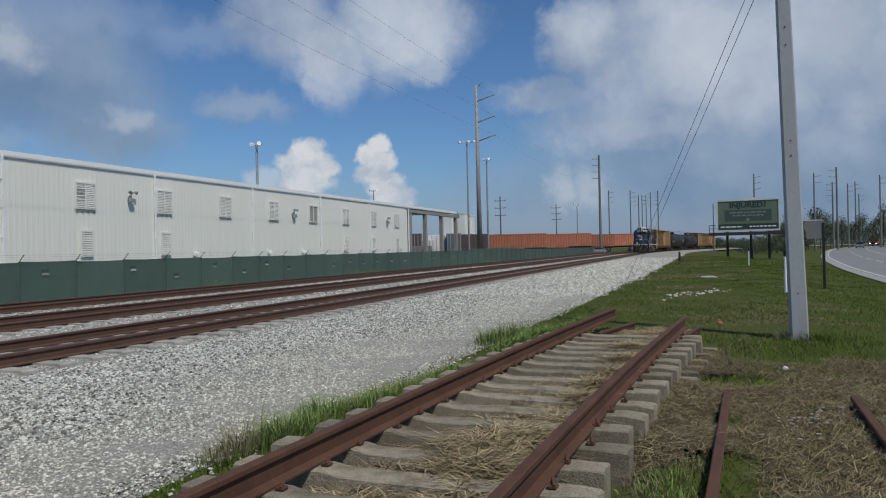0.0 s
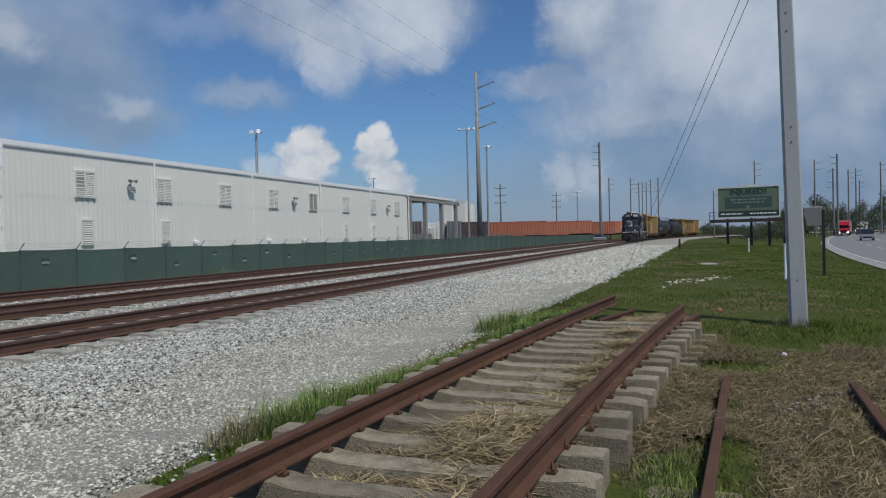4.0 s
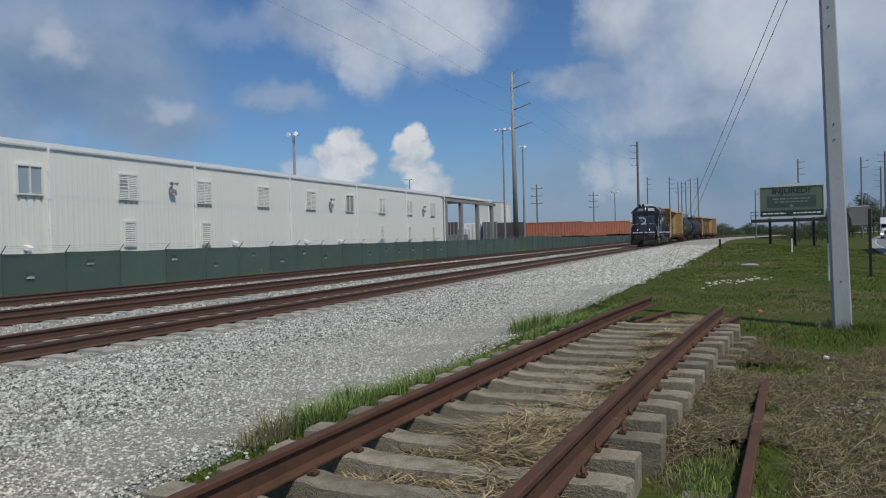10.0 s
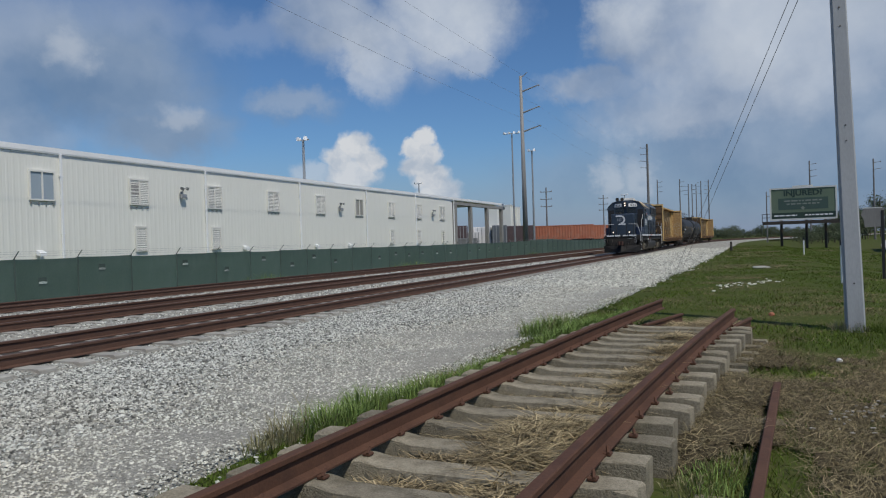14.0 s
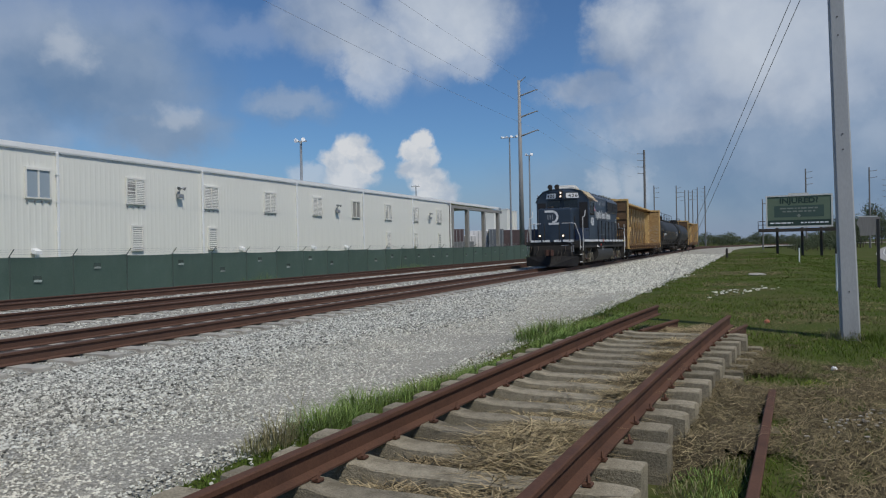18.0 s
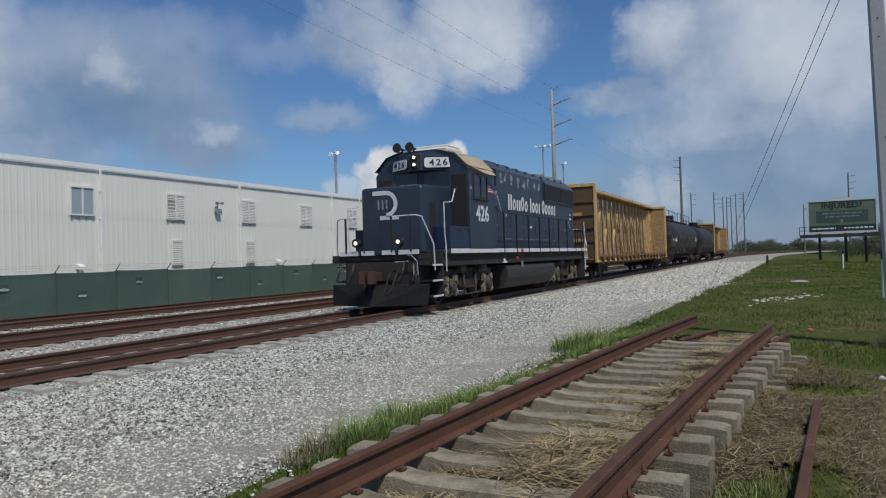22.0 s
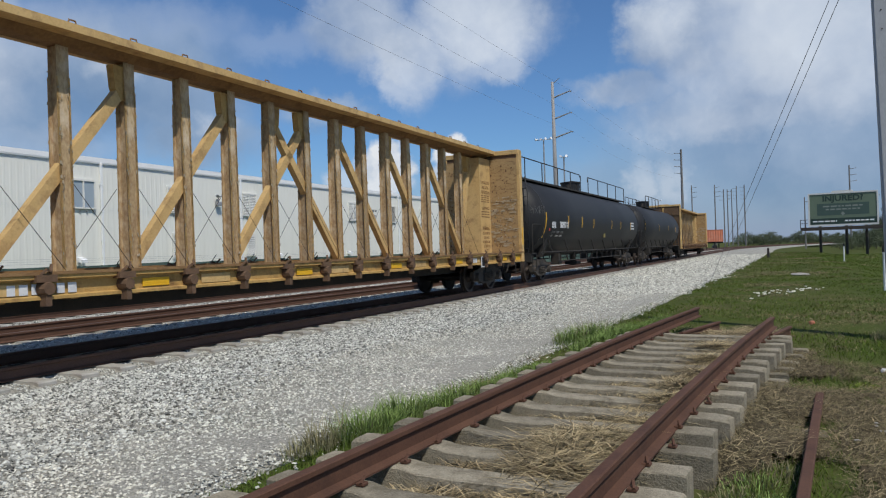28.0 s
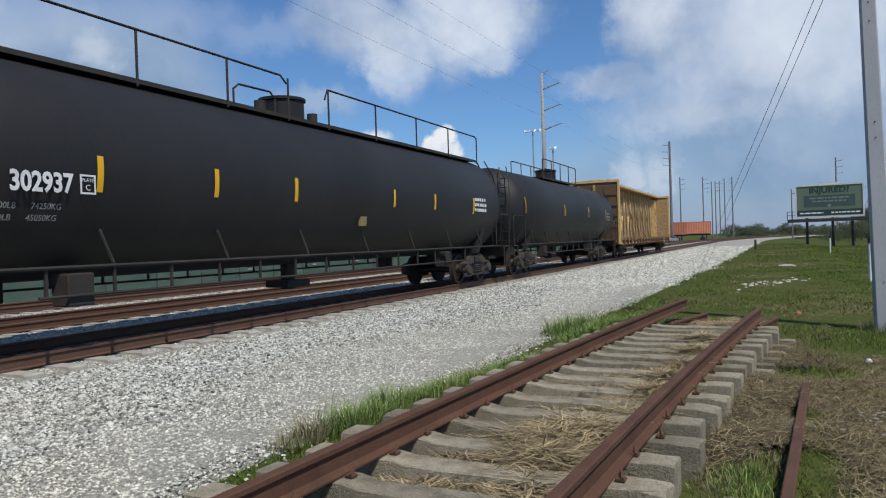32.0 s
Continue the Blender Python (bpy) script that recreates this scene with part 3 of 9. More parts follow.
def rough_tie(left, right, half, height, seed):
    """A weathered tie with chipped, uneven edges, its top at z 0."""
    rng = random.Random(seed)
    bm = B()
    rings = []
    stops = [-left, -left + 0.2, -0.92, -0.64, -0.53, -0.3, 0.0, 0.3, 0.53, 0.64, 0.92, right - 0.15, right]
    n = len(stops) - 1
    for i, x in enumerate(stops):
        dip = 0.024 if abs(x) < 0.6 else 0.0
        end = i in (0, n)
        chip = rng.uniform(0.012, 0.03) if end else rng.uniform(0.005, 0.014)
        j = [rng.uniform(-0.006, 0.006) for _ in range(6)]
        xe = x + (rng.uniform(-0.02, 0.02) if end else 0)
        rings.append([bm.verts.new(p) for p in ((xe + j[3], -half * 1.12, -height), (xe, -half + j[0], -dip - chip), (x + (0.02 if i == 0 else -0.02 if i == n else 0), -half + chip + j[1], -dip - abs(j[4])), (x + (0.02 if i == 0 else -0.02 if i == n else 0), half - chip + j[2], -dip - abs(j[5])), (xe, half + j[3], -dip - chip), (xe + j[1], half * 1.12, -height))])
    for a, b in zip(rings, rings[1:]):
        for q in range(6):
            bm.faces.new((a[q], b[q], b[(q + 1) % 6], a[(q + 1) % 6]))
    bm.faces.new(rings[0])
    bm.faces.new(list(reversed(rings[-1])))
    bmesh.ops.recalc_face_normals(bm, faces=bm.faces[:])
    return link_mesh("tie", bm, M["concrete_tie"])


def make_siding():
    tr = thing("siding_track", "abandoned rusty siding track on exposed concrete ties", "railway track", "", "structure")
    top = 0.394
    for side, end in ((-0.7525, 14.5), (0.7525, 12.8)):
        bm = B()
        line = []
        y = -8.0
        while y < end + 0.01:
            h = radians(siding_heading(y))
            line.append((siding_x(y) + side * math.cos(h), y + side * math.sin(h), top - 0.175))
            y += 0.4
        sweep_rail(bm, line)
        part("rail", bm, [M["rust_rail"], M["rust_rail"]], tr, "deep rust brown rail")
    ties = [rough_tie(1.33, 1.13, 0.11, 0.24, q) for q in range(5)]
    rng = random.Random(3)
    clip = B()
    for sx in (-0.7525, 0.7525):
        for d in (-0.1, 0.1):
            box(clip, sx + d - 0.03, sx + d + 0.03, -0.03, 0.03, 0.0, 0.022, 0.006)
            rod(clip, (sx + d * 1.15, -0.03, 0.02), (sx + d * 0.95, 0.035, 0.045), 0.011, n=6)
    clips = link_mesh("rail_clip", clip, M["rust_rail"])
    for k in range(40):
        y = -5.01 + 0.51 * k
        if y > 12.3:
            break
        h = siding_heading(y) + rng.uniform(-1.2, 1.2)
        tie = share("tie", ties[k * 3 % 5], tr, pose(siding_x(y) + rng.uniform(-0.03, 0.03), y, 0.219 - 0.0025 * max(0, y - 9.5) ** 2, rng.uniform(-1.5, 1.5), rng.uniform(-0.6, 0.6), h))
        share("rail_clip", clips, tie, Matrix())
    stub = tie_mesh(0.24, 0.2, 0.12, M["concrete_tie"], 0.0)
    for x, y in ((-0.2, 8.35), (-0.14, 8.9), (-0.11, 9.33), (-0.06, 9.76), (0.0, 10.3), (0.06, 10.9), (0.14, 11.5)):
        share("tie", stub, tr, pose(x, y, 0.05, 0, 0, -6 + 3 * math.sin(y * 9)))
    for a, b in (((-1.56, 12.2), (-1.15, 14.25)), ((-0.24, 12.0), (0.03, 13.6))):
        bm = B()
        sweep_rail(bm, [(a[0], a[1], 0.0), ((a[0] + b[0]) / 2, (a[1] + b[1]) / 2, -0.01), (b[0], b[1], -0.02)])
        part("rail", bm, [M["rust_rail"], M["rust_rail"]], tr, "short cut rusty rail end")


make_siding()


def make_buried_track():
    tr = thing("buried_track", "half buried rusty spur track in dry weeds", "railway track", "", "structure")
    for line in ([(-0.35, -2.0), (-0.02, 3.5), (0.06, 4.7), (0.17, 6.4), (0.27, 8.0)], [(1.0, -2.0), (1.25, 4.0), (1.33, 6.3), (1.41, 7.9)]):
        bm = B()
        sweep_rail(bm, [(x, y, -0.07) for x, y in line])
        part("rail", bm, [M["rust_rail"], M["rust_rail"]], tr, "rusty rail sunk in the weeds")
    me = tie_mesh(2.3, 0.22, 0.15, M["concrete_tie"], 0.02)
    for k in range(7):
        y = 3.2 + 0.72 * k
        share("tie", me, tr, pose(0.78 + 0.02 * k, y, -0.028 + 0.006 * (k % 3), 0, 0, -3 + (k % 3)))


make_buried_track()


# ---- warehouse ----
M["bay_steel"] = material("grey_bay_steel", (0.24, 0.235, 0.225), 0.7, 0.0, (0.31, 0.30, 0.285), 1.0, 15, 0.4, 0.1, 0.005)
WALL_X, EAVE_Z = -30.0, 6.49


def rib_panel(width, height):
    """A wall sheet with raised ribs, facing +x."""
    bm = B()
    prof = []
    n = 3
    for k in range(n):
        c = (k + 0.5) * width / n
        prof += [(0.0, c - width / n / 2), (0.0, c - 0.07), (0.006, c - 0.03), (0.006, c + 0.03), (0.0, c + 0.07)]
    prof.append((0.0, width))
    a = [bm.verts.new((x, y, 0)) for x, y in prof]
    b = [bm.verts.new((x, y, height)) for x, y in prof]
    for i in range(len(prof) - 1):
        bm.faces.new((a[i], a[i + 1], b[i + 1], b[i]))
    back0, back1 = [bm.verts.new((-0.06, y, z)) for y, z in ((0, 0), (0, height))], [bm.verts.new((-0.06, y, z)) for y, z in ((width, 0), (width, height))]
    bm.faces.new((back0[0], back0[1], back1[1], back1[0]))
    bm.faces.new([back0[0], a[0], b[0], back0[1]])
    bm.faces.new([a[-1], back1[0], back1[1], b[-1]])
    return link_mesh("wall_panel", bm, M["white_metal"])


def wall_window(w, h):
    """A framed opening with slats or glass, its base at z 0, facing +x."""
    fr = B()
    for y0, y1, z0, z1 in ((-w / 2 - 0.06, w / 2 + 0.06, h, h + 0.1), (-w / 2 - 0.06, w / 2 + 0.06, -0.07, 0), (-w / 2 - 0.06, -w / 2, 0, h), (w / 2, w / 2 + 0.06, 0, h)):
        box(fr, 0.0, 0.09, y0, y1, z0, z1)
    return fr


def make_warehouse():
    house = thing("warehouse", "long white ribbed metal warehouse with shuttered windows", "building", "", "structure")
    y0, y1 = -15.0, 74.4
    w = 0.9155
    me = rib_panel(w, EAVE_Z - 0.25)
    n = int((y1 - y0) / w)
    for k in range(n):
        share("wall_panel", me, house, pose(WALL_X, y0 + k * w, 0.0))
    bm = B()
    box(bm, WALL_X - 24, WALL_X - 0.08, y0, y1, -0.05, EAVE_Z - 0.3)
    part("building_core", bm, M["white_metal"], house)
    bm = B()
    prism(bm, [(WALL_X + 0.06, EAVE_Z - 0.02), (WALL_X + 0.06, EAVE_Z + 0.1), (WALL_X - 12, EAVE_Z + 1.1), (WALL_X - 24.2, EAVE_Z + 0.1), (WALL_X - 24.2, EAVE_Z - 0.02)], "y", y0, 92.6)
    part("roof", bm, M["trim"], house, "low white metal roof")
    bm = B()
    prism(bm, [(WALL_X + 0.012, EAVE_Z - 0.13), (WALL_X + 0.08, EAVE_Z - 0.13), (WALL_X + 0.10, EAVE_Z - 0.05), (WALL_X + 0.09, EAVE_Z + 0.17), (WALL_X + 0.075, EAVE_Z + 0.17), (WALL_X + 0.066, EAVE_Z + 0.12), (WALL_X + 0.066, EAVE_Z - 0.03), (WALL_X + 0.012, EAVE_Z - 0.03)], "y", y0, 92.6)
    part("gutter", bm, M["trim"], house, "white box gutter along the eave")
    bm = B()
    box(bm, WALL_X - 0.02, WALL_X + 0.008, y0, y1, EAVE_Z - 0.26, EAVE_Z - 0.135)
    # Teeth are added only to cast the scalloped shadow below the gutter.
    k = 0
    while y0 + 0.305 * (k + 1) < y1:
        a = y0 + 0.305 * k + 0.07
        box(bm, WALL_X + 0.009, WALL_X + 0.042, a, a + 0.165, EAVE_Z - 0.20, EAVE_Z - 0.133)
        k += 1
    part("eave_flashing", bm, M["trim"], house, "white eave strip with added teeth that cast a scalloped shadow")
    # downpipes at each bay
    bm = B()
    box(bm, 0.0, 0.1, -0.055, 0.055, 0.0, EAVE_Z - 0.1, 0.01)
    for z in (1.2, 2.6, 4.0, 5.3):
        box(bm, -0.01, 0.115, -0.085, 0.085, z, z + 0.05)
    pipe = link_mesh("downpipe", bm, M["trim"])
    for k in range(-2, 6):
        share("downpipe", pipe, house, pose(WALL_X + 0.04, 24.75 + 9.94 * k, 0.02))
    # upper shutters, 5.95 m apart
    slat = B()
    prism(slat, [(0.0, 0), (0.034, -0.066), (0.04, -0.066), (0.008, 0.004)], "y", -0.6, 0.6)
    slat_me = link_mesh("slat", slat, M["louver"])
    short = B()
    prism(short, [(0.0, 0), (0.036, -0.088), (0.042, -0.088), (0.008, 0.004)], "y", -0.34, 0.34)
    short_me = link_mesh("slat", short, M["louver"])

    def opening(yc, z0, w, h, slats, me, mull, bolts, name, glassy=False):
        fr = part(name, wall_window(w, h), M["louver"], house, "louvred window" if not glassy else "glazed window")
        fr.matrix_basis = pose(WALL_X + 0.02, yc, z0)
        bk = B()
        box(bk, 0.015, 0.035, -w / 2, w / 2, 0, h)
        part("backing", bk, M["dark_gap"] if not glassy else M["window_glass"], fr)
        for k in range(slats):
            share("slat", me, fr, pose(0.035, 0, h * (k + 1.0) / slats - 0.004))
        if name == "window" and abs(yc - 29.55) < 0.01:
            # Dark strips in front of the slats paint the shade of missing ones.
            for za, zb in ((0.36, 0.42), (0.52, 0.60), (0.70, 0.76), (0.84, 0.98), (1.05, 1.1)):
                bm = B()
                box(bm, 0.066, 0.072, -w / 2 + 0.02, -0.06, za, zb)
                part("slat_gap", bm, M["bay_steel"], fr, "dark strip painted as the shaded gap of a missing slat")
        if mull:
            bm = B()
            box(bm, 0.035, 0.095, -0.03, 0.03, 0, h)
            part("mullion", bm, M["louver"], fr)
        if bolts:
            for k in range(4):
                bm = B()
                box(bm, 0.0, 0.06, -w / 2 + 0.02 + (w - 0.04) * k / 3 - 0.035, -w / 2 + 0.02 + (w - 0.04) * k / 3 + 0.035, -0.22, -0.16)
                part("bracket", bm, M["bay_steel"], fr)

    M["window_glass"] = glass("window_glass", (0.34, 0.40, 0.45), 0.12)
    for k in range(-5, 8):
        yc = 29.55 + 5.95 * k
        if k == -1:
            yc = 23.75
        opening(yc, 4.22, 1.2, 1.25, 0 if k in (-1, 4) else 13, slat_me, True, True, "window", k == -1)
    for yc in (5.7, 17.6, 29.6, 35.55, 59.3, 65.2):
        opening(yc, 1.75, 0.68, 1.2, 10, short_me, False, False, "vent_window")
    opening(71.3, 1.75, 0.5, 1.2, 5, short_me, False, False, "vent_window")
    # wall lamps and small vents
    for yc, z in ((32.7, 4.9), (50.2, 4.7), (68.6, 4.7), (14.9, 4.9)):
        bm = B()
        box(bm, 0.0, 0.08, -0.10, 0.10, -0.05, 0.16, 0.02)
        rod(bm, (0.05, 0.0, 0.1), (0.2, 0.0, 0.3), 0.03)
        rod(bm, (0.2, -0.2, 0.32), (0.2, 0.2, 0.32), 0.03)
        prism(bm, [(0.12, 0.02), (0.24, -0.02), (0.26, -0.2), (0.14, -0.24), (0.06, -0.1)], "y", -0.19, 0.19)
        rod(bm, (0.16, -0.2, 0.36), (0.3, -0.24, 0.3), 0.06, 0.1, 10)
        rod(bm, (0.16, 0.2, 0.36), (0.3, 0.24, 0.3), 0.06, 0.1, 10)
        lamp = part("wall_lamp", bm, M["galv"], house, "grey floodlight on the wall")
        lamp.matrix_basis = pose(WALL_X + 0.04, yc, z)
    for yc in (23.5, 38.2, 46.6, 51.5, 9.0):
        bm = B()
        rod(bm, (0.12, 0, -0.3), (0.12, 0, 0.1), 0.06)
        prism(bm, [(0.0, 0.0), (0.3, -0.06), (0.3, 0.1), (0.0, 0.22)], "y", -0.16, 0.16)
        v = part("wall_vent", bm, M["trim"], house, "small hooded wall vent")
        v.matrix_basis = pose(WALL_X + 0.04, yc, 1.65)
    # open loading bay at the far end
    for yc in (75.0, 79.9, 85.7, 91.4):
        bm = B()
        box(bm, -0.25, 0.17, yc - 0.24, yc + 0.24, 0, EAVE_Z - 0.62, 0.03)
        c = part("column", bm, M["bay_steel"], house, "weathered grey frame column")
        c.matrix_basis = pose(WALL_X, 0, 0)
    bm = B()
    box(bm, WALL_X - 0.3, WALL_X + 0.18, 74.45, 92.5, EAVE_Z - 0.62, EAVE_Z - 0.28)
    part("header_beam", bm, M["bay_steel"], house)


make_warehouse()


# ---- fence ----
def make_fence():
    fence = thing("fence", "long green cloth covered chain link fence with barbed wire arms", "fence", "", "structure")
    x, top = -22.0, 1.53

    def crest(y):
        return 1.0 + 0.17 * math.exp(-((y - 84) / 10) ** 2)

    p0, pitch = 18.75 - 2.42 * 9, 2.42
    bm = B()
    rod(bm, (0.03, 0, -0.3), (0.03, 0, top), 0.032)
    rod(bm, (0.03, 0, top), (0.26, 0.0, top + 0.24), 0.015)
    post = link_mesh("post", bm, M["fence_post"])
    bm = B()
    n = 8
    row0 = [bm.verts.new((0.036 + 0.003 * math.sin(math.pi * i / n), pitch * i / n, -0.25)) for i in range(n + 1)]
    row1 = [bm.verts.new((0.036 + 0.010 * math.sin(math.pi * i / n), pitch * i / n, 0.75)) for i in range(n + 1)]
    row2 = [bm.verts.new((0.036 + 0.004 * math.sin(math.pi * i / n), pitch * i / n, top - 0.01 - 0.02 * math.sin(math.pi * i / n))) for i in range(n + 1)]
    for a, b in ((row0, row1), (row1, row2)):
        for i in range(n):
            bm.faces.new((a[i], a[i + 1], b[i + 1], b[i]))
    bmesh.ops.solidify(bm, geom=bm.faces[:], thickness=0.012)
    cloth = link_mesh("screen_cloth", bm, M["fence"])
    bm = B()
    prism(bm, [(-0.15, 0.0), (0.13, -0.02), (0.16, 0.05), (0.02, 0.08), (-0.12, 0.06)], "x", 0.004, 0.03, 0)
    prism(bm, [(-0.15, 0.06), (-0.12, 0.062), (0.02, 0.082), (0.16, 0.052), (0.15, 0.2), (-0.14, 0.21)], "x", 0.0, 0.008, 1)
    flap = link_mesh("wind_flap", bm, [M["fence_flap"], M["fence_post"]])
    k = 0
    y = p0
    while y < 190:
        tall = Matrix.Diagonal((1, 1, crest(y + 1.2), 1))
        share("post", post, fence, pose(x, y, 0.0) @ tall)
        share("screen_cloth", cloth, fence, pose(x, y, 0.02 * math.sin(k * 2.3)) @ tall)
        if k % 7 != 3:
            share("wind_flap", flap, fence, pose(x + 0.062, y + 0.75 + 0.3 * math.sin(k * 5.0), 0.85 + 0.2 * math.sin(k * 3.0)))
        y += pitch
        k += 1
    bm = B()
    for dx, dz in ((0.08, 0.08), (0.16, 0.16), (0.23, 0.23)):
        tube(bm, [(x + dx, p0, top + dz), (x + dx, 60, top + dz - 0.02), (x + dx, 118, top + dz)], 0.003, 4)
    part("barbed_wire", bm, M["galv"], fence)


M["fence_post"] = material("green_fence_post", (0.06, 0.09, 0.075), 0.6, 0.2, (0.08, 0.11, 0.095), 3, 30)
M["fence_flap"] = material("pale_wind_flap", (0.19, 0.25, 0.225), 0.8, 0, (0.36, 0.40, 0.38), 6, 30, 0.5, random_value=0.3)
make_fence()


def at_az(az, dist):
    a = radians(az)
    return dist * math.sin(a), dist * math.cos(a)


# ---- poles and wires ----
def transmission_pole(az, dist, height, label, lean=0.0):
    x, y = at_az(az, dist)
    p = thing("transmission_pole", label, "utility pole", "transmission poles", at=pose(x, y, 0, 0, lean))
    bm = B()
    rod(bm, (0, 0, -0.2), (0, 0, height), 0.36, 0.17, 12)
    part("shaft", bm, M["steel_pole"], p, smooth=True)
    for z, ln in ((20.6, 2.3), (17.9, 2.3), (15.5, 2.35)):
        bm = B()
        rod(bm, (0.15, 0, z), (ln, 0, z + 0.6), 0.12, 0.06, 8)
        a = part("cross_arm", bm, M["steel_pole"], p)
        bm = B()
        rod(bm, (ln, 0, z + 0.6), (ln + 0.1, 0, z + 0.5), 0.06, 0.1, 8)
        part("insulator", bm, M["steel_pole"], a)
    bm = B()
    rod(bm, (0, 0, height - 0.3), (0.9, 0, height + 0.35), 0.06, 0.05)
    part("shield_wire_arm", bm, M["steel_pole"], p)
    return p


transmission_pole(-16.3, 93.0, 22.6, "tall grey steel transmission pole with three arms", -0.2)


def distribution_pole(az, dist, height, arms, side=-1, r=0.16, mat="wood_pole", label="weathered wooden utility pole with cross arms"):
    x, y = at_az(az, dist)
    p = thing("utility_pole", label, "utility pole", "distant utility poles", at=pose(x, y, 0))
    bm = B()
    rod(bm, (0, 0, -0.6), (0, 0, height), r, r * 0.65, 8)
    part("shaft", bm, M[mat], p)
    for k in range(arms):
        bm = B()
        z = height - 0.9 - 1.5 * k
        if side == 0:
            box(bm, -1.2, 1.2, -0.06, 0.06, z - 0.06, z + 0.06)
        else:
            rod(bm, (0, 0, z), (side * 1.5, 0, z + 0.15), 0.07, 0.05, 6)
        a = part("cross_arm", bm, M[mat], p)
        for sx in ((-1.1, 1.1) if side == 0 else (side * 1.45,)):
            bm = B()
            rod(bm, (sx, 0, z + 0.05), (sx, 0, z + 0.32), 0.07, 0.05, 6)
            part("insulator", bm, M["steel_pole"], a)
    return p


for az, el, dist, arms, side, r in ((-6.95, 7.02, 172, 4, -1, 0.34), (-14.64, 4.12, 150, 3, 0, 0.2), (-10.3, 3.37, 190, 3, 0, 0.18), (-6.28, 4.32, 240, 3, 1, 0.24), (-4.68, 4.25, 250, 3, 1, 0.24), (-4.07, 3.88, 280, 3, -1, 0.24), (-3.82, 3.87, 300, 3, 1, 0.24), (-3.53, 3.86, 320, 3, -1, 0.24), (-3.19, 4.06, 330, 4, -1, 0.26), (-2.66, 4.12, 300, 4, -1, 0.28), (4.06, 5.01, 200, 3, 1, 0.24), (7.93, 4.84, 190, 2, 1, 0.22), (9.07, 4.14, 230, 4, -1, 0.28), (9.33, 5.13, 200, 3, -1, 0.28), (9.99, 3.96, 250, 3, 1, 0.26), (10.44, 4.05, 270, 2, 1, 0.26), (10.65, 3.22, 300, 2, 1, 0.26), (11.9, 4.4, 240, 2, 1, 0.26), (1.25, 3.0, 150, 1, 1, 0.14), (5.5, 3.1, 210, 1, 0, 0.14)):
    distribution_pole(az, dist, 1.6 + dist * math.tan(radians(el)), arms, side, r)


def light_mast(az, el, dist, heads, group="yard light masts"):
    x, y = at_az(az, dist)
    h = 1.6 + dist * math.tan(radians(el))
    p = thing("light_mast", "tall thin galvanised yard light mast with floodlights", "light mast", group, at=pose(x, y, 0))
    bm = B()
    rod(bm, (0, 0, -0.2), (0, 0, h), 0.16, 0.10, 8)
    part("shaft", bm, M["galv"], p)
    bm = B()
    box(bm, -0.28 * heads, 0.28 * heads, -0.05, 0.05, h - 0.05, h + 0.05)
    part("crossbar", bm, M["galv"], p)
    for k in range(heads):
        bm = B()
        c = (k - (heads - 1) / 2) * 0.55
        turn = 0.25 * (k - (heads - 1) / 2)
        rod(bm, (c, 0, h + 0.05), (c + turn, -0.26, h + 0.1), 0.08, 0.18, 12)
        rod(bm, (c, 0, h), (c, 0, h + 0.16), 0.04, n=6)
        part("floodlight", bm, M["trim"], p)


light_mast(-33.46, 8.3, 62, 2)
light_mast(-17.16, 8.4, 105, 4)
light_mast(-15.64, 7.0, 98, 2)
light_mast(-24.6, 4.78, 140, 3)
light_mast(-8.7, 3.28, 190, 3)


def wire_run(name, pts, r, label):
    bm = B()
    tube(bm, pts, r, 5)
    return solid(name, bm, M["wire"], label, "cable", "overhead wires")


def sagging(p, q, sag, n=14):
    p, q = Vector(p), Vector(q)
    return [p.lerp(q, i / n) - Vector((0, 0, 4 * sag * (i / n) * (1 - i / n))) for i in range(n + 1)]


def line_wires():
    px, py = at_az(-16.3, 93.0)
    x2, y2 = at_az(-6.95, 172)
    for z, ln in ((21.2, 2.3), (18.5, 2.3), (16.1, 2.35)):
        tip = (px + ln, py, z)
        wire_run("transmission_wire", sagging(tip, (px + ln, py - 112, z), 1.0), 0.008, "thin grey transmission wire above the warehouse")
        wire_run("transmission_wire", sagging(tip, (x2 - 1.5, y2, z + 0.4), 1.1), 0.006, "thin grey transmission wire between poles")


line_wires()


def make_grey_pole():
    p = thing("grey_pole", "grey square tapered concrete utility pole in the grass", "utility pole", at=pose(1.60, 13.45, 0, 0, -1.35))
    bm = B()
    h = 8.05
    for z0, z1, w0, w1 in ((-0.1, h, 0.138, 0.094),):
        a = []
        for z, w in ((z0, w0), (z1, w1)):
            c = w * 0.82
            a.append([bm.verts.new((x, y, z)) for x, y in ((-c, -w), (c, -w), (w, -c), (w, c), (c, w), (-c, w), (-w, c), (-w, -c))])
        for i in range(8):
            bm.faces.new((a[0][i], a[0][(i + 1) % 8], a[1][(i + 1) % 8], a[1][i]))
        bm.faces.new(a[1])
    part("shaft", bm, M["grey_pole"], p)
    for z in (0.75, 3.05, 3.3, 4.9, 5.2):
        bm = B()
        rod(bm, (0, -0.148 + 0.0054 * z, z), (0, 0.148 - 0.0054 * z, z), 0.012, n=8)
        part("bolt", bm, M["steel_dark"], p)


make_grey_pole()
for gx, gy, gz in ((-3.05, 34.5, 7.8), (-3.09, 38.8, 7.4)):
    wire_run("guy_wire", [(gx, gy, 0.0), (1.74, 13.7, gz)], 0.0075, "taut steel guy wire anchored in the gravel")


# ---- road, billboard, signs ----
ROAD_Z = -0.42


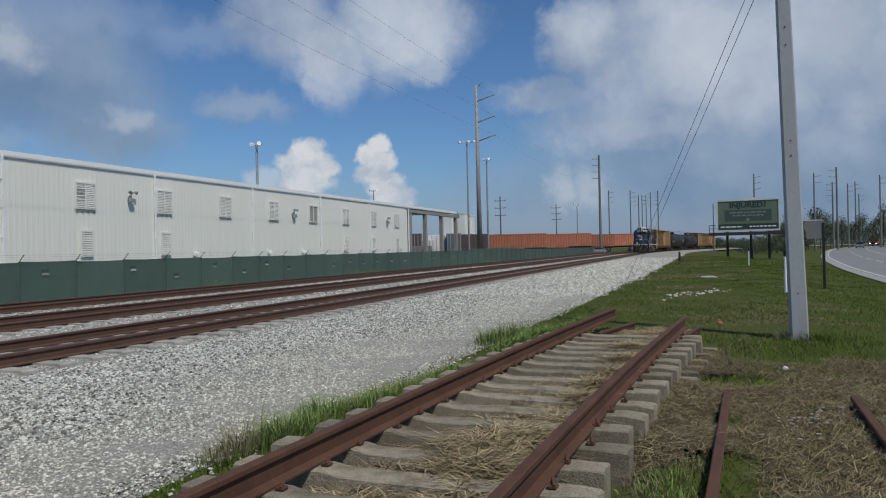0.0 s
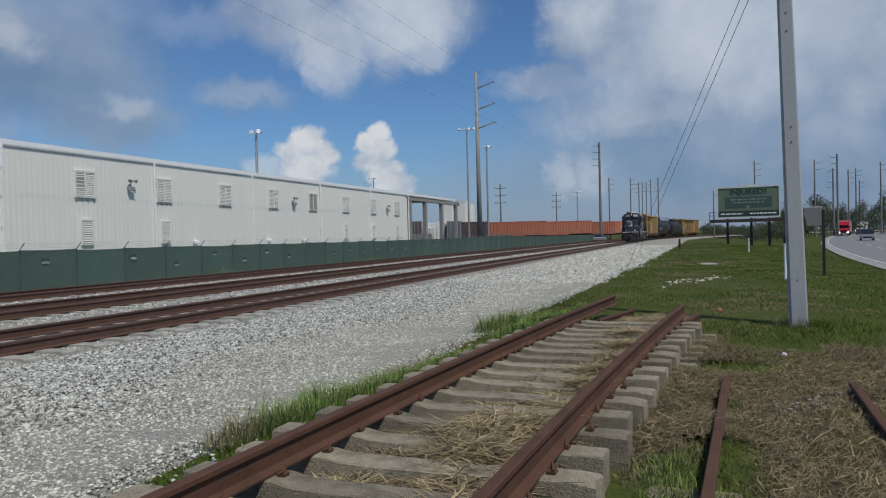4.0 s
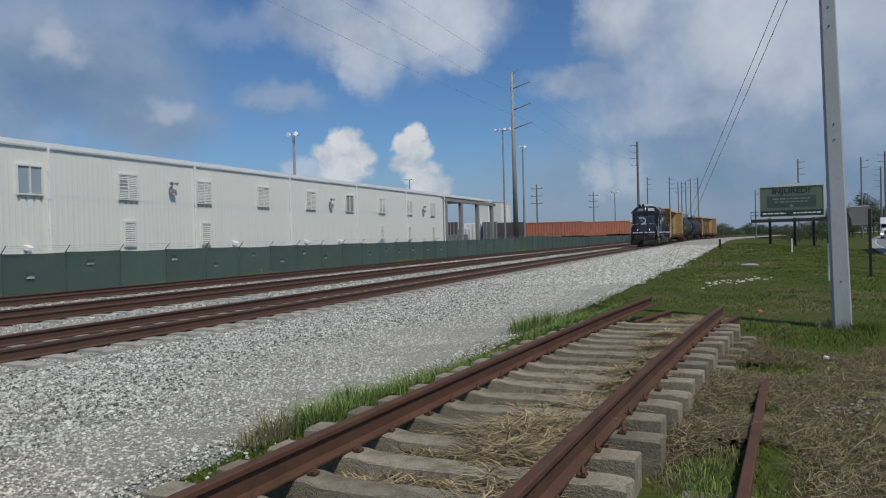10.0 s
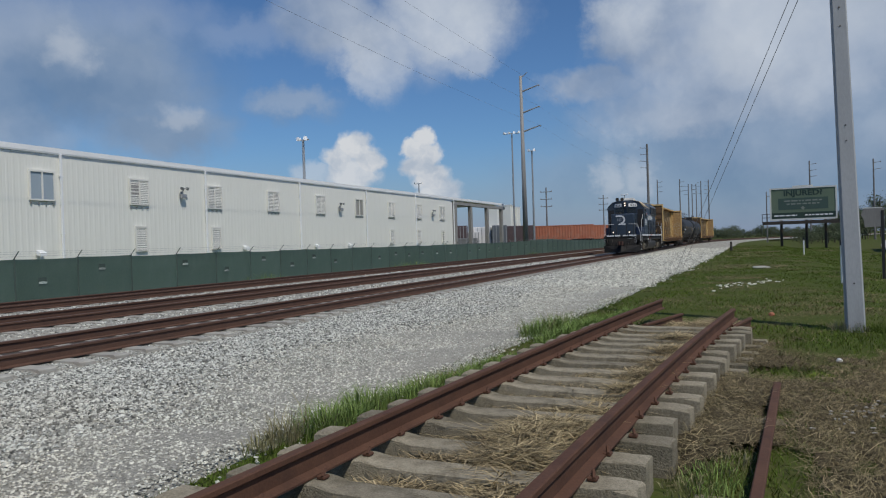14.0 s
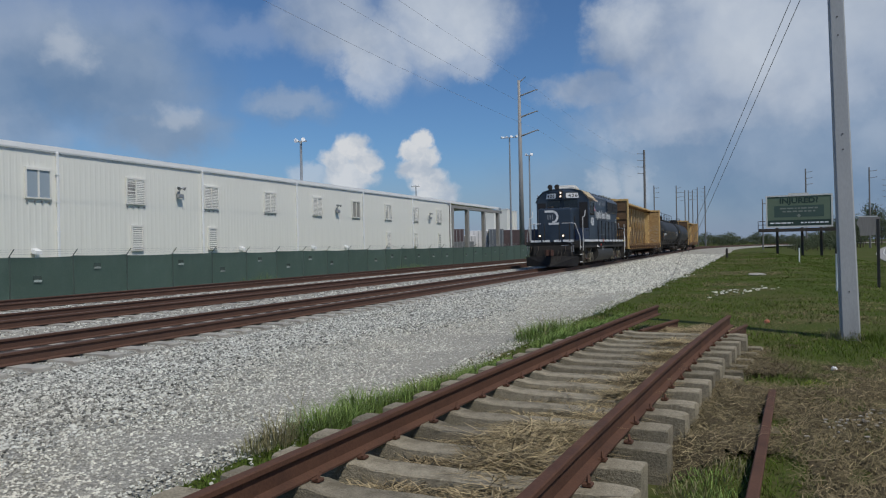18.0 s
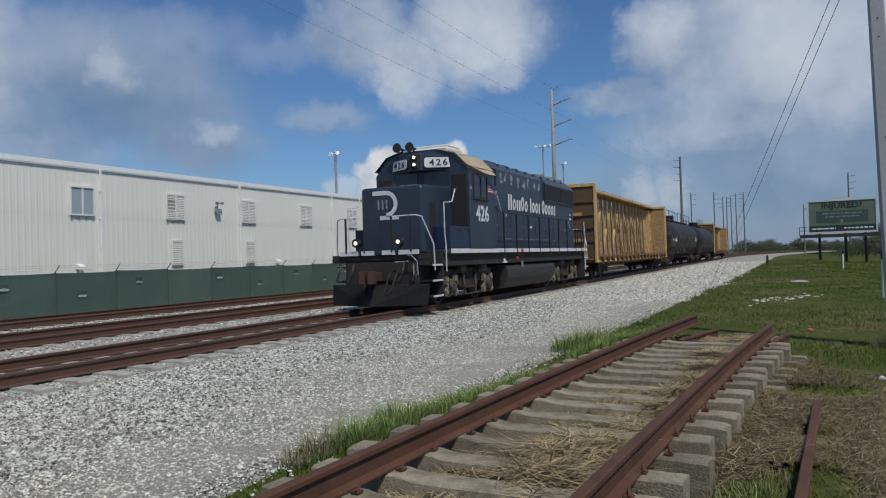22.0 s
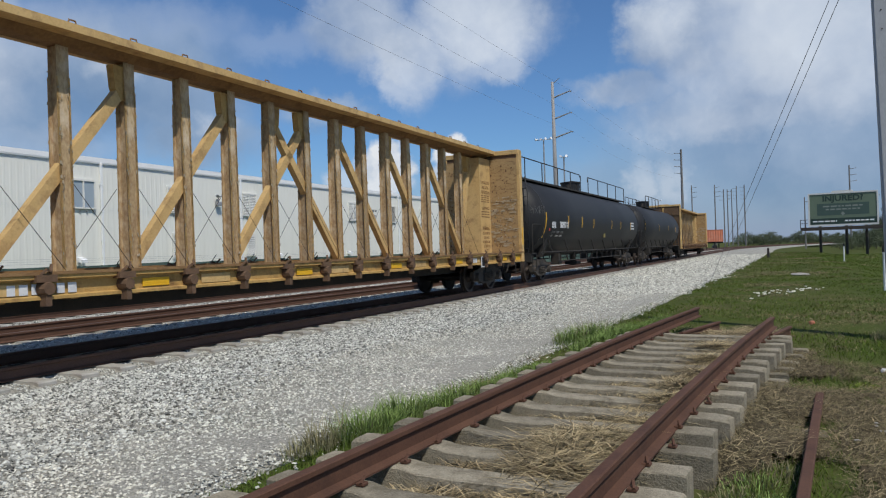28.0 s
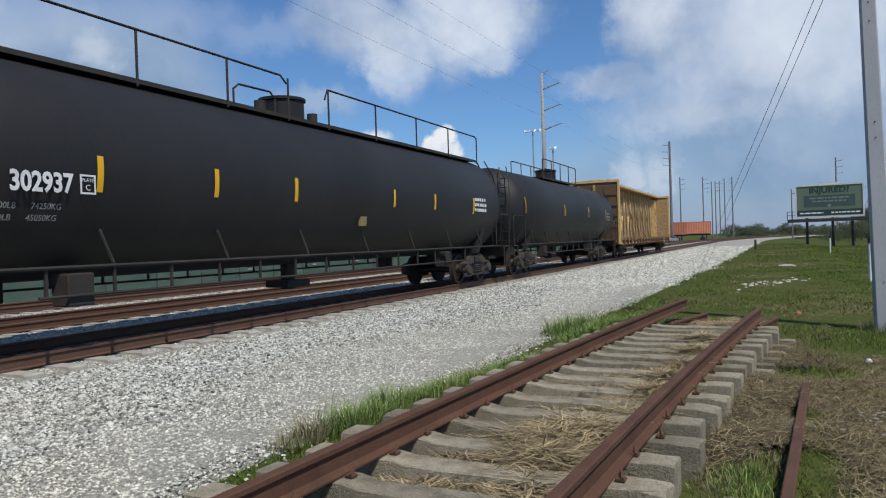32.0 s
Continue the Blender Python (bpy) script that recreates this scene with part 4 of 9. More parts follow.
def road_edge(y):
    """Where the road's painted edge line runs."""
    return float(np.mean([np.interp(y + d, [-600, -30, 0, 30, 57, 83.6, 108.5, 152, 200, 243, 293, 400, 520], [3.0, 6.0, 7.2, 8.6, 10.4, 13.3, 16.4, 23.2, 31.5, 40.5, 54, 92, 150]) for d in (-9, -4, 0, 4, 9)]))


def road_band(name, a, b, z, mat, label, dash=None):
    bm = B()
    ys = [-600, -200, -60] + [-30 + 6 * i for i in range(92)]
    k = 0
    for y0, y1 in zip(ys, ys[1:]):
        k += 1
        if dash and k % 2:
            continue
        e0, e1 = road_edge(y0), road_edge(y1)
        bm.faces.new([bm.verts.new(v) for v in ((e0 + a, y0, z), (e0 + b, y0, z), (e1 + b, y1, z), (e1 + a, y1, z))])
    bmesh.ops.remove_doubles(bm, verts=bm.verts[:], dist=0.001)
    solid(name, bm, mat, label, kind="structure")


def make_road():
    road_band("road", 0.0, 12.0, ROAD_Z, M["asphalt"], "pale worn asphalt road curving away")
    road_band("road_shoulder", -0.75, 0.0, ROAD_Z - 0.004, M["pale_concrete"], "pale concrete road shoulder")
    road_band("edge_line", 0.1, 0.26, ROAD_Z + 0.006, M["road_paint"], "white painted edge line on the road")
    road_band("lane_line", 3.75, 3.9, ROAD_Z + 0.006, M["road_paint"], "white dashed lane line on the road", True)
    road_band("far_edge_line", 7.3, 7.45, ROAD_Z + 0.006, M["road_paint"], "painted line beside the median")


M["asphalt"] = material("worn_asphalt", (0.25, 0.25, 0.25), 0.9, 0, (0.19, 0.19, 0.19), 0.4, 20, 0.5, 0.2, 0.005, spec=0.3)
M["pale_concrete"] = material("pale_concrete", (0.36, 0.35, 0.33), 0.9, 0, (0.29, 0.28, 0.26), 0.5, 20, 0.5, 0.2, 0.005)
M["road_paint"] = material("white_road_paint", (0.62, 0.62, 0.6), 0.8, 0, (0.5, 0.5, 0.48), 1, 20)
make_road()

M["board_green"] = material("olive_board_paint", (0.135, 0.18, 0.125), 0.6, 0, (0.115, 0.16, 0.11), 1, 10, bump=0)
M["board_dark"] = material("dark_green_board", (0.022, 0.045, 0.037), 0.6, 0, (0.028, 0.053, 0.044), 1, 10, bump=0)
M["board_teal"] = material("teal_green_panel", (0.05, 0.085, 0.072), 0.6, 0, (0.058, 0.097, 0.082), 1, 10, bump=0)
M["board_frame"] = material("pale_board_frame", (0.62, 0.63, 0.61), 0.6, 0, (0.54, 0.55, 0.53), 1, 10)
M["board_grey"] = material("pale_lettering", (0.22, 0.25, 0.22), 0.6, 0, (0.19, 0.215, 0.19), 1, 10, bump=0)


def make_billboard():
    x, y = at_az(3.6, 105)
    b = thing("billboard", "green roadside billboard on dark steel posts", "billboard", at=pose(x, y, 0, 0, 0, -4))
    z0, z1, w = 3.45, 7.3, 3.72
    bm = B()
    box(bm, -w, w, -0.12, 0.12, z0, z1)
    part("panel", bm, M["board_green"], b)
    bm = B()
    for a in ((-w - 0.18, w + 0.18, z1, z1 + 0.18), (-w - 0.18, w + 0.18, z0 - 0.2, z0), (-w - 0.18, -w, z0, z1), (w, w + 0.18, z0, z1)):
        box(bm, a[0], a[1], -0.2, 0.14, a[2], a[3])
    part("frame", bm, M["board_frame"], b)
    bm = B()
    box(bm, -w, w, -0.135, -0.122, z0 + 0.02, z0 + 0.78)
    part("lower_band", bm, M["board_dark"], b)
    bm = B()
    box(bm, -2.9, 2.9, -0.135, -0.122, z0 + 1.15, z0 + 2.65)
    part("centre_panel", bm, M["board_teal"], b)
    letters("INJURED?", 0.95, M["board_dark"], b, pose(0, -0.14, z1 - 0.6, 90, 0, 0), squeeze=1.15, bold=0.032)
    rng = random.Random(2)
    for z, h, wd in ((z0 + 2.2, 0.17, 2.2), (z0 + 1.8, 0.17, 1.9)):
        xx = -wd
        while xx < wd:
            ln = rng.uniform(0.2, 0.75)
            bm = B()
            box(bm, xx, min(xx + ln, wd), -0.15, -0.137, z, z + h)
            part("text_bar", bm, M["board_grey"], b)
            xx += ln + 0.14
    for a, c in ((-3.4, -0.7), (0.2, 3.4)):
        xx = a
        while xx < c:
            ln = rng.uniform(0.25, 0.6)
            bm = B()
            box(bm, xx, min(xx + ln, c), -0.15, -0.137, z0 + 0.32, z0 + 0.48)
            part("text_bar", bm, M["trim"], b)
            xx += ln + 0.12
    bm = B()
    prism(bm, [(-0.25, z0 + 1.35), (0.0, z0 + 1.05), (0.25, z0 + 1.35), (0.0, z0 + 1.55)], "y", -0.15, -0.137)
    part("emblem", bm, M["board_grey"], b)
    bm = B()
    box(bm, -w - 1.1, w + 1.1, -1.0, -0.25, z0 - 0.45, z0 - 0.32)
    box(bm, -w - 1.1, w + 1.1, -1.0, -0.9, z0 - 0.75, z0 - 0.45)
    part("catwalk", bm, M["steel_dark"], b)
    bm = B()
    for xx in (-w - 1.1, -w - 0.5, w + 0.5, w + 1.1):
        rod(bm, (xx, -0.95, z0 - 0.4), (xx, -0.95, z0 + 0.65), 0.04)
    for sx in (-1, 1):
        for z in (0.2, 0.65):
            rod(bm, (sx * (w + 1.1), -0.95, z0 + z), (sx * (w + 0.2), -0.95, z0 + z), 0.035)
    part("railing", bm, M["steel_dark"], b)
    for xx in (-2.6, 0.35, 2.55):
        bm = B()
        rod(bm, (xx, 0.4, -0.7), (xx, 0.4, z0 + 0.2), 0.17, n=10)
        part("post", bm, M["steel_dark"], b)
    bm = B()
    box(bm, -1.2, 1.2, -0.16, -0.1, z1 + 0.18, z1 + 0.4)
    part("top_plate", bm, M["board_frame"], b)


make_billboard()


def make_signs():
    x, y = 4.72, 31.8
    p = thing("road_sign", "grey backed road sign on a black post", "road sign", at=pose(x, y, 0))
    bm = B()
    box(bm, -0.05, 0.05, -0.05, 0.05, -0.5, 2.35, 0.01)
    part("post", bm, M["black"], p)
    bm = B()
    prism(bm, [(-0.62, 2.0), (-0.72, 2.2), (-0.62, 2.43), (0.06, 2.43), (0.06, 1.72), (-0.6, 1.72)], "y", -0.03, 0.0)
    part("sign_panel", bm, M["wood_pole"], p, "grey metal sign back")
    x, y = at_az(7.82, 75)
    p = thing("roadside_sign_board", "brown roadside sign board in a white frame", "road sign", at=pose(x, y, 0, 0, 0, -6))
    bm = B()
    box(bm, -0.68, 0.68, -0.05, 0.05, 2.9, 3.55)
    part("panel", bm, M["wood_pole"], p)
    bm = B()
    for a in ((-0.76, 0.76, 3.55, 3.63), (0.68, 0.76, -0.6, 3.55), (-0.76, 0.76, 2.78, 2.9)):
        box(bm, a[0], a[1], -0.07, 0.07, a[2], a[3])
    part("frame", bm, M["board_frame"], p)
    for k in range(5):
        bm = B()
        box(bm, -0.55 + k * 0.23, -0.4 + k * 0.23, -0.06, -0.051, 3.2, 3.35)
        part("text_bar", bm, M["board_grey"], p)
    # white marker posts
    for mx, my, h in ((2.72, 25.9, 1.35), (3.9, 62.0, 1.2)):
        p = thing("marker_post", "white plastic marker post with a dark cap", "marker post", "marker posts", at=pose(mx, my, 0))
        bm = B()
        rod(bm, (0, 0, -0.5), (0, 0, h - 0.2), 0.045, n=10)
        part("shaft", bm, M["trim"], p)
        bm = B()
        rod(bm, (0, 0, h - 0.2), (0, 0, h), 0.06, 0.05, n=10)
        part("cap", bm, M["black"], p)
    bm = B()
    rod(bm, (0, 0, -0.1), (0, 0, 0.9), 0.12, 0.1, n=8)
    solid("dark_stump", bm, M["steel_dark"], "short dark post at the gravel's edge", "post", at=pose(-1.6, 77, 0))


make_signs()


# ---- yard behind the fence ----
M["container"] = material("orange_container_paint", (0.52, 0.185, 0.105), 0.7, 0, (0.44, 0.145, 0.08), 0.6, 8, 0.4, 0.1, 0.01, (0.50, 0.30, 0.22), 0.5, 0.5, random_value=0.2)


def container_meshes(L=12.2, h=2.9, w=2.44):
    bm = B()
    prof = []
    n = 22
    for k in range(n):
        a = -L / 2 + L * k / n
        s = L / n
        prof += [(a, 0.0), (a + s * 0.35, 0.0), (a + s * 0.5, 0.05), (a + s * 0.85, 0.05)]
    lo = [bm.verts.new((x, -w / 2 + d, 0.12)) for x, d in prof]
    hi = [bm.verts.new((x, -w / 2 + d, h - 0.12)) for x, d in prof]
    for i in range(len(prof) - 1):
        bm.faces.new((lo[i], lo[i + 1], hi[i + 1], hi[i]))
    box(bm, -L / 2, L / 2, -w / 2 + 0.08, w / 2, 0.05, h - 0.05)
    frame = B()
    for z in (0.0, h - 0.12):
        box(frame, -L / 2, L / 2, -w / 2 - 0.01, w / 2, z, z + 0.12)
    for x in (-L / 2, L / 2 - 0.12):
        box(frame, x, x + 0.12, -w / 2 - 0.012, w / 2, 0.12, h - 0.12)
    return link_mesh("corrugated_wall", bm, M["container"]), link_mesh("corner_frame", frame, M["container"])


def make_containers():
    walls, frame = container_meshes()
    for k in range(6):
        az = -15.2 + 1.82 * k
        d = 145 + 8 * k
        x, y = at_az(az, d)
        c = thing("shipping_container", "weathered orange shipping container in the yard", "shipping container", "row of orange containers", at=pose(x, y, 1.15 + (0.35, 0.6, 0.45, 0.7, 0.5, 0.6)[k], 0, 0, 12))
        share("corrugated_wall", walls, c, Matrix())
        share("corner_frame", frame, c, Matrix())
        ch = B()
        box(ch, -6.1, 6.1, -0.5, 0.5, -0.35, 0)
        low = -c.matrix_basis.translation.z
        for wx in (-5.0, -4.0, 4.2):
            rod(ch, (wx, -1.1, low + 0.52), (wx, 1.1, low + 0.52), 0.52, n=12)
            box(ch, wx - 0.1, wx + 0.1, -0.6, 0.6, low + 0.5, -0.3)
        box(ch, 5.0, 5.2, -0.7, -0.5, low, -0.3)
        part("chassis", ch, M["black"], c, "black trailer chassis with wheels")


make_containers()


# ---- the train ----
M["navy"] = material("navy_loco_paint", (0.0187, 0.0310, 0.0505), 0.38, 0, (0.026, 0.0402, 0.0615), 1.2, 30, 0.4, 0.06, 0.004, (0.060, 0.073, 0.095), 0.9, 0.45, stretch=(1, 1, 0.5), spec=0.55)
M["navy_bright"] = material("fresh_blue_paint", (0.015, 0.026, 0.060), 0.4, 0, (0.021, 0.034, 0.072), 1.2, 30, 0.4, 0.05, 0.004)
M["under"] = material("grimy_underframe", (0.022, 0.021, 0.020), 0.85, 0, (0.040, 0.036, 0.032), 3, 40, 0.5, 0.3, 0.008, (0.065, 0.05, 0.04), 1.2, 0.5)
M["fuel"] = material("grimy_fuel_tank", (0.028, 0.027, 0.025), 0.6, 0, (0.045, 0.041, 0.037), 1.0, 20, 0.5, 0.1, 0.005, (0.02, 0.02, 0.02), 0.8, 0.5)
M["truck"] = material("dusty_truck_frame", (0.050, 0.043, 0.036), 0.85, 0, (0.085, 0.070, 0.056), 3, 40, 0.5, 0.3, 0.008, (0.03, 0.026, 0.022), 1.5, 0.5)
M["box_worn"] = material("worn_journal_box", (0.27, 0.25, 0.185), 0.8, 0.0, (0.14, 0.122, 0.09), 8, 60, 0.5, 0.3, 0.006, (0.09, 0.07, 0.05), 7, 0.6)
M["box_dull"] = material("dusty_bearing_cover", (0.10, 0.092, 0.075), 0.85, 0, (0.06, 0.053, 0.044), 8, 60, 0.5, 0.3, 0.006)
M["truck_black"] = material("oily_black_side_frame", (0.028, 0.026, 0.024), 0.7, 0, (0.045, 0.04, 0.035), 3, 40, 0.5, 0.3, 0.008, (0.07, 0.058, 0.045), 2.0, 0.4)
M["olive_grime"] = material("olive_brown_grime", (0.105, 0.09, 0.068), 0.85, 0, (0.065, 0.055, 0.042), 5, 40, 0.5, 0.2, 0.005)
M["wheel"] = material("dark_wheel_steel", (0.06, 0.045, 0.038), 0.6, 0.4, (0.035, 0.028, 0.025), 4, 40, 0.5, 0.1, 0.004)
M["white_paint"] = material("white_stripe_paint", (0.72, 0.73, 0.74), 0.55, 0, (0.6, 0.61, 0.62), 2, 30, 0.5, 0.05, 0.002, (0.35, 0.35, 0.35), 3, 0.4)
M["worn_white"] = material("scraped_white_paint", (0.42, 0.44, 0.46), 0.7, 0, (0.12, 0.14, 0.18), 9, 40, 0.4, 0.1, 0.003)
M["cream"] = material("cream_canvas_awning", (0.84, 0.74, 0.55), 0.85, 0, (0.74, 0.62, 0.43), 2, 30, 0.5, 0.1, 0.005, (0.5, 0.43, 0.33), 2, 0.4)
M["white_dome"] = material("white_roof_unit", (0.70, 0.69, 0.65), 0.6, 0, (0.58, 0.57, 0.53), 2, 30)
M["mesh_dark"] = material("dark_intake_mesh", (0.016, 0.016, 0.018), 0.7, 0.2, (0.03, 0.03, 0.032), 30, 120, 0.6, 0.4, 0.01)
M["cab_glass"] = glass("dark_cab_glass", (0.008, 0.009, 0.011), 0.22)
# Near-black for flat sheets that paint the shade inside door and spring openings.
M["shade_fill"] = material("inside_shade_colour", (0.018, 0.018, 0.020), 0.9, 0, (0.026, 0.026, 0.028), 3, 30)
M["rail_white"] = material("white_grab_rail", (0.66, 0.66, 0.65), 0.5, 0, (0.5, 0.5, 0.49), 5, 40)
M["yellow_worn"] = material("weathered_yellow_paint", (0.52, 0.34, 0.12), 0.75, 0, (0.43, 0.26, 0.085), 1.5, 25, 0.5, 0.15, 0.006, (0.15, 0.075, 0.035), 2.8, 0.85, spec=0.25)
M["yellow_pale"] = material("pale_yellow_paint", (0.63, 0.435, 0.195), 0.7, 0, (0.52, 0.345, 0.14), 1.5, 25, 0.5, 0.1, 0.005, (0.22, 0.125, 0.06), 3.2, 0.7, spec=0.25)
M["liner"] = material("rusty_brown_liner", (0.20, 0.115, 0.055), 0.85, 0, (0.30, 0.18, 0.08), 2.0, 18, 0.5, 0.25, 0.008, (0.10, 0.055, 0.03), 2.5, 0.6, spec=0.2)
M["peeled"] = material("peeled_tan_board", (0.43, 0.30, 0.15), 0.85, 0, (0.34, 0.225, 0.105), 2.0, 18, 0.5, 0.2, 0.006, (0.13, 0.07, 0.035), 4.5, 0.75, stretch=(1, 1, 2.5), spec=0.2)
M["bulkhead_out"] = material("brown_bulkhead_plate", (0.10, 0.06, 0.035), 0.8, 0, (0.15, 0.09, 0.045), 1.5, 20, 0.5, 0.15, 0.006, (0.06, 0.035, 0.022), 1.5, 0.6)
M["reflect"] = material("yellow_reflector", (0.78, 0.44, 0.015), 0.5, 0, (0.70, 0.38, 0.015), 4, 40)
M["tank_black"] = material("sooty_black_tank_paint", (0.0135, 0.014, 0.0155), 0.55, 0, (0.021, 0.0212, 0.0222), 0.7, 20, 0.4, 0.04, 0.004, (0.03, 0.029, 0.028), 0.6, 0.5, stretch=(1, 1, 0.4), spec=0.3)
M["coupler"] = material("rusty_coupler", (0.085, 0.04, 0.03), 0.85, 0.1, (0.05, 0.028, 0.023), 6, 50, 0.5, 0.3, 0.006)
M["head_lamp"] = glow("lit_headlight", (1.0, 0.80, 0.64), 1.7)
M["red_tag"] = material("red_paint", (0.55, 0.06, 0.04), 0.6, 0, (0.45, 0.05, 0.035), 5, 40)
M["flag_blue"] = material("flag_blue", (0.03, 0.04, 0.2), 0.6, bump=0)
M["flag_red"] = material("flag_red", (0.5, 0.03, 0.04), 0.6, bump=0)
M["stencil"] = material("dull_stencil_paint", (0.36, 0.36, 0.35), 0.7, 0, (0.2, 0.2, 0.2), 9, 40)
M["faded_mark"] = material("faded_pale_marking", (0.20, 0.20, 0.195), 0.75, 0, (0.10, 0.10, 0.10), 12, 50)
M["placard"] = material("olive_yellow_placard", (0.24, 0.20, 0.08), 0.7, 0, (0.17, 0.14, 0.055), 4, 30)
M["sill_cream"] = material("faded_cream_paint", (0.72, 0.64, 0.40), 0.7, 0, (0.6, 0.52, 0.32), 3, 30)
M["plow"] = material("scuffed_plow_plate", (0.02, 0.02, 0.021), 0.6, 0.1, (0.045, 0.042, 0.04), 1.5, 25, 0.5, 0.1, 0.005)

SIDE = Matrix(((0, 0, 1, 0), (1, 0, 0, 0), (0, 1, 0, 0), (0, 0, 0, 1)))  # writing that faces +x and reads towards +y


def on_side(x, y, z):
    return Matrix.Translation((x, y, z)) @ SIDE


def word_shapes(x, y0, y1, z0, h, kinds, mat, parent, flip=None):
    """Plain upright bars and rounded rings, of a word's size, where a name is not lettered; on a side plane."""
    unit = (y1 - y0) / sum({"-": 0.5, "s": 0.62, "T": 0.62}.get(k, 1.0) for k in kinds)
    y = y0
    for k in kinds:
        wide = {"-": 0.5, "s": 0.62, "T": 0.62}.get(k, 1.0) * unit
        if k != "-":
            bm = B()
            if k in "sT":
                lean = 0.05 * h
                top = z0 + (h if k == "T" else h * 0.72)
                prism(bm, [(y + wide * 0.12, z0), (y + wide * 0.74, z0), (y + wide * 0.74 + lean, top), (y + wide * 0.12 + lean, top)], "x", x, x + 0.002)
            else:
                top = h if k == "O" else h * 0.74
                n = 14
                c = (y + wide * 0.46, z0 + top / 2)
                ring = []
                for a in range(n):
                    u, v = math.cos(6.2832 * a / n), math.sin(6.2832 * a / n)
                    ring.append([bm.verts.new((x + d, c[0] + wide * r * u + 0.04 * h * v, c[1] + top * q * v)) for r, q, d in ((0.45, 0.5, 0.0), (0.45, 0.5, 0.002), (0.17, 0.24, 0.002), (0.17, 0.24, 0.0))])
                for a in range(n):
                    b = (a + 1) % n
                    for e in range(4):
                        bm.faces.new((ring[a][e], ring[b][e], ring[b][(e + 1) % 4], ring[a][(e + 1) % 4]))
                bmesh.ops.recalc_face_normals(bm, faces=bm.faces[:])
            ob = part("name_shape", bm, mat, parent)
            if flip is not None:
                ob.matrix_basis = flip
        y += wide


WHEELSETS = []


def wheelset(parent, y, r):
    """An axle with two flanged wheels, centred on its own origin."""
    bm = B()
    for s in (-1, 1):
        prof = [(0.1, s * 0.66), (r * 0.78, s * 0.69), (r * 0.82, s * 0.67), (r + 0.025, s * 0.68), (r + 0.025, s * 0.715), (r, s * 0.725), (r * 0.99, s * 0.81), (r * 0.84, s * 0.81), (r * 0.78, s * 0.74), (0.16, s * 0.76), (0.13, s * 0.86), (0.02, s * 0.86)]
        lathe(bm, prof, (0, 0, 0), "x", 28)
    rod(bm, (-0.68, 0, 0), (0.68, 0, 0), 0.09, n=10)
    ob = part("wheelset", bm, M["wheel"], parent)
    WHEELSETS.append((ob, y, r))
    ob.matrix_basis = pose(0, y, r)
    return ob


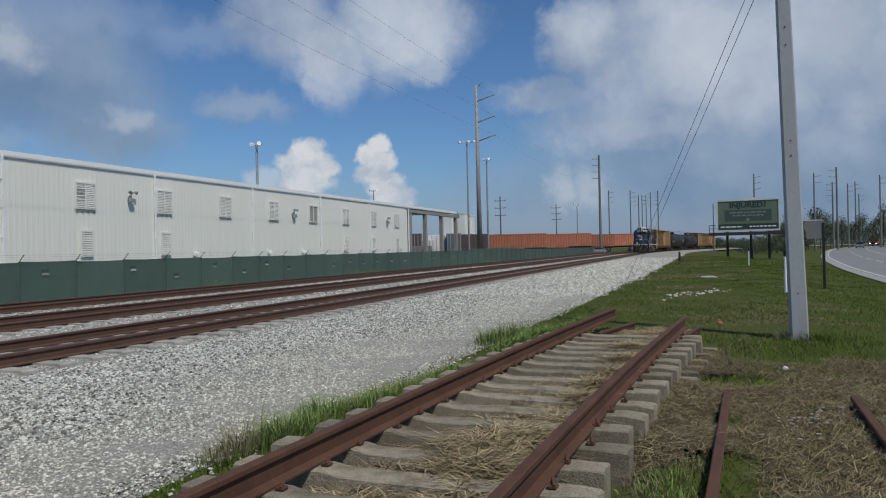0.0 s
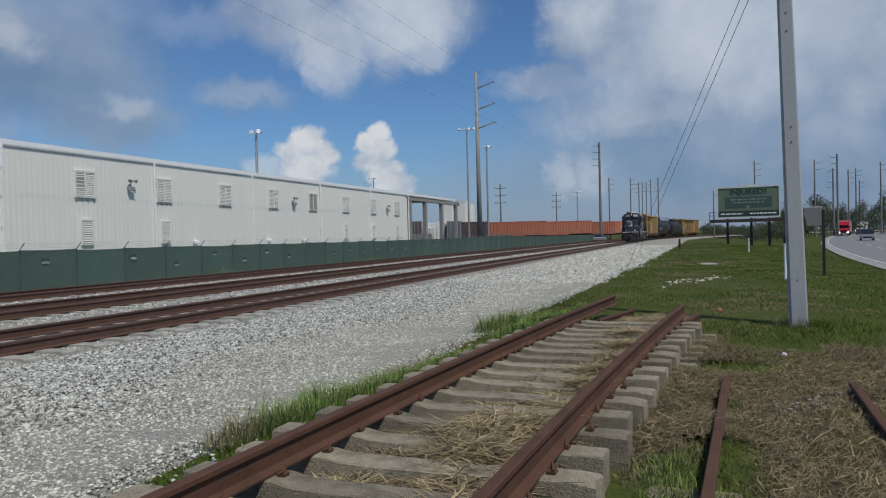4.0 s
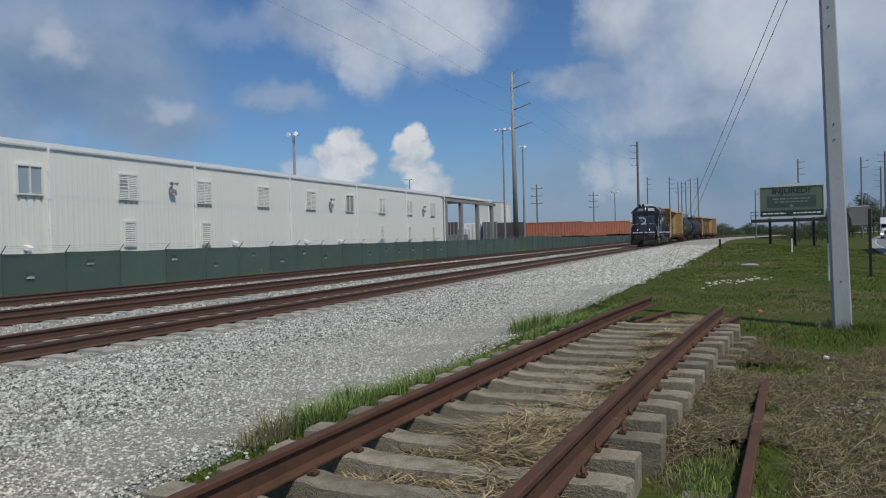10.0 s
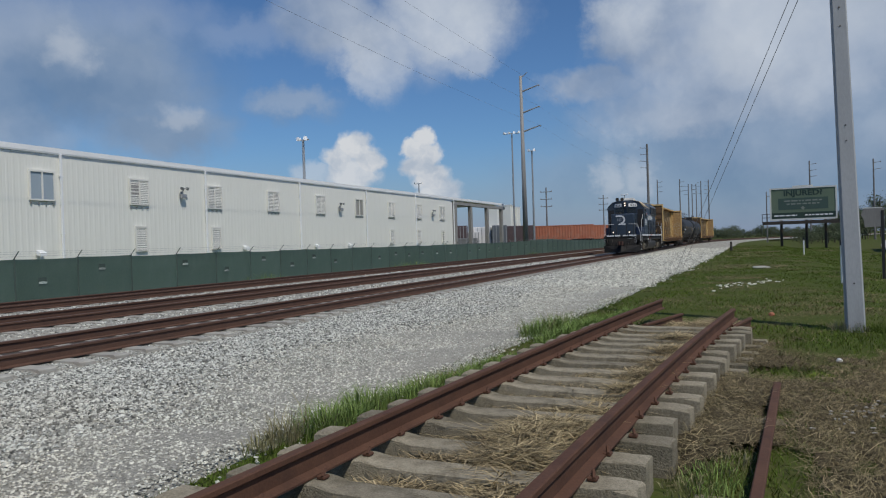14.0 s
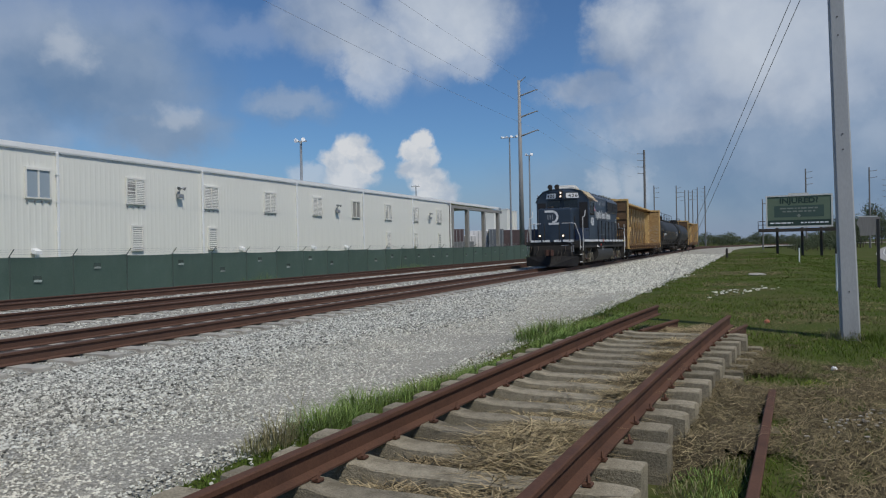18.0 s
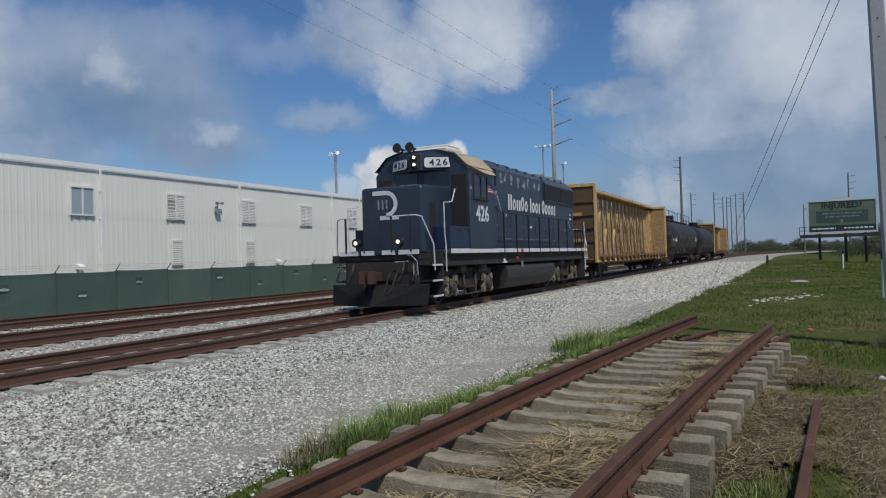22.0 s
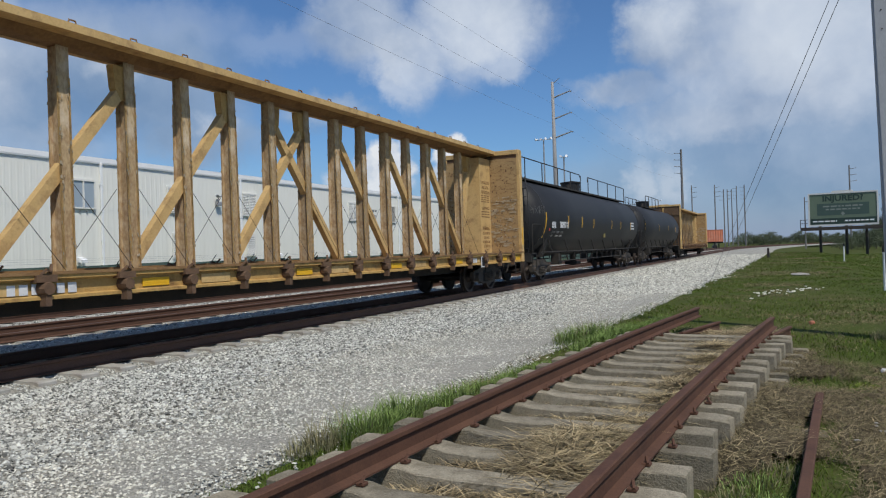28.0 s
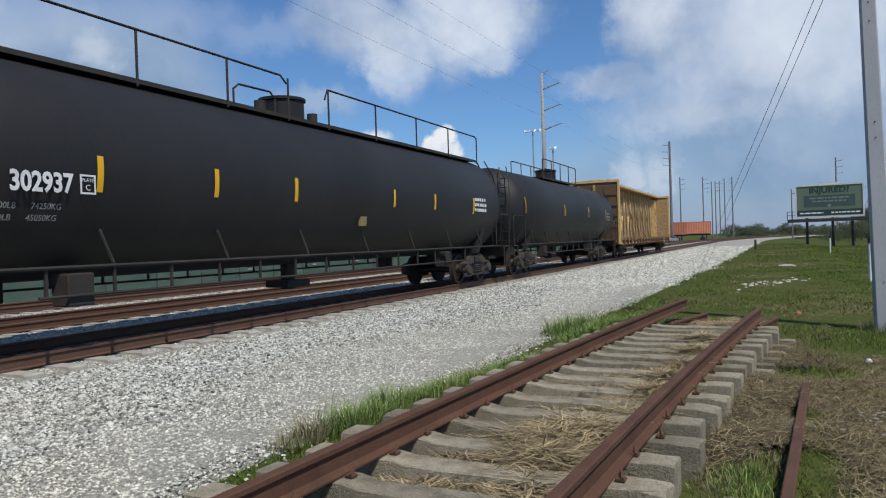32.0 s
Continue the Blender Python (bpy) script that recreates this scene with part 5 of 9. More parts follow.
def loco_truck(loco, yc):
    tr = thing_part("truck", loco, (0, yc, 0))
    for s in (-1, 1):
        bm = B()
        x0, x1 = sorted((s * 1.0, s * 1.16))
        prism(bm, [(-1.9, 0.78), (-1.9, 0.95), (-1.0, 0.98), (-0.5, 0.70), (0.5, 0.70), (1.0, 0.98), (1.9, 0.95), (1.9, 0.78), (1.1, 0.74), (0.55, 0.46), (-0.55, 0.46), (-1.1, 0.74)], "x", x0, x1)
        part("side_frame", bm, M["truck_black"], tr)
        for a in (-1.37, 1.37):
            bm = B()
            c = s * 1.13
            box(bm, min(c, c + s * 0.16), max(c, c + s * 0.16), a - 0.17, a + 0.17, 0.33, 0.72, 0.03)
            rod(bm, (c + s * 0.1, a, 0.51), (c + s * 0.24, a, 0.51), 0.14, 0.12, 12)
            jb = part("journal_box", bm, M["truck"], tr)
            bm = B()
            lathe(bm, [(0.05, s * 0.0), (0.19, s * 0.0), (0.19, s * 0.06), (0.15, s * 0.09), (0.14, s * 0.05), (0.05, s * 0.06)], (c + s * 0.15, a, 0.51), "x", 18)
            for q in range(6):
                rod(bm, (c + s * 0.2, a + 0.165 * math.cos(q * 1.047), 0.51 + 0.165 * math.sin(q * 1.047)), (c + s * 0.235, a + 0.165 * math.cos(q * 1.047), 0.51 + 0.165 * math.sin(q * 1.047)), 0.02, n=6)
            part("bearing_cover", bm, M["box_dull"], jb, "dusty round bearing cover")
            for d in (-1, 1):
                bm = B()
                u = [(0.20, 0.76), (0.37, 0.80), (0.36, 0.58), (0.31, 0.54), (0.33, 0.44), (0.40, 0.40), (0.38, 0.24), (0.24, 0.22), (0.22, 0.36), (0.27, 0.42), (0.22, 0.52)]
                prism(bm, [(a + d * p, z) for p, z in u], "x", min(c + s * 0.06, c + s * 0.15), max(c + s * 0.06, c + s * 0.15))
                rod(bm, (c + s * 0.15, a + d * 0.30, 0.66), (c + s * 0.18, a + d * 0.30, 0.66), 0.035, n=8)
                rod(bm, (c + s * 0.15, a + d * 0.31, 0.31), (c + s * 0.18, a + d * 0.31, 0.31), 0.035, n=8)
                part("pedestal_liner", bm, M["box_worn"], jb, "pale worn pedestal")
        bm = B()
        for k in range(3):
            y = -0.3 + 0.3 * k
            rod(bm, (s * 1.1, y, 0.72), (s * 1.1, y, 1.0), 0.09, n=10)
        part("spring_pack", bm, M["truck"], tr)
        for y0 in (-0.75, 0.85):
            bm = B()
            lathe(bm, [(0.05, -0.08), (0.12, -0.06), (0.14, 0.0), (0.14, 0.3), (0.11, 0.36), (0.04, 0.46)], (s * 1.2, y0, 1.0), "y", 12)
            part("brake_cylinder", bm, M["olive_grime"], tr, "olive brown dusty brake cylinder")
        for q in ([(s * 1.2, -0.75, 1.0), (s * 1.24, -1.2, 0.8), (s * 1.24, -1.45, 0.3)], [(s * 1.2, 0.5, 0.95), (s * 1.24, 0.42, 0.5), (s * 1.24, 0.4, 0.25)], [(s * 1.2, -0.45, 0.95), (s * 1.24, -0.42, 0.5), (s * 1.24, -0.4, 0.25)]):
            bm = B()
            tube(bm, q, 0.034)
            part("brake_lever", bm, M["olive_grime"], tr)
        bm = B()
        box(bm, min(s * 1.1, s * 1.3), max(s * 1.1, s * 1.3), -0.5, 0.35, 0.42, 0.47)
        part("truck_step", bm, M["coupler"], tr, "rusty truck step plate")
        bm = B()
        box(bm, min(s * 1.05, s * 1.2), max(s * 1.05, s * 1.2), -1.6, 1.6, 0.22, 0.25)
        part("brake_beam", bm, M["olive_grime"], tr)
    bm = B()
    box(bm, -1.0, 1.0, -0.35, 0.35, 0.6, 1.05)
    # This long box is added to block light showing through the truck.
    box(bm, -0.66, 0.66, -2.3, 2.3, 0.35, 1.08)
    part("bolster", bm, M["under"], tr)
    for a in (-1.37, 1.37):
        wheelset(loco, yc + a, 0.508)


def thing_part(name, parent, loc):
    e = new(name)
    e.parent = parent
    e.location = loc
    e.empty_display_size = 0.2
    return e


def coupler(parent, y, d):
    bm = B()
    box(bm, -0.1, 0.1, min(y, y + d * 0.55), max(y, y + d * 0.55), 0.74, 0.98, 0.02)
    k = y + d * 0.5
    prism(bm, [(-0.2, k), (0.2, k), (0.22, k + d * 0.18), (0.12, k + d * 0.3), (0.06, k + d * 0.2), (-0.04, k + d * 0.2), (-0.12, k + d * 0.34), (-0.24, k + d * 0.2)], "z", 0.7, 1.02)
    part("coupler", bm, M["coupler"], parent, "rusty brown coupler")
    for s, z in ((0.35, 0.3), (-0.35, 0.35), (0.55, 0.4)):
        bm = B()
        tube(bm, [(s, y, 0.95), (s * 1.02, y + d * 0.16, 0.8), (s * 0.9, y + d * 0.28, 0.5), (s * 0.75, y + d * 0.33, z)], 0.025)
        part("air_hose", bm, M["under"], parent)


M["fan_ring"] = material("worn_pale_fan_ring", (0.30, 0.31, 0.26), 0.7, 0, (0.13, 0.15, 0.15), 3, 20, 0.5, 0.1, 0.004, (0.05, 0.06, 0.07), 2, 0.6)


def make_loco():
    lo = thing("locomotive", "dark navy blue diesel freight locomotive with white sill stripe and numbers", "locomotive")
    # frame and deck
    bm = B()
    box(bm, -1.42, 1.42, -7.5, 7.5, 1.08, 1.46, 0.02)
    box(bm, -0.5, 0.5, -8.4, 8.4, 0.75, 1.1)
    part("underframe", bm, M["under"], lo)
    bm = B()
    box(bm, -1.53, 1.53, -7.55, 7.45, 1.46, 1.56)
    box(bm, -1.1, 1.1, -8.42, 8.42, 1.46, 1.56)
    part("deck", bm, M["navy"], lo)
    for s in (-1, 1):
        stops = [-7.12, -2.9, -1.67, -0.4, 0.88, 2.12, 3.4, 4.66, 6.0, 6.9]
        for a, b in zip(stops, stops[1:]):
            bm = B()
            box(bm, min(s * 1.53, s * 1.545), max(s * 1.53, s * 1.545), a + 0.035, b - 0.035, 1.44, 1.565)
            part("sill_stripe", bm, M["white_paint"], lo, "white painted sill stripe")
        bm = B()
        box(bm, min(s * 1.53, s * 1.55), max(s * 1.53, s * 1.55), 6.95, 7.9, 1.44, 1.565)
        part("sill_stripe", bm, M["sill_cream"], lo, "faded pale yellow sill end")
    # cab and nose
    bm = B()
    prism(bm, [(-7.64, 1.56), (-7.64, 3.34), (-5.75, 3.43), (-5.75, 1.56)], "x", -0.98, 0.98)
    round_off = [e for e in bm.edges if (abs(e.verts[0].co.y + 7.64) < 0.01 or abs(e.verts[1].co.y + 7.64) < 0.01 or min(v.co.z for v in e.verts) > 3) and max(v.co.z for v in e.verts) > 2 and not all(v.co.y > -6 for v in e.verts)]
    bmesh.ops.bevel(bm, geom=round_off, offset=0.11, segments=4, affect="EDGES", profile=0.5)
    nose = part("nose", bm, M["navy"], lo)
    bm = B()
    box(bm, 0.982, 0.989, -7.2, -6.85, 1.62, 2.88)
    part("nose_door_recess", bm, M["shade_fill"], nose, "dark sheet for the shaded nose door recess")
    bm = B()
    rod(bm, (-0.35, -6.9, 3.36), (-0.35, -6.9, 3.47), 0.13, n=12)
    rod(bm, (-0.62, -6.8, 3.42), (-0.3, -6.8, 3.46), 0.05, n=8)
    part("roof_vent", bm, M["steel_dark"], nose)
    bm = B()
    n = 14
    for k in range(n):
        a0, a1 = -math.pi / 2 + math.pi * k / n, -math.pi / 2 + math.pi * (k + 1) / n
        q = [bm.verts.new((-0.16 + r * math.cos(t), -7.648, 2.86 + r * math.sin(t))) for r, t in ((0.25, a0), (0.37, a0), (0.37, a1), (0.25, a1))]
        bm.faces.new(q)
    for x0, x1, z0, z1 in ((-0.58, -0.16, 3.11, 3.23), (-0.36, 0.24, 2.42, 2.53)):
        box(bm, x0, x1, -7.648, -7.642, z0, z1)
    part("emblem", bm, M["white_paint"], nose, "white half ring emblem")
    for k in range(3):
        bm = B()
        box(bm, -0.42 + 0.13 * k, -0.375 + 0.13 * k, -7.650, -7.642, 2.72, 2.98)
        part("emblem_stroke", bm, M["worn_white"], nose)
    bm = B()
    rr = random.Random(23)
    for x0, y0, w in ((0.55, -7.5, 0.16), (0.72, -7.46, 0.1), (0.30, -7.52, 0.08)):
        prism(bm, [(x0 + w * math.cos(q) * rr.uniform(0.6, 1.1), y0 + 0.06 * math.sin(q) * rr.uniform(0.6, 1.2)) for q in (0, 0.9, 1.8, 2.7, 3.6, 4.5, 5.4)], "z", 3.342, 3.356)
    part("chipped_edge", bm, M["worn_white"], nose, "chipped pale nose edge")
    # battery box beside the nose
    for s in (-1, 1):
        bm = B()
        box(bm, min(s * 0.99, s * 1.53), max(s * 0.99, s * 1.53), -7.1, -5.3, 1.56, 2.2, 0.02)
        bb = part("battery_box", bm, M["navy_bright"], lo)
        for y in (-6.45, -5.75):
            for z in (2.06, 2.11):
                bm = B()
                box(bm, min(s * 1.53, s * 1.545), max(s * 1.53, s * 1.545), y - 0.2, y + 0.2, z, z + 0.02)
                part("louvre", bm, M["under"], bb)
    # cab body
    bm = B()
    prof = [(-1.55, 1.56), (1.55, 1.56), (1.55, 3.88), (1.12, 4.4), (0.55, 4.56), (-0.55, 4.56), (-1.12, 4.4), (-1.55, 3.88)]
    prism(bm, prof, "y", -5.75, -3.70)
    cab = part("cab", bm, M["navy"], lo)
    # front visor over the windscreens with the number boards
    bm = B()
    v = [(-1.18, 4.3), (-0.62, 4.47), (0.62, 4.47), (1.18, 4.3), (1.5, 3.92), (-1.5, 3.92)]
    plan = [(-1.12, -5.62), (-0.17, -6.12), (0.17, -6.12), (1.12, -5.62)]
    low = [bm.verts.new((x, y, 3.92)) for x, y in plan]
    high = [bm.verts.new((x * 0.96, y + 0.04, 4.40)) for x, y in plan]
    roof = [bm.verts.new((x, -5.6, z)) for x, z in ((-1.1, 4.42), (-0.5, 4.56), (0.5, 4.56), (1.1, 4.42))]
    for k in range(3):
        bm.faces.new((low[k], low[k + 1], high[k + 1], high[k]))
        bm.faces.new((high[k], high[k + 1], roof[k + 1], roof[k]))
    bm.faces.new(list(reversed(low)))
    bm.faces.new((low[0], high[0], roof[0]))
    bm.faces.new((low[3], roof[3], high[3]))
    bmesh.ops.recalc_face_normals(bm, faces=bm.faces[:])
    part("visor", bm, M["navy"], cab)
    for s in (-1, 1):
        w = 0.40
        turn = pose(s * 0.635, -5.878, 4.14, 0, 0, s * 27.8) @ pose(0, 0, 0, -5)
        bm = B()
        pts = [(-w, -0.1), (-w + 0.06, -0.15), (w - 0.06, -0.15), (w, -0.1), (w, 0.1), (w - 0.06, 0.15), (-w + 0.06, 0.15), (-w, 0.1)]
        prism(bm, pts, "y", -0.035, 0.03)
        nb = part("number_board", bm, M["white_paint"], cab, "white lit number board")
        nb.matrix_basis = turn
        bm = B()
        pts = [(x * 1.07, z * 1.16) for x, z in pts]
        prism(bm, pts, "y", -0.025, 0.02)
        part("board_rim", bm, M["black"], nb)
        letters("426", 0.27, M["black"], nb, pose(0.02, -0.038, -0.01, 90, 0, 0), "number", squeeze=1.12, bold=0.005, spread=1.3)
    bm = B()
    box(bm, -0.12, 0.12, -6.16, -5.95, 3.96, 4.44, 0.03)
    hl = part("headlight_housing", bm, M["under"], cab)
    for z in (4.10, 4.31):
        bm = B()
        rod(bm, (0, -6.18, z), (0, -6.14, z), 0.09, n=14)
        part("headlight_rim", bm, M["fuel"], hl)
        bm = B()
        rod(bm, (0, -6.19, z), (0, -6.15, z), 0.05, n=14)
        part("headlight", bm, M["head_lamp"], hl, "lit warm white headlight")
    # windscreens, doorway, side windows
    for s in (-1, 1):
        bm = B()
        box(bm, min(s * 0.12, s * 0.9), max(s * 0.12, s * 0.9), -5.765, -5.74, 3.42, 3.88)
        part("windscreen", bm, M["cab_glass"], cab, "dark windscreen")
        bm = B()
        box(bm, min(s * 1.0, s * 1.48), max(s * 1.0, s * 1.48), -5.762, -5.74, 2.22, 3.75)
        part("doorway", bm, M["shade_fill"], cab, "dark sheet for the shaded cab doorway")
        bm = B()
        box(bm, min(s * 1.55, s * 1.56), max(s * 1.55, s * 1.56), -5.37, -4.38, 3.1, 3.76)
        part("side_window", bm, M["cab_glass"], cab, "dark cab side window")
        for y0, y1, z0, z1 in ((-5.42, -4.33, 3.05, 3.1), (-4.885, -4.835, 3.1, 3.76), (-5.41, -5.37, 3.1, 3.76), (-4.38, -4.34, 3.1, 3.76)):
            bm = B()
            box(bm, min(s * 1.55, s * 1.575), max(s * 1.55, s * 1.575), y0, y1, z0, z1)
            part("window_frame", bm, M["under"], cab)
        # roof edge and awning
        bm = B()
        rows = [(0.62, 4.56), (1.14, 4.42), (1.56, 3.99)]
        grid = [[bm.verts.new((s * x, y, z + 0.02 - 0.012 * ((i + j) % 2))) for j, y in enumerate((-5.82, -5.3, -4.5, -3.72))] for i, (x, z) in enumerate(rows)]
        for i in range(2):
            for j in range(3):
                bm.faces.new((grid[i][j], grid[i][j + 1], grid[i + 1][j + 1], grid[i + 1][j]))
        bmesh.ops.solidify(bm, geom=bm.faces[:], thickness=0.03)
        part("roof_edge", bm, M["cream"] if s > 0 else M["navy"], cab, "cream painted cab roof edge" if s > 0 else "navy cab roof edge")
        bm = B()
        rows = [(1.56, 3.99, -5.6, -3.98), (1.70, 3.90, -5.35, -4.05), (1.78, 3.82, -5.2, -4.12)]
        grid = [[bm.verts.new((s * x, a + (b - a) * q, z - (0.02 if 0 < q < 1 else 0))) for q in (0.0, 0.33, 0.66, 1.0)] for x, z, a, b in rows]
        for i in range(2):
            for j in range(3):
                bm.faces.new((grid[i][j], grid[i][j + 1], grid[i + 1][j + 1], grid[i + 1][j]))
        bmesh.ops.solidify(bm, geom=bm.faces[:], thickness=0.025)
        part("awning", bm, M["cream"] if s > 0 else M["navy"], cab, "faded cream window awning" if s > 0 else "navy window awning")
        bm = B()
        rod(bm, (s * 1.58, -5.45, 3.04), (s * 1.58, -4.3, 3.03), 0.025)
        part("arm_rest", bm, M["under"], cab)
        bm = B()
        for y0, z0, w, h in ((-5.64, 3.3, 0.1, 0.1),):
            box(bm, min(s * 1.55, s * 1.556), max(s * 1.55, s * 1.556), y0, y0 + w, z0, z0 + h)
        part("paint_patch", bm, M["worn_white"], cab)
    letters("426", 0.66, M["white_paint"], cab, on_side(1.553, -4.74, 2.6), "number", 0.003, 1.03, 0.014)
    letters("426", 0.66, M["white_paint"], cab, pose(0, 0, 0, 0, 0, 180) @ on_side(1.553, 4.74, 2.6), "number", 0.003, 1.03, 0.014)
    fl = B()
    box(fl, 1.552, 1.556, -4.24, -3.8, 3.29, 3.55)
    flag = part("flag_decal", fl, M["white_paint"], cab, "small flag decal")
    for k in range(4):
        fl = B()
        box(fl, 1.5565, 1.558, -4.24, -3.8, 3.29 + 0.074 * k, 3.327 + 0.074 * k)
        part("flag_stripe", fl, M["flag_red"], flag)
    fl = B()
    box(fl, 1.5585, 1.56, -4.0, -3.8, 3.42, 3.55)
    part("flag_canton", fl, M["flag_blue"], flag)
    # roof unit, horns, aerials
    bm = B()
    box(bm, -0.62, 0.62, -5.1, -3.95, 4.5, 4.74, 0.06)
    box(bm, -0.55, 0.55, -4.95, -4.05, 4.74, 4.82, 0.03)
    part("roof_unit", bm, M["white_dome"], cab, "white roof air conditioner")
    for x, y, L in ((-0.66, -6.0, 0.5), (-0.26, -5.95, 0.42)):
        bm = B()
        rod(bm, (x, y, 4.67), (x, y + 0.05, 4.67), 0.15, 0.11, 16)
        rod(bm, (x, y + 0.05, 4.67), (x, y + 0.16, 4.665), 0.11, 0.05, 14)
        rod(bm, (x, y + 0.16, 4.665), (x, y + L, 4.65), 0.05, 0.025, 10)
        rod(bm, (x, y + L * 0.7, 4.48), (x, y + L * 0.7, 4.66), 0.03)
        part("horn", bm, M["under"], cab)
    bm = B()
    rod(bm, (0.5, -4.0, 4.45), (0.5, -4.0, 4.72), 0.02)
    rod(bm, (-0.3, -3.95, 4.45), (-0.3, -3.95, 4.65), 0.05)
    part("aerial", bm, M["white_dome"], cab)
    # long hood
    bm = B()
    prism(bm, [(-0.92, 1.56), (0.92, 1.56), (0.92, 4.32), (0.62, 4.6), (-0.62, 4.6), (-0.92, 4.32)], "y", -3.85, 8.0)
    hood = part("hood", bm, M["navy"], lo)
    for s in (-1, 1):
        def pan(name, y0, y1, z0, z1, mat, t=0.014, x=0.92, label="", owner=None):
            bm = B()
            box(bm, min(s * x, s * (x + t)), max(s * x, s * (x + t)), y0, y1, z0, z1)
            return part(name, bm, mat, owner or hood, label)
        pan("intake_grille", -3.8, -1.92, 3.74, 4.30, M["mesh_dark"], 0.03, label="dark intake grille")
        pan("access_panel", -3.4, -1.9, 3.02, 3.6, M["navy"], 0.10, label="blower housing panel")
        bm = B()
        rr = random.Random(77)
        up = [(-3.2 + 0.1 * i, 3.50 + rr.uniform(-0.05, 0.06)) for i in range(12)]
        down = [(-2.1 - 0.1 * i, 3.42 + rr.uniform(-0.06, 0.04)) for i in range(12)]
        prism(bm, up + down, "x", min(s * 1.021, s * 1.024), max(s * 1.021, s * 1.024))
        part("scuff_mark", bm, M["worn_white"], hood, "scuffed pale paint")
        pan("side_doorway", -3.82, -3.55, 2.5, 3.25, M["shade_fill"], 0.006, label="dark sheet for the shaded door opening")
        k = 0
        for y0, y1 in ((-3.4, -2.65), (-2.6, -1.85), (-1.8, -1.25), (-1.2, -0.56), (-0.51, 0.12), (0.17, 0.85), (0.9, 1.55), (1.6, 2.25), (2.3, 2.92), (2.97, 3.55), (3.6, 4.2), (4.25, 4.78), (4.83, 5.68), (5.73, 6.6), (6.65, 7.4)):
            d = pan("hood_door", y0, y1, 1.95, 2.86, M["navy"], 0.009)
            bm = B()
            box(bm, min(s * 0.929, s * 0.945), max(s * 0.929, s * 0.945), y1 - 0.1, y1 - 0.07, 2.33, 2.42)
            part("latch", bm, M["worn_white"] if k % 4 == 1 else M["under"], d)
            k += 1
        for ya, yb, zz in ((0.25, 0.8, 1.915), (1.0, 2.0, 1.905), (2.15, 2.9, 1.91), (3.1, 3.9, 1.912), (4.6, 4.9, 1.908), (-1.2, -0.7, 1.91)):
            bm = B()
            nn = 7
            low = [(ya + (yb - ya) * i / nn, zz) for i in range(nn + 1)]
            high = [(ya + (yb - ya) * i / nn, zz + 0.012 + 0.016 * abs(math.sin(i * 2.3 + ya * 5))) for i in range(nn, -1, -1)]
            prism(bm, low + high, "x", min(s * 0.951, s * 0.954), max(s * 0.951, s * 0.954))
            part("chipped_line", bm, M["worn_white"], hood, "chipped pale paint line")
        pan("hood_rib", -1.85, 7.9, 1.84, 1.88, M["navy"], 0.03)
        pan("hood_rib", -1.85, 3.4, 2.92, 2.95, M["navy"], 0.02)
        # radiator flare
        bm = B()
        prism(bm, [(s * 0.90, 3.46), (s * 1.0, 3.54), (s * 1.0, 4.24), (s * 0.88, 4.40), (s * 0.6, 4.58), (s * 0.55, 4.2)], "y", 3.55, 7.9)
        rad = part("radiator", bm, M["navy"], hood)
        for y0, y1 in ((3.6, 5.68), (5.74, 7.84)):
            bm = B()
            box(bm, min(s * 1.0, s * 1.012), max(s * 1.0, s * 1.012), y0, y1, 3.58, 4.2)
            part("radiator_grille", bm, M["mesh_dark"], rad, "dark radiator grille")
        # ghost of an old name, scraped
        rng = random.Random(11)
        for y, w in ((-1.52, 0.36), (-1.1, 0.42), (-0.42, 0.3), (0.28, 0.4), (0.92, 0.36), (1.38, 0.3), (2.2, 0.3), (2.85, 0.26)):
            bm = B()
            for j in range(5):
                yy, zz = y + rng.uniform(0, w * 0.7), 3.9 + rng.uniform(0, 0.32)
                pts = [(yy + rng.uniform(0.03, 0.13) * math.cos(t) * 0.9, zz + rng.uniform(0.04, 0.12) * math.sin(t)) for t in (0, 1.05, 2.1, 3.14, 4.19, 5.24)]
                prism(bm, pts, "x", s * (0.9225 + 0.0004 * j), s * (0.924 + 0.0004 * j))
            part("scraped_patch", bm, M["worn_white"], hood, "scraped white paint remnant")
        word_shapes(0.945 if s > 0 else -0.951, -0.85, 5.05, 2.97, 0.56, "TTossOo-Toos-Oooos", M["white_paint"], hood)
        for y, z, w in ((7.3, 3.06, 0.16), (7.2, 2.86, 0.32), (1.55, 2.36, 0.26), (-1.1, 2.72, 0.1)):
            bm = B()
            box(bm, min(s * 0.946, s * 0.95), max(s * 0.946, s * 0.95), y, y + w, z, z + 0.09)
            part("sticker", bm, M["white_paint"], hood)
    for y in (4.65, 6.0, 7.35):
        bm = B()
        lathe(bm, [(0.6, 0.0), (0.6, 0.17), (0.57, 0.17), (0.55, 0.08), (0.1, 0.09)], (0, y, 4.56), "z", 24)
        fan = part("radiator_fan", bm, M["fan_ring"], hood, "pale worn radiator fan ring")
        bm = B()
        for q in range(8):
            rod(bm, (0, y, 4.76), (0.59 * math.cos(q * 0.785), y + 0.59 * math.sin(q * 0.785), 4.735), 0.012, n=4)
        part("fan_guard", bm, M["under"], fan)
    for y in (0.3, 1.6):
        bm = B()
        lathe(bm, [(0.5, 0.0), (0.52, 0.08), (0.44, 0.12), (0.1, 0.13)], (0, y, 4.58), "z", 24)
        part("brake_fan", bm, M["navy"], hood)
    bm = B()
    box(bm, -0.4, 0.4, -1.4, -0.4, 4.58, 4.72, 0.03)
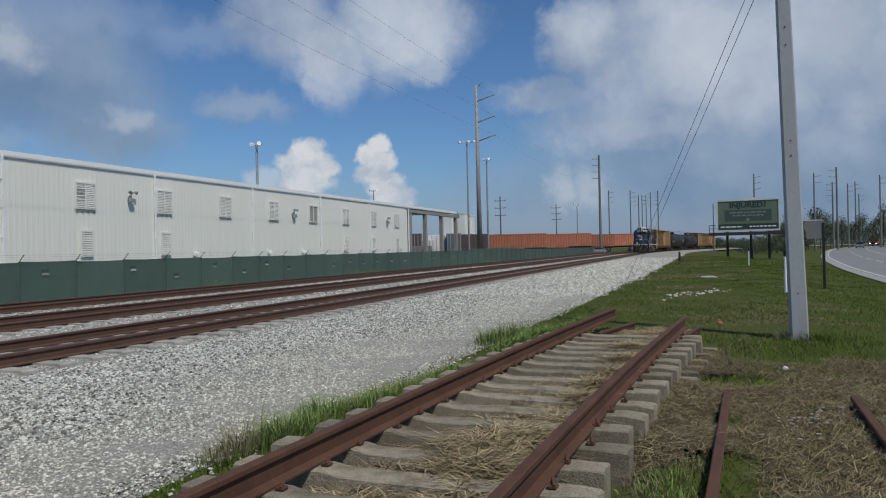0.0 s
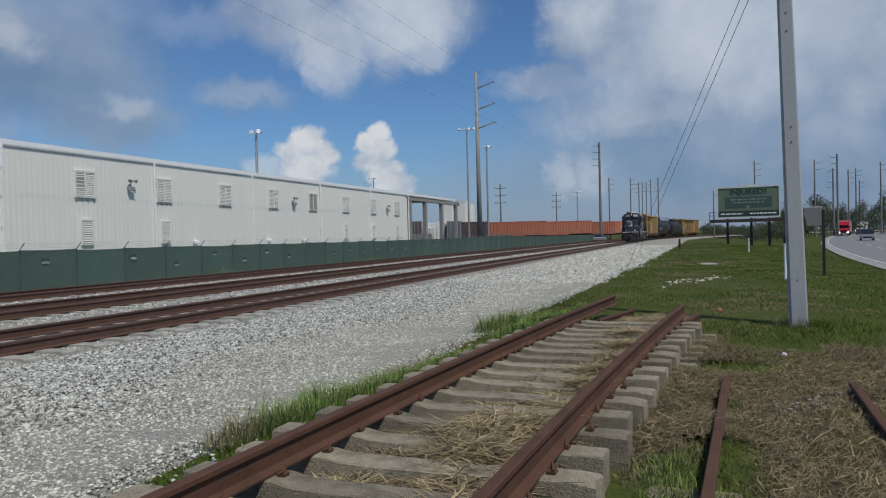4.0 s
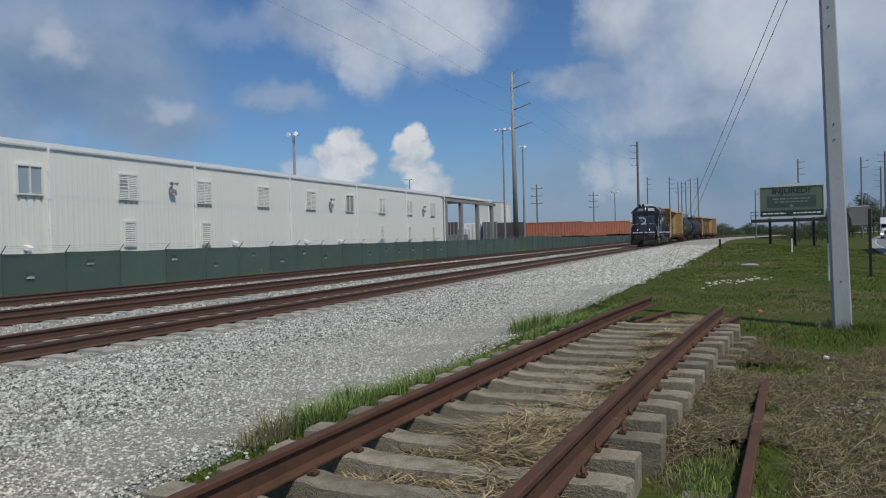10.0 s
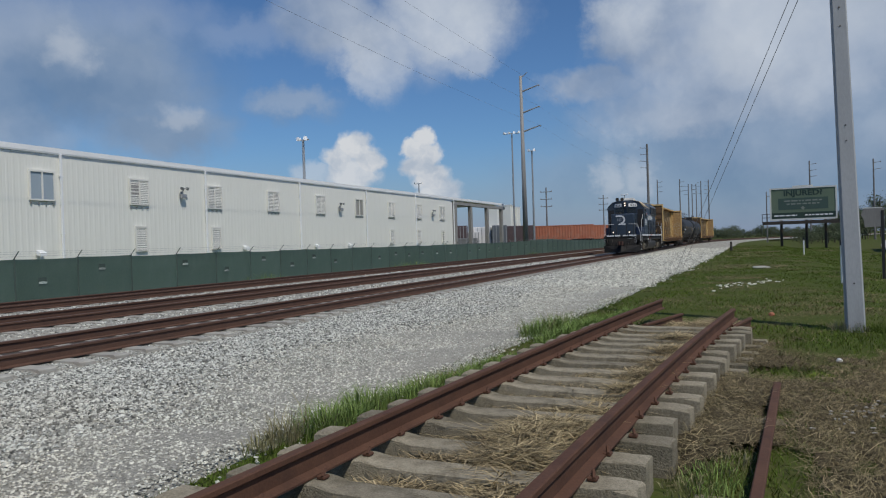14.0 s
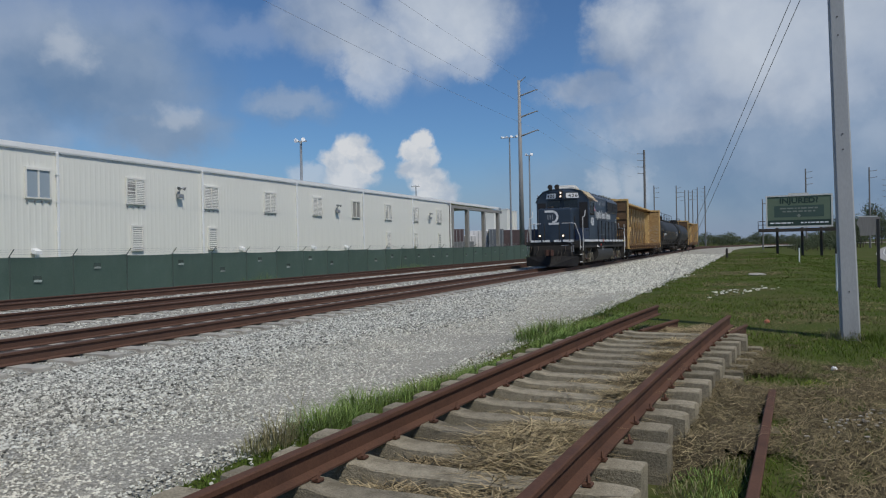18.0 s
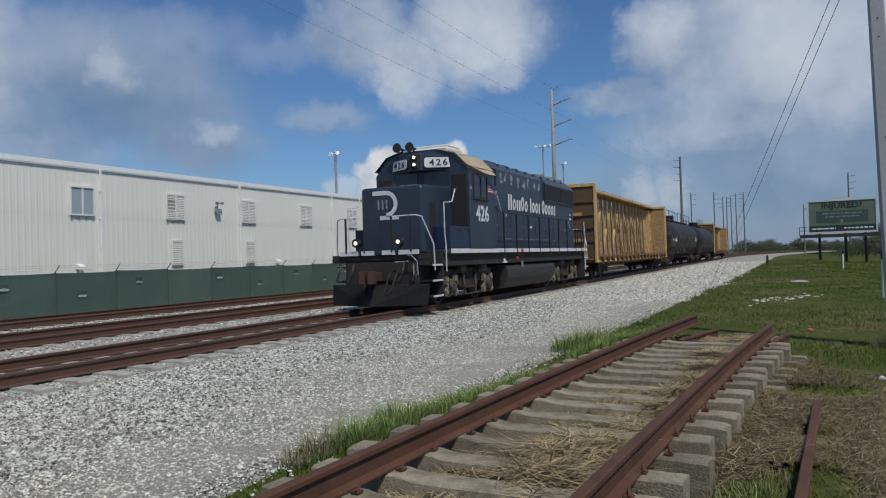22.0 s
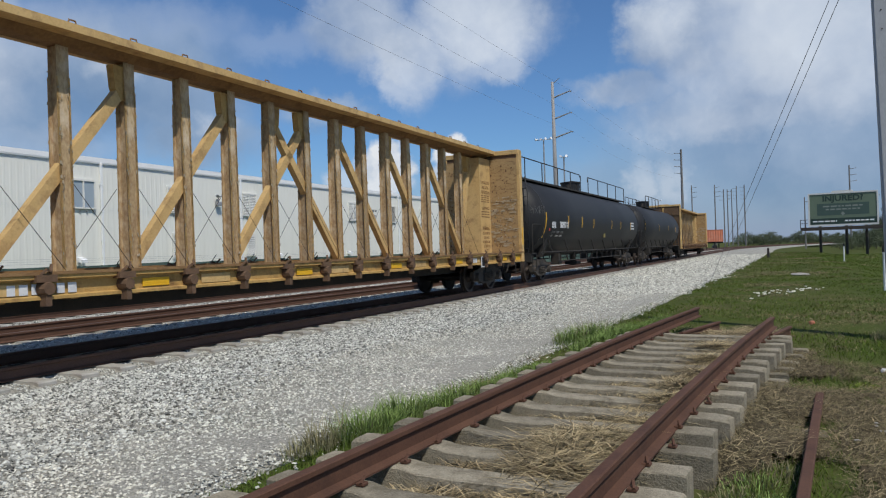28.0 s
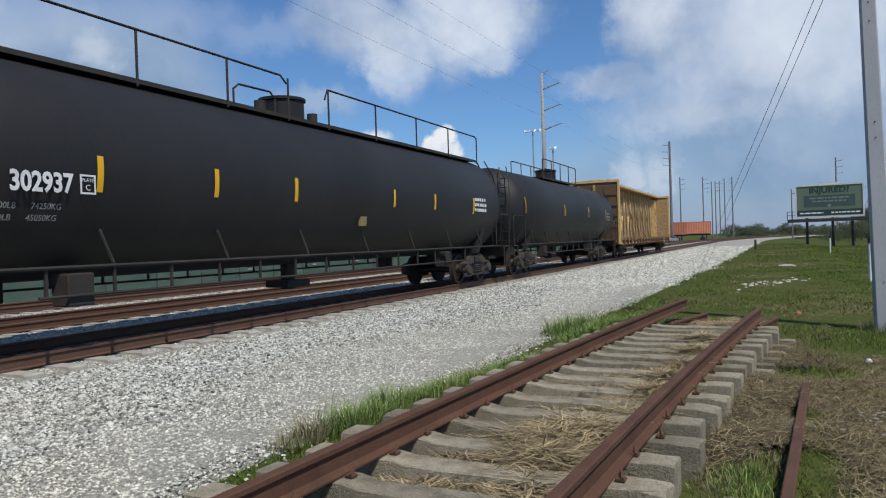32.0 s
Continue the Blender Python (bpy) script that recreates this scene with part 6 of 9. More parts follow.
    part("exhaust_outlet", bm, M["under"], hood)
    for k in range(9):
        for x in (-0.72, 0.72):
            bm = B()
            box(bm, x - 0.025, x + 0.025, -1.2 + k, -1.0 + k, 4.46, 4.58)
            part("lifting_lug", bm, M["navy"], hood)
    # handrails
    for s in (-1, 1):
        ys = [-2.9, -1.67, -0.4, 0.88, 2.12, 3.4, 4.66]
        for y in ys + [6.0, 7.0]:
            bm = B()
            z1 = 2.74 if y < 5 else 2.42
            box(bm, min(s * 1.515, s * 1.56), max(s * 1.515, s * 1.56), y - 0.02, y + 0.02, 1.3, z1)
            part("stanchion", bm, M["black"], lo)
        bm = B()
        tube(bm, [(s * 1.53, -3.4, 3.25), (s * 1.53, -3.1, 2.76), (s * 1.53, -2.9, 2.74), (s * 1.53, 4.9, 2.74), (s * 1.53, 5.2, 2.42), (s * 1.53, 7.3, 2.42), (s * 1.53, 7.75, 2.2)], 0.018)
        part("handrail", bm, M["black"], lo)
        for p, q in (((-3.4, 3.25), (-3.1, 2.76)), ((4.9, 2.74), (5.2, 2.42))):
            bm = B()
            rod(bm, (s * 1.53, p[0], p[1]), (s * 1.53, q[0], q[1]), 0.0195)
            part("rail_sleeve", bm, M["rail_white"], lo, "white painted handrail slope")
        for end in (-1, 1):
            bm = B()
            if end < 0:
                tube(bm, [(s * 1.53, -6.7, 3.24), (s * 1.53, -6.92, 2.88), (s * 1.53, -7.12, 2.84), (s * 1.53, -7.46, 2.82), (s * 1.53, -7.46, 2.0), (s * 1.53, -7.4, 1.7), (s * 1.53, -7.4, 0.95)], 0.02)
            else:
                tube(bm, [(s * 1.53, 7.55, 2.75), (s * 1.53, 7.7, 1.9), (s * 1.53, 7.6, 1.6), (s * 1.53, 7.6, 0.6)], 0.024)
            part("step_handrail", bm, M["rail_white"], lo, "white step handrail")
            bm = B()
            tube(bm, [(s * 0.6, end * 8.42, 2.46), (s * 1.15, end * 8.42, 2.46), (s * 1.3, end * 8.36, 2.42), (s * 1.5, end * 8.1, 1.7), (s * 1.5, end * 8.05, 1.0)], 0.02)
            part("end_handrail", bm, M["rail_white"], lo, "white end handrail")
            for x in (0.42, 1.0):
                bm = B()
                box(bm, s * x - 0.022, s * x + 0.022, end * 8.42 - 0.02, end * 8.42 + 0.02, 1.5, 2.46)
                part("end_stanchion", bm, M["under"], lo)
            # steps
            for z in (0.33, 0.74, 1.15):
                bm = B()
                ya, yb = sorted((end * 8.2, end * 7.6))
                box(bm, min(s * 1.1, s * 1.5), max(s * 1.1, s * 1.5), ya, yb, z - 0.03, z)
                st = part("step", bm, M["under"], lo)
                bm = B()
                box(bm, min(s * 1.5, s * 1.512), max(s * 1.5, s * 1.512), ya, yb, z - 0.035, z + 0.012)
                part("step_edge", bm, M["rail_white"], st, "white step edge")
            bm = B()
            ya, yb = sorted((end * 7.6, end * 7.52))
            box(bm, min(s * 1.0, s * 1.5), max(s * 1.0, s * 1.5), ya, yb, 0.25, 1.5)
            box(bm, min(s * 1.05, s * 1.1), max(s * 1.05, s * 1.1), min(end * 8.3, end * 7.6), max(end * 8.3, end * 7.6), 0.25, 1.5)
            part("step_well", bm, M["under"], lo)
    # end plates, plow, lights
    for end in (-1, 1):
        bm = B()
        ya, yb = sorted((end * 8.30, end * 8.36))
        box(bm, -1.08, 1.08, ya, yb, 0.55, 1.3, 0.01)
        box(bm, -1.5, 1.5, ya, yb, 1.25, 1.46, 0.01)
        box(bm, -1.5, 1.5, ya - 0.01, yb + 0.01, 1.3, 1.36)
        part("end_plate", bm, M["under"], lo)
        coupler(lo, end * 8.4, end)
        for s in (-1, 1):
            for x0, x1 in ((0.12, 0.52), (0.62, 1.2)):
                bm = B()
                box(bm, min(s * x0, s * x1), max(s * x0, s * x1), min(end * 8.36, end * 8.43), max(end * 8.36, end * 8.43), 1.44, 1.56)
                part("end_stripe", bm, M["white_paint"], lo, "white end stripe")
        for x in (-1.2, -0.8, 0.75, 1.15):
            bm = B()
            tube(bm, [(x, end * 8.38, 1.2), (x + 0.05, end * 8.55, 1.0), (x - 0.08, end * 8.52, 0.75)], 0.025)
            part("hose", bm, M["truck"], lo)
        bm = B()
        tube(bm, [(0.55, end * 8.5, 1.24), (0.95, end * 8.5, 1.26)], 0.016)
        part("uncoupling_rod", bm, M["worn_white"], lo)
        bm = B()
        tube(bm, [(0.9, end * 8.42, 1.4), (1.05, end * 8.55, 1.42), (1.2, end * 8.5, 1.25), (1.22, end * 8.5, 0.9), (1.1, end * 8.5, 0.88), (1.1, end * 8.5, 1.2)], 0.016)
        part("end_grab_iron", bm, M["worn_white"], lo, "pale bent end grab iron")
    bm = B()
    for s in (-1, 1):
        pts = [(0, -8.95, 0.10), (s * 1.45, -8.45, 0.10), (s * 1.5, -8.36, 0.66), (0, -8.6, 0.66)]
        vs = [bm.verts.new(p) for p in pts]
        bm.faces.new(vs)
    bmesh.ops.solidify(bm, geom=bm.faces[:], thickness=0.04)
    part("plow", bm, M["plow"], lo, "scuffed black plow plate")
    for x in (-0.65, 0.65):
        bm = B()
        rod(bm, (x, -8.5, 1.78), (x, -8.28, 1.78), 0.12, 0.09, 16)
        box(bm, x - 0.05, x + 0.05, -8.4, -8.3, 1.5, 1.7)
        dl = part("ditch_light", bm, M["under"], lo)
        bm = B()
        rod(bm, (x, -8.508, 1.78), (x, -8.495, 1.78), 0.052, n=16)
        part("lens", bm, M["head_lamp"], dl, "lit ditch light lens")
    # fuel tank, reservoirs
    bm = B()
    prism(bm, [(-1.3, 1.02), (1.3, 1.02), (1.38, 0.97), (1.43, 0.86), (1.44, 0.72), (1.41, 0.56), (1.33, 0.41), (1.2, 0.29), (1.05, 0.22), (0.9, 0.2), (-0.9, 0.2), (-1.05, 0.22), (-1.2, 0.29), (-1.33, 0.41), (-1.41, 0.56), (-1.44, 0.72), (-1.43, 0.86), (-1.38, 0.97)], "y", -2.4, 3.05)
    part("fuel_tank", bm, M["fuel"], lo, "grimy black fuel tank")
    for s in (-1, 1):
        bm = B()
        lathe(bm, [(0.08, -0.2), (0.19, -0.1), (0.19, 2.8), (0.08, 2.9)], (s * 1.22, 0.2, 1.25), "y", 18)
        part("air_reservoir", bm, M["fuel"], lo, smooth=True)
        bm = B()
        rod(bm, (s * 1.42, -1.45, 1.24), (s * 1.48, -1.45, 1.24), 0.055, n=12)
        part("fuel_filler", bm, M["red_tag"], lo, "red fuel filler cap")
        bm = B()
        box(bm, s * 1.45 - 0.02, s * 1.45 + 0.02, -0.98, -0.88, 0.92, 1.12)
        part("fuel_gauge", bm, M["stencil"], lo, "dull fuel gauge frame")
        bm = B()
        box(bm, min(s * 1.546, s * 1.575), max(s * 1.546, s * 1.575), -1.27, -1.11, 1.42, 1.58, 0.01)
        sw = part("fuel_cut_off", bm, M["red_tag"], lo, "red fuel cut off box")
        bm = B()
        rod(bm, (s * 1.575, -1.19, 1.5), (s * 1.585, -1.19, 1.5), 0.035, n=10)
        part("button", bm, M["black"], sw)
        bm = B()
        lathe(bm, [(0.03, 0.14), (0.05, 0.1), (0.13, 0.0)], (s * 1.45, -2.75, 1.1), "z", 12)
        part("step_lamp", bm, M["galv"], lo)
    loco_truck(lo, -5.15)
    loco_truck(lo, 5.2)
    return lo


M["truck_dusty"] = material("dusty_freight_truck", (0.060, 0.050, 0.041), 0.85, 0, (0.032, 0.028, 0.024), 3, 40, 0.5, 0.3, 0.008, (0.16, 0.13, 0.10), 3.0, 0.6)


def freight_truck(car, yc):
    tr = thing_part("truck", car, (0, yc, 0))
    for s in (-1, 1):
        bm = B()
        x0, x1 = sorted((s * 0.93, s * 1.07))
        prism(bm, [(-1.15, 0.42), (-1.15, 0.64), (-0.72, 0.72), (-0.5, 0.86), (0.5, 0.86), (0.72, 0.72), (1.15, 0.64), (1.15, 0.42), (0.75, 0.46), (0.48, 0.24), (-0.48, 0.24), (-0.75, 0.46)], "x", x0, x1)
        part("side_frame", bm, M["truck_dusty"], tr)
        bm = B()
        box(bm, min(s * 1.07, s * 1.075), max(s * 1.07, s * 1.075), -0.38, 0.38, 0.3, 0.66)
        part("spring_opening", bm, M["shade_fill"], tr)
        for k in range(4):
            bm = B()
            tube(bm, [(s * 1.1 + 0.05 * math.cos(q * 1.26), -0.27 + 0.18 * k + 0.06 * math.sin(q * 1.26), 0.31 + 0.013 * q) for q in range(22)], 0.016, 4)
            part("coil_spring", bm, M["truck_dusty"], tr)
        for a in (-0.89, 0.89):
            bm = B()
            rod(bm, (s * 0.95, a, 0.46), (s * 1.17, a, 0.46), 0.15, 0.13, 12)
            part("bearing_cap", bm, M["truck_dusty"], tr)
    bm = B()
    box(bm, -1.1, 1.1, -0.22, 0.22, 0.55, 0.84, 0.02)
    part("bolster", bm, M["under"], tr)
    for a in (-0.89, 0.89):
        wheelset(car, yc + a, 0.46)


M["post_worn"] = material("worn_tan_post", (0.53, 0.40, 0.225), 0.85, 0, (0.27, 0.165, 0.085), 3.4, 26, 0.5, 0.25, 0.008, (0.66, 0.57, 0.43), 5.0, 0.75, stretch=(1, 1, 0.5), random_value=0.12, spec=0.2)
M["winch_rust"] = material("dark_rusty_winch", (0.10, 0.06, 0.038), 0.85, 0, (0.17, 0.10, 0.055), 6, 40, 0.5, 0.3, 0.008, (0.05, 0.035, 0.025), 5, 0.5)
M["peel_dark"] = material("dark_bare_fleck", (0.09, 0.05, 0.03), 0.9, 0, (0.15, 0.08, 0.045), 6, 40)
M["peel_white"] = material("pale_peeling_flake", (0.46, 0.39, 0.28), 0.8, 0, (0.34, 0.27, 0.17), 5, 40)


def make_centerbeam():
    c = thing("centerbeam_car", "empty weathered yellow centerbeam lumber car with tall end bulkheads", "railway car", "yellow lumber cars")
    H = 11.52
    bm = B()
    box(bm, -0.45, 0.45, -H - 0.4, H + 0.4, 0.62, 1.0)
    part("centre_sill", bm, M["under"], c)
    bm = B()
    box(bm, -1.36, 1.36, -H, H, 1.0, 1.07)
    for k in range(24):
        box(bm, -1.36, 1.36, -H + 0.2 + k * 1.0, -H + 0.32 + k * 1.0, 0.84, 1.0)
    part("deck", bm, M["liner"], c, "rusty brown deck")
    for s in (-1, 1):
        bm = B()
        prism(bm, [(s * 1.34, 0.86), (s * 1.42, 0.86), (s * 1.42, 0.9), (s * 1.37, 0.92), (s * 1.37, 1.1), (s * 1.45, 1.12), (s * 1.45, 1.17), (s * 1.34, 1.17)], "y", -H, H)
        part("side_sill", bm, M["yellow_worn"], c)
        bm = B()
        box(bm, min(s * 1.36, s * 1.47), max(s * 1.36, s * 1.47), -H, H, 1.17, 1.21)
        part("sill_cap", bm, M["liner"], c)
        for k in range(18):
            y = -10.4 + 1.22 * k
            bm = B()
            rod(bm, (s * 1.38, y, 1.0), (s * 1.54, y, 1.0), 0.1, 0.08, 10)
            box(bm, min(s * 1.36, s * 1.5), max(s * 1.36, s * 1.5), y - 0.14, y + 0.14, 1.08, 1.17)
            tube(bm, [(s * 1.45, y - 0.1, 1.14), (s * 1.52, y - 0.02, 1.24), (s * 1.46, y + 0.08, 1.2), (s * 1.4, y + 0.13, 1.3)], 0.02, 5)
            box(bm, min(s * 1.4, s * 1.52), max(s * 1.4, s * 1.52), y - 0.04, y + 0.04, 0.78, 0.92)
            part("winch", bm, M["winch_rust"], c)
            if k % 3 == 1:
                bm = B()
                box(bm, min(s * 1.385, s * 1.392), max(s * 1.385, s * 1.392), y + 0.35, y + 0.85, 0.94, 1.06)
                part("reflector", bm, M["reflect"], c, "yellow reflective strip")
            elif k % 3 == 2:
                bm = B()
                box(bm, min(s * 1.385, s * 1.392), max(s * 1.385, s * 1.392), y + 0.3, y + 0.95, 0.93, 1.07)
                part("sill_patch", bm, M["reflect" if k == 17 else "yellow_pale"], c)
        for y, w, col in ((-7.2, 0.9, "white_paint"), (6.75, 0.6, "white_paint")):
            xx = y
            rng = random.Random(5)
            while xx < y + w:
                ln = rng.uniform(0.06, 0.13)
                bm = B()
                box(bm, min(s * 1.393, s * 1.398), max(s * 1.393, s * 1.398), xx, xx + ln, 0.93, 1.06)
                part("text_bar", bm, M[col], c)
                xx += ln + 0.05
        bm = B()
        box(bm, min(s * 1.42, s * 1.44), max(s * 1.42, s * 1.44), 7.63, 8.03, 0.78, 1.12)
        pl = part("notice_plate", bm, M["white_paint"], c, "white framed notice plate")
        bm = B()
        box(bm, min(s * 1.44, s * 1.445), max(s * 1.44, s * 1.445), 7.67, 7.99, 0.82, 1.08)
        part("plate_face", bm, M["black"], pl)
    # end bulkheads
    for e in (-1, 1):
        ya, yb = sorted((e * H, e * (H - 0.16)))
        bm = B()
        box(bm, -1.4, 1.4, ya, yb, 1.07, 4.68)
        bk = part("bulkhead", bm, M["bulkhead_out"], c, "tall steel end bulkhead")
        bm = B()
        yi = e * (H - 0.16)
        box(bm, -1.34, 1.34, min(yi, yi - e * 0.03), max(yi, yi - e * 0.03), 1.2, 4.5)
        part("inner_board", bm, M["peeled"], bk, "tan inner board with peeled paint")
        rng = random.Random(8)
        for s in (-1, 1):
            for mat in ("peel_dark", "peel_white"):
                bm = B()
                for k in range(110 if mat == "peel_dark" else 150):
                    zz, xx, w = (1.35 + rng.random() ** 1.3 * 2.9 if mat == "peel_dark" else 1.4 + rng.random() * 1.75), s * rng.uniform(0.36, 1.28), rng.uniform(0.03, 0.3) * (1 if mat == "peel_white" and rng.random() < 0.5 else 0.3 if mat == "peel_white" else 0.16)
                    hh, d = rng.uniform(0.012, 0.05), 0.031 + 0.004 * (k % 5) + (0.002 if mat == "peel_white" else 0)
                    q = [(xx - w / 2, zz), (xx - w * 0.2, zz - hh * rng.random()), (xx + w / 2, zz + hh * rng.uniform(-0.3, 0.5)), (xx + w * 0.4, zz + hh), (xx - w * 0.35, zz + hh * rng.uniform(0.6, 1.3))]
                    prism(bm, [(a, b) for a, b in q], "y", yi - e * d, yi - e * (d + 0.002))
                part("peeled_patch", bm, M[mat], bk, "flakes of peeled paint")["kind"] = "stuff"
            bm = B()
            box(bm, min(s * 1.34, s * 1.46), max(s * 1.34, s * 1.46), min(e * (H + 0.05), e * (H - 0.19)), max(e * (H + 0.05), e * (H - 0.19)), 0.86, 4.77, 0.012)
            part("corner_post", bm, M["yellow_pale"], bk, "pale yellow corner post")
            bm = B()
            box(bm, min(s * 1.46, s * 1.468), max(s * 1.46, s * 1.468), min(e * (H - 0.02), e * (H - 0.12)), max(e * (H - 0.02), e * (H - 0.12)), 1.45, 2.05)
            part("reflector", bm, M["reflect"], bk, "yellow reflective strip")
        bm = B()
        box(bm, -1.42, 1.42, min(e * (H + 0.06), e * (H - 0.2)), max(e * (H + 0.06), e * (H - 0.2)), 4.63, 4.79, 0.01)
        part("top_rail", bm, M["yellow_pale"], bk)
        yo = e * H
        for x in (-0.05,):
            bm = B()
            box(bm, x - 0.07, x + 0.07, min(yo, yo + e * 0.1), max(yo, yo + e * 0.1), 1.1, 4.5, 0.01)
            part("vertical_rib", bm, M["yellow_worn"], bk, "yellow vertical rib")
        for z in (1.9, 2.55, 3.2, 3.85):
            bm = B()
            box(bm, -1.33, 1.33, min(yo, yo + e * 0.06), max(yo, yo + e * 0.06), z, z + 0.16)
            part("horizontal_rib", bm, M["bulkhead_out"], bk)
        for z, xa, xb in ((3.2, 0.04, 0.75), (3.2, -0.85, -0.14), (1.9, 0.04, 0.75), (1.9, -0.85, -0.14)):
            bm = B()
            box(bm, xa, xb, min(yo + e * 0.061, yo + e * 0.09), max(yo + e * 0.061, yo + e * 0.09), z, z + 0.16)
            part("rib_plate", bm, M["yellow_worn"], bk)
        bm = B()
        for x0 in (-1.3, -0.95):
            rod(bm, (x0, yo + e * 0.16, 1.2), (x0, yo + e * 0.16, 4.5), 0.02)
        for k in range(9):
            rod(bm, (-1.3, yo + e * 0.16, 1.35 + 0.36 * k), (-0.95, yo + e * 0.16, 1.35 + 0.36 * k), 0.016)
        part("ladder", bm, M["yellow_worn"], bk)
        for k in range(4):
            bm = B()
            tube(bm, [(0.8, yo, 1.4 + 0.42 * k), (0.8, yo + e * 0.12, 1.4 + 0.42 * k), (1.3, yo + e * 0.12, 1.4 + 0.42 * k), (1.3, yo, 1.4 + 0.42 * k)], 0.016)
            part("grab_iron", bm, M["under"], bk)
        bm = B()
        tube(bm, [(1.42, e * (H - 0.3), 0.85), (1.42, e * (H - 0.3), 0.5), (1.42, e * (H - 0.8), 0.5), (1.42, e * (H - 0.8), 0.85)], 0.018)
        part("sill_step", bm, M["under"], c)
        coupler(c, e * (H + 0.3), e)
    # centre truss
    bm = B()
    prism(bm, [(-0.56, 4.67), (0.56, 4.67), (0.56, 4.79), (0.3, 4.85), (-0.3, 4.85), (-0.56, 4.79)], "y", -H + 0.16, H - 0.16)
    part("top_chord", bm, M["yellow_pale"], c, "yellow top chord")
    for k in range(-9, 10):
        for sx in (-0.5, 0.5):
            bm = B()
            tube(bm, [(sx, 1.1 * k - 0.07, 4.79), (sx, 1.1 * k - 0.05, 4.85), (sx, 1.1 * k + 0.05, 4.85), (sx, 1.1 * k + 0.07, 4.79)], 0.014, 5)
            part("cable_guide", bm, M["liner"], c)
    bm = B()
    prism(bm, [(-0.14, 4.57), (0.14, 4.57), (0.32, 4.69), (-0.32, 4.69)], "y", -H + 0.16, H - 0.16)
    part("chord_web", bm, M["liner"], c)
    bm = B()
    t = 0.105
    lo, hi = 0.10, 0.08
    vs = []
    for z, d in ((1.07, lo), (4.62, hi)):
        vs.append([bm.verts.new((x, y, z)) for x, y in ((d, -t * 0.55), (d + 0.012, -t), (d + 0.012, t), (d, t * 0.55), (-d, t * 0.55), (-d - 0.012, t), (-d - 0.012, -t), (-d, -t * 0.55))])
    for i in range(8):
        bm.faces.new((vs[0][i], vs[0][(i + 1) % 8], vs[1][(i + 1) % 8], vs[1][i]))
    bm.faces.new(vs[1])
    post = link_mesh("post", bm, M["post_worn"])
    edge = B()
    for s in (-1, 1):
        for q in (-1, 1):
            v = [edge.verts.new(p) for p in ((s * 0.122, q * 0.06, 1.07), (s * 0.122, q * 0.115, 1.07), (s * 0.10, q * 0.115, 4.1), (s * 0.10, q * 0.08, 4.1))]
            edge.faces.new(v)
    bmesh.ops.solidify(edge, geom=edge.faces[:], thickness=0.02)
    rng = random.Random(31)
    flake = B()
    for s in (-1, 1):
        for q in (-1, 1):
            for k in range(26):
                z = 1.1 + 3.1 * rng.random()
                d = 0.126 - 0.018 * (z - 1.07) / 3.2
                a, w, h = q * rng.uniform(0.04, 0.115), rng.uniform(0.005, 0.018), rng.uniform(0.01, 0.06)
                prism(flake, [(a - w, z), (a + w * 0.6, z - h * 0.3), (a + w, z + h * 0.5), (a + w * 0.2, z + h), (a - w * 0.8, z + h * 0.7)], "x", s * d, s * (d + 0.006))
    flake_me = link_mesh("paint_wear", flake, M["peel_white"])
    edge_me = link_mesh("post_edge", edge, M["yellow_pale"])
    for k in range(-9, 10):
        y = 0.74 + 1.222 * k
        if abs(y) > H - 1.2:
            continue
        p = share("post", post, c, pose(0, y, 0))
        share("post_edge", edge_me, p, Matrix())
        share("paint_wear", flake_me, p, Matrix() if k % 2 else pose(0, 0, 0, 0, 0, 180))["kind"] = "stuff"
    for e in (-1, 1):
        bm = B()
        ya, yb = sorted((e * (H - 0.16), e * (H - 1.15)))
        box(bm, -0.33, 0.33, ya, yb, 1.07, 4.5)
        pn = part("end_panel", bm, M["yellow_pale"], c, "pale yellow end panel with instructions")
        if e > 0:
            for s in (-1, 1):
                for z, txt, sz in ((3.65, "LOADING AND", 0.15), (3.48, "UNLOADING", 0.15), (3.31, "INSTRUCTIONS", 0.15), (2.75, "SAFETY FIRST", 0.15), (2.05, "WARNING", 0.19), (1.88, "DO NOT MOVE", 0.13), (1.73, "CAR UNLESS", 0.13), (1.58, "TIEDOWNS ARE", 0.13), (1.43, "SECURED IN", 0.13), (1.28, "SLOTS", 0.13)):
                    m = on_side(0.333, H - 0.66, z) if s > 0 else pose(0, 0, 0, 0, 0, 180) @ on_side(0.333, -(H - 0.66), z)
                    letters(txt, sz, M["liner"], pn, m, "lettering", 0.002, 0.72)
                bm = B()
                for k in range(7):
                    for j in range(3):
                        z = (3.18 - 0.07 * k) if k < 4 else (2.62 - 0.09 * (k - 4))
                        box(bm, min(s * 0.331, s * 0.335), max(s * 0.331, s * 0.335), H - 1.05 + 0.26 * j, H - 0.85 + 0.26 * j, z, z + 0.035)
                part("text_bar", bm, M["liner"], pn)["kind"] = "stuff"
    braces = [(a - 2.44, 1.25, a, 4.25) for a in (0.74, -1.70, -4.15, -6.59, -8.43)] + [(a, 4.25, a + 2.44, 1.25) for a in (-0.48, 1.96, 4.41, 6.85)] + [(9.25, 1.25, 10.15, 4.3)]
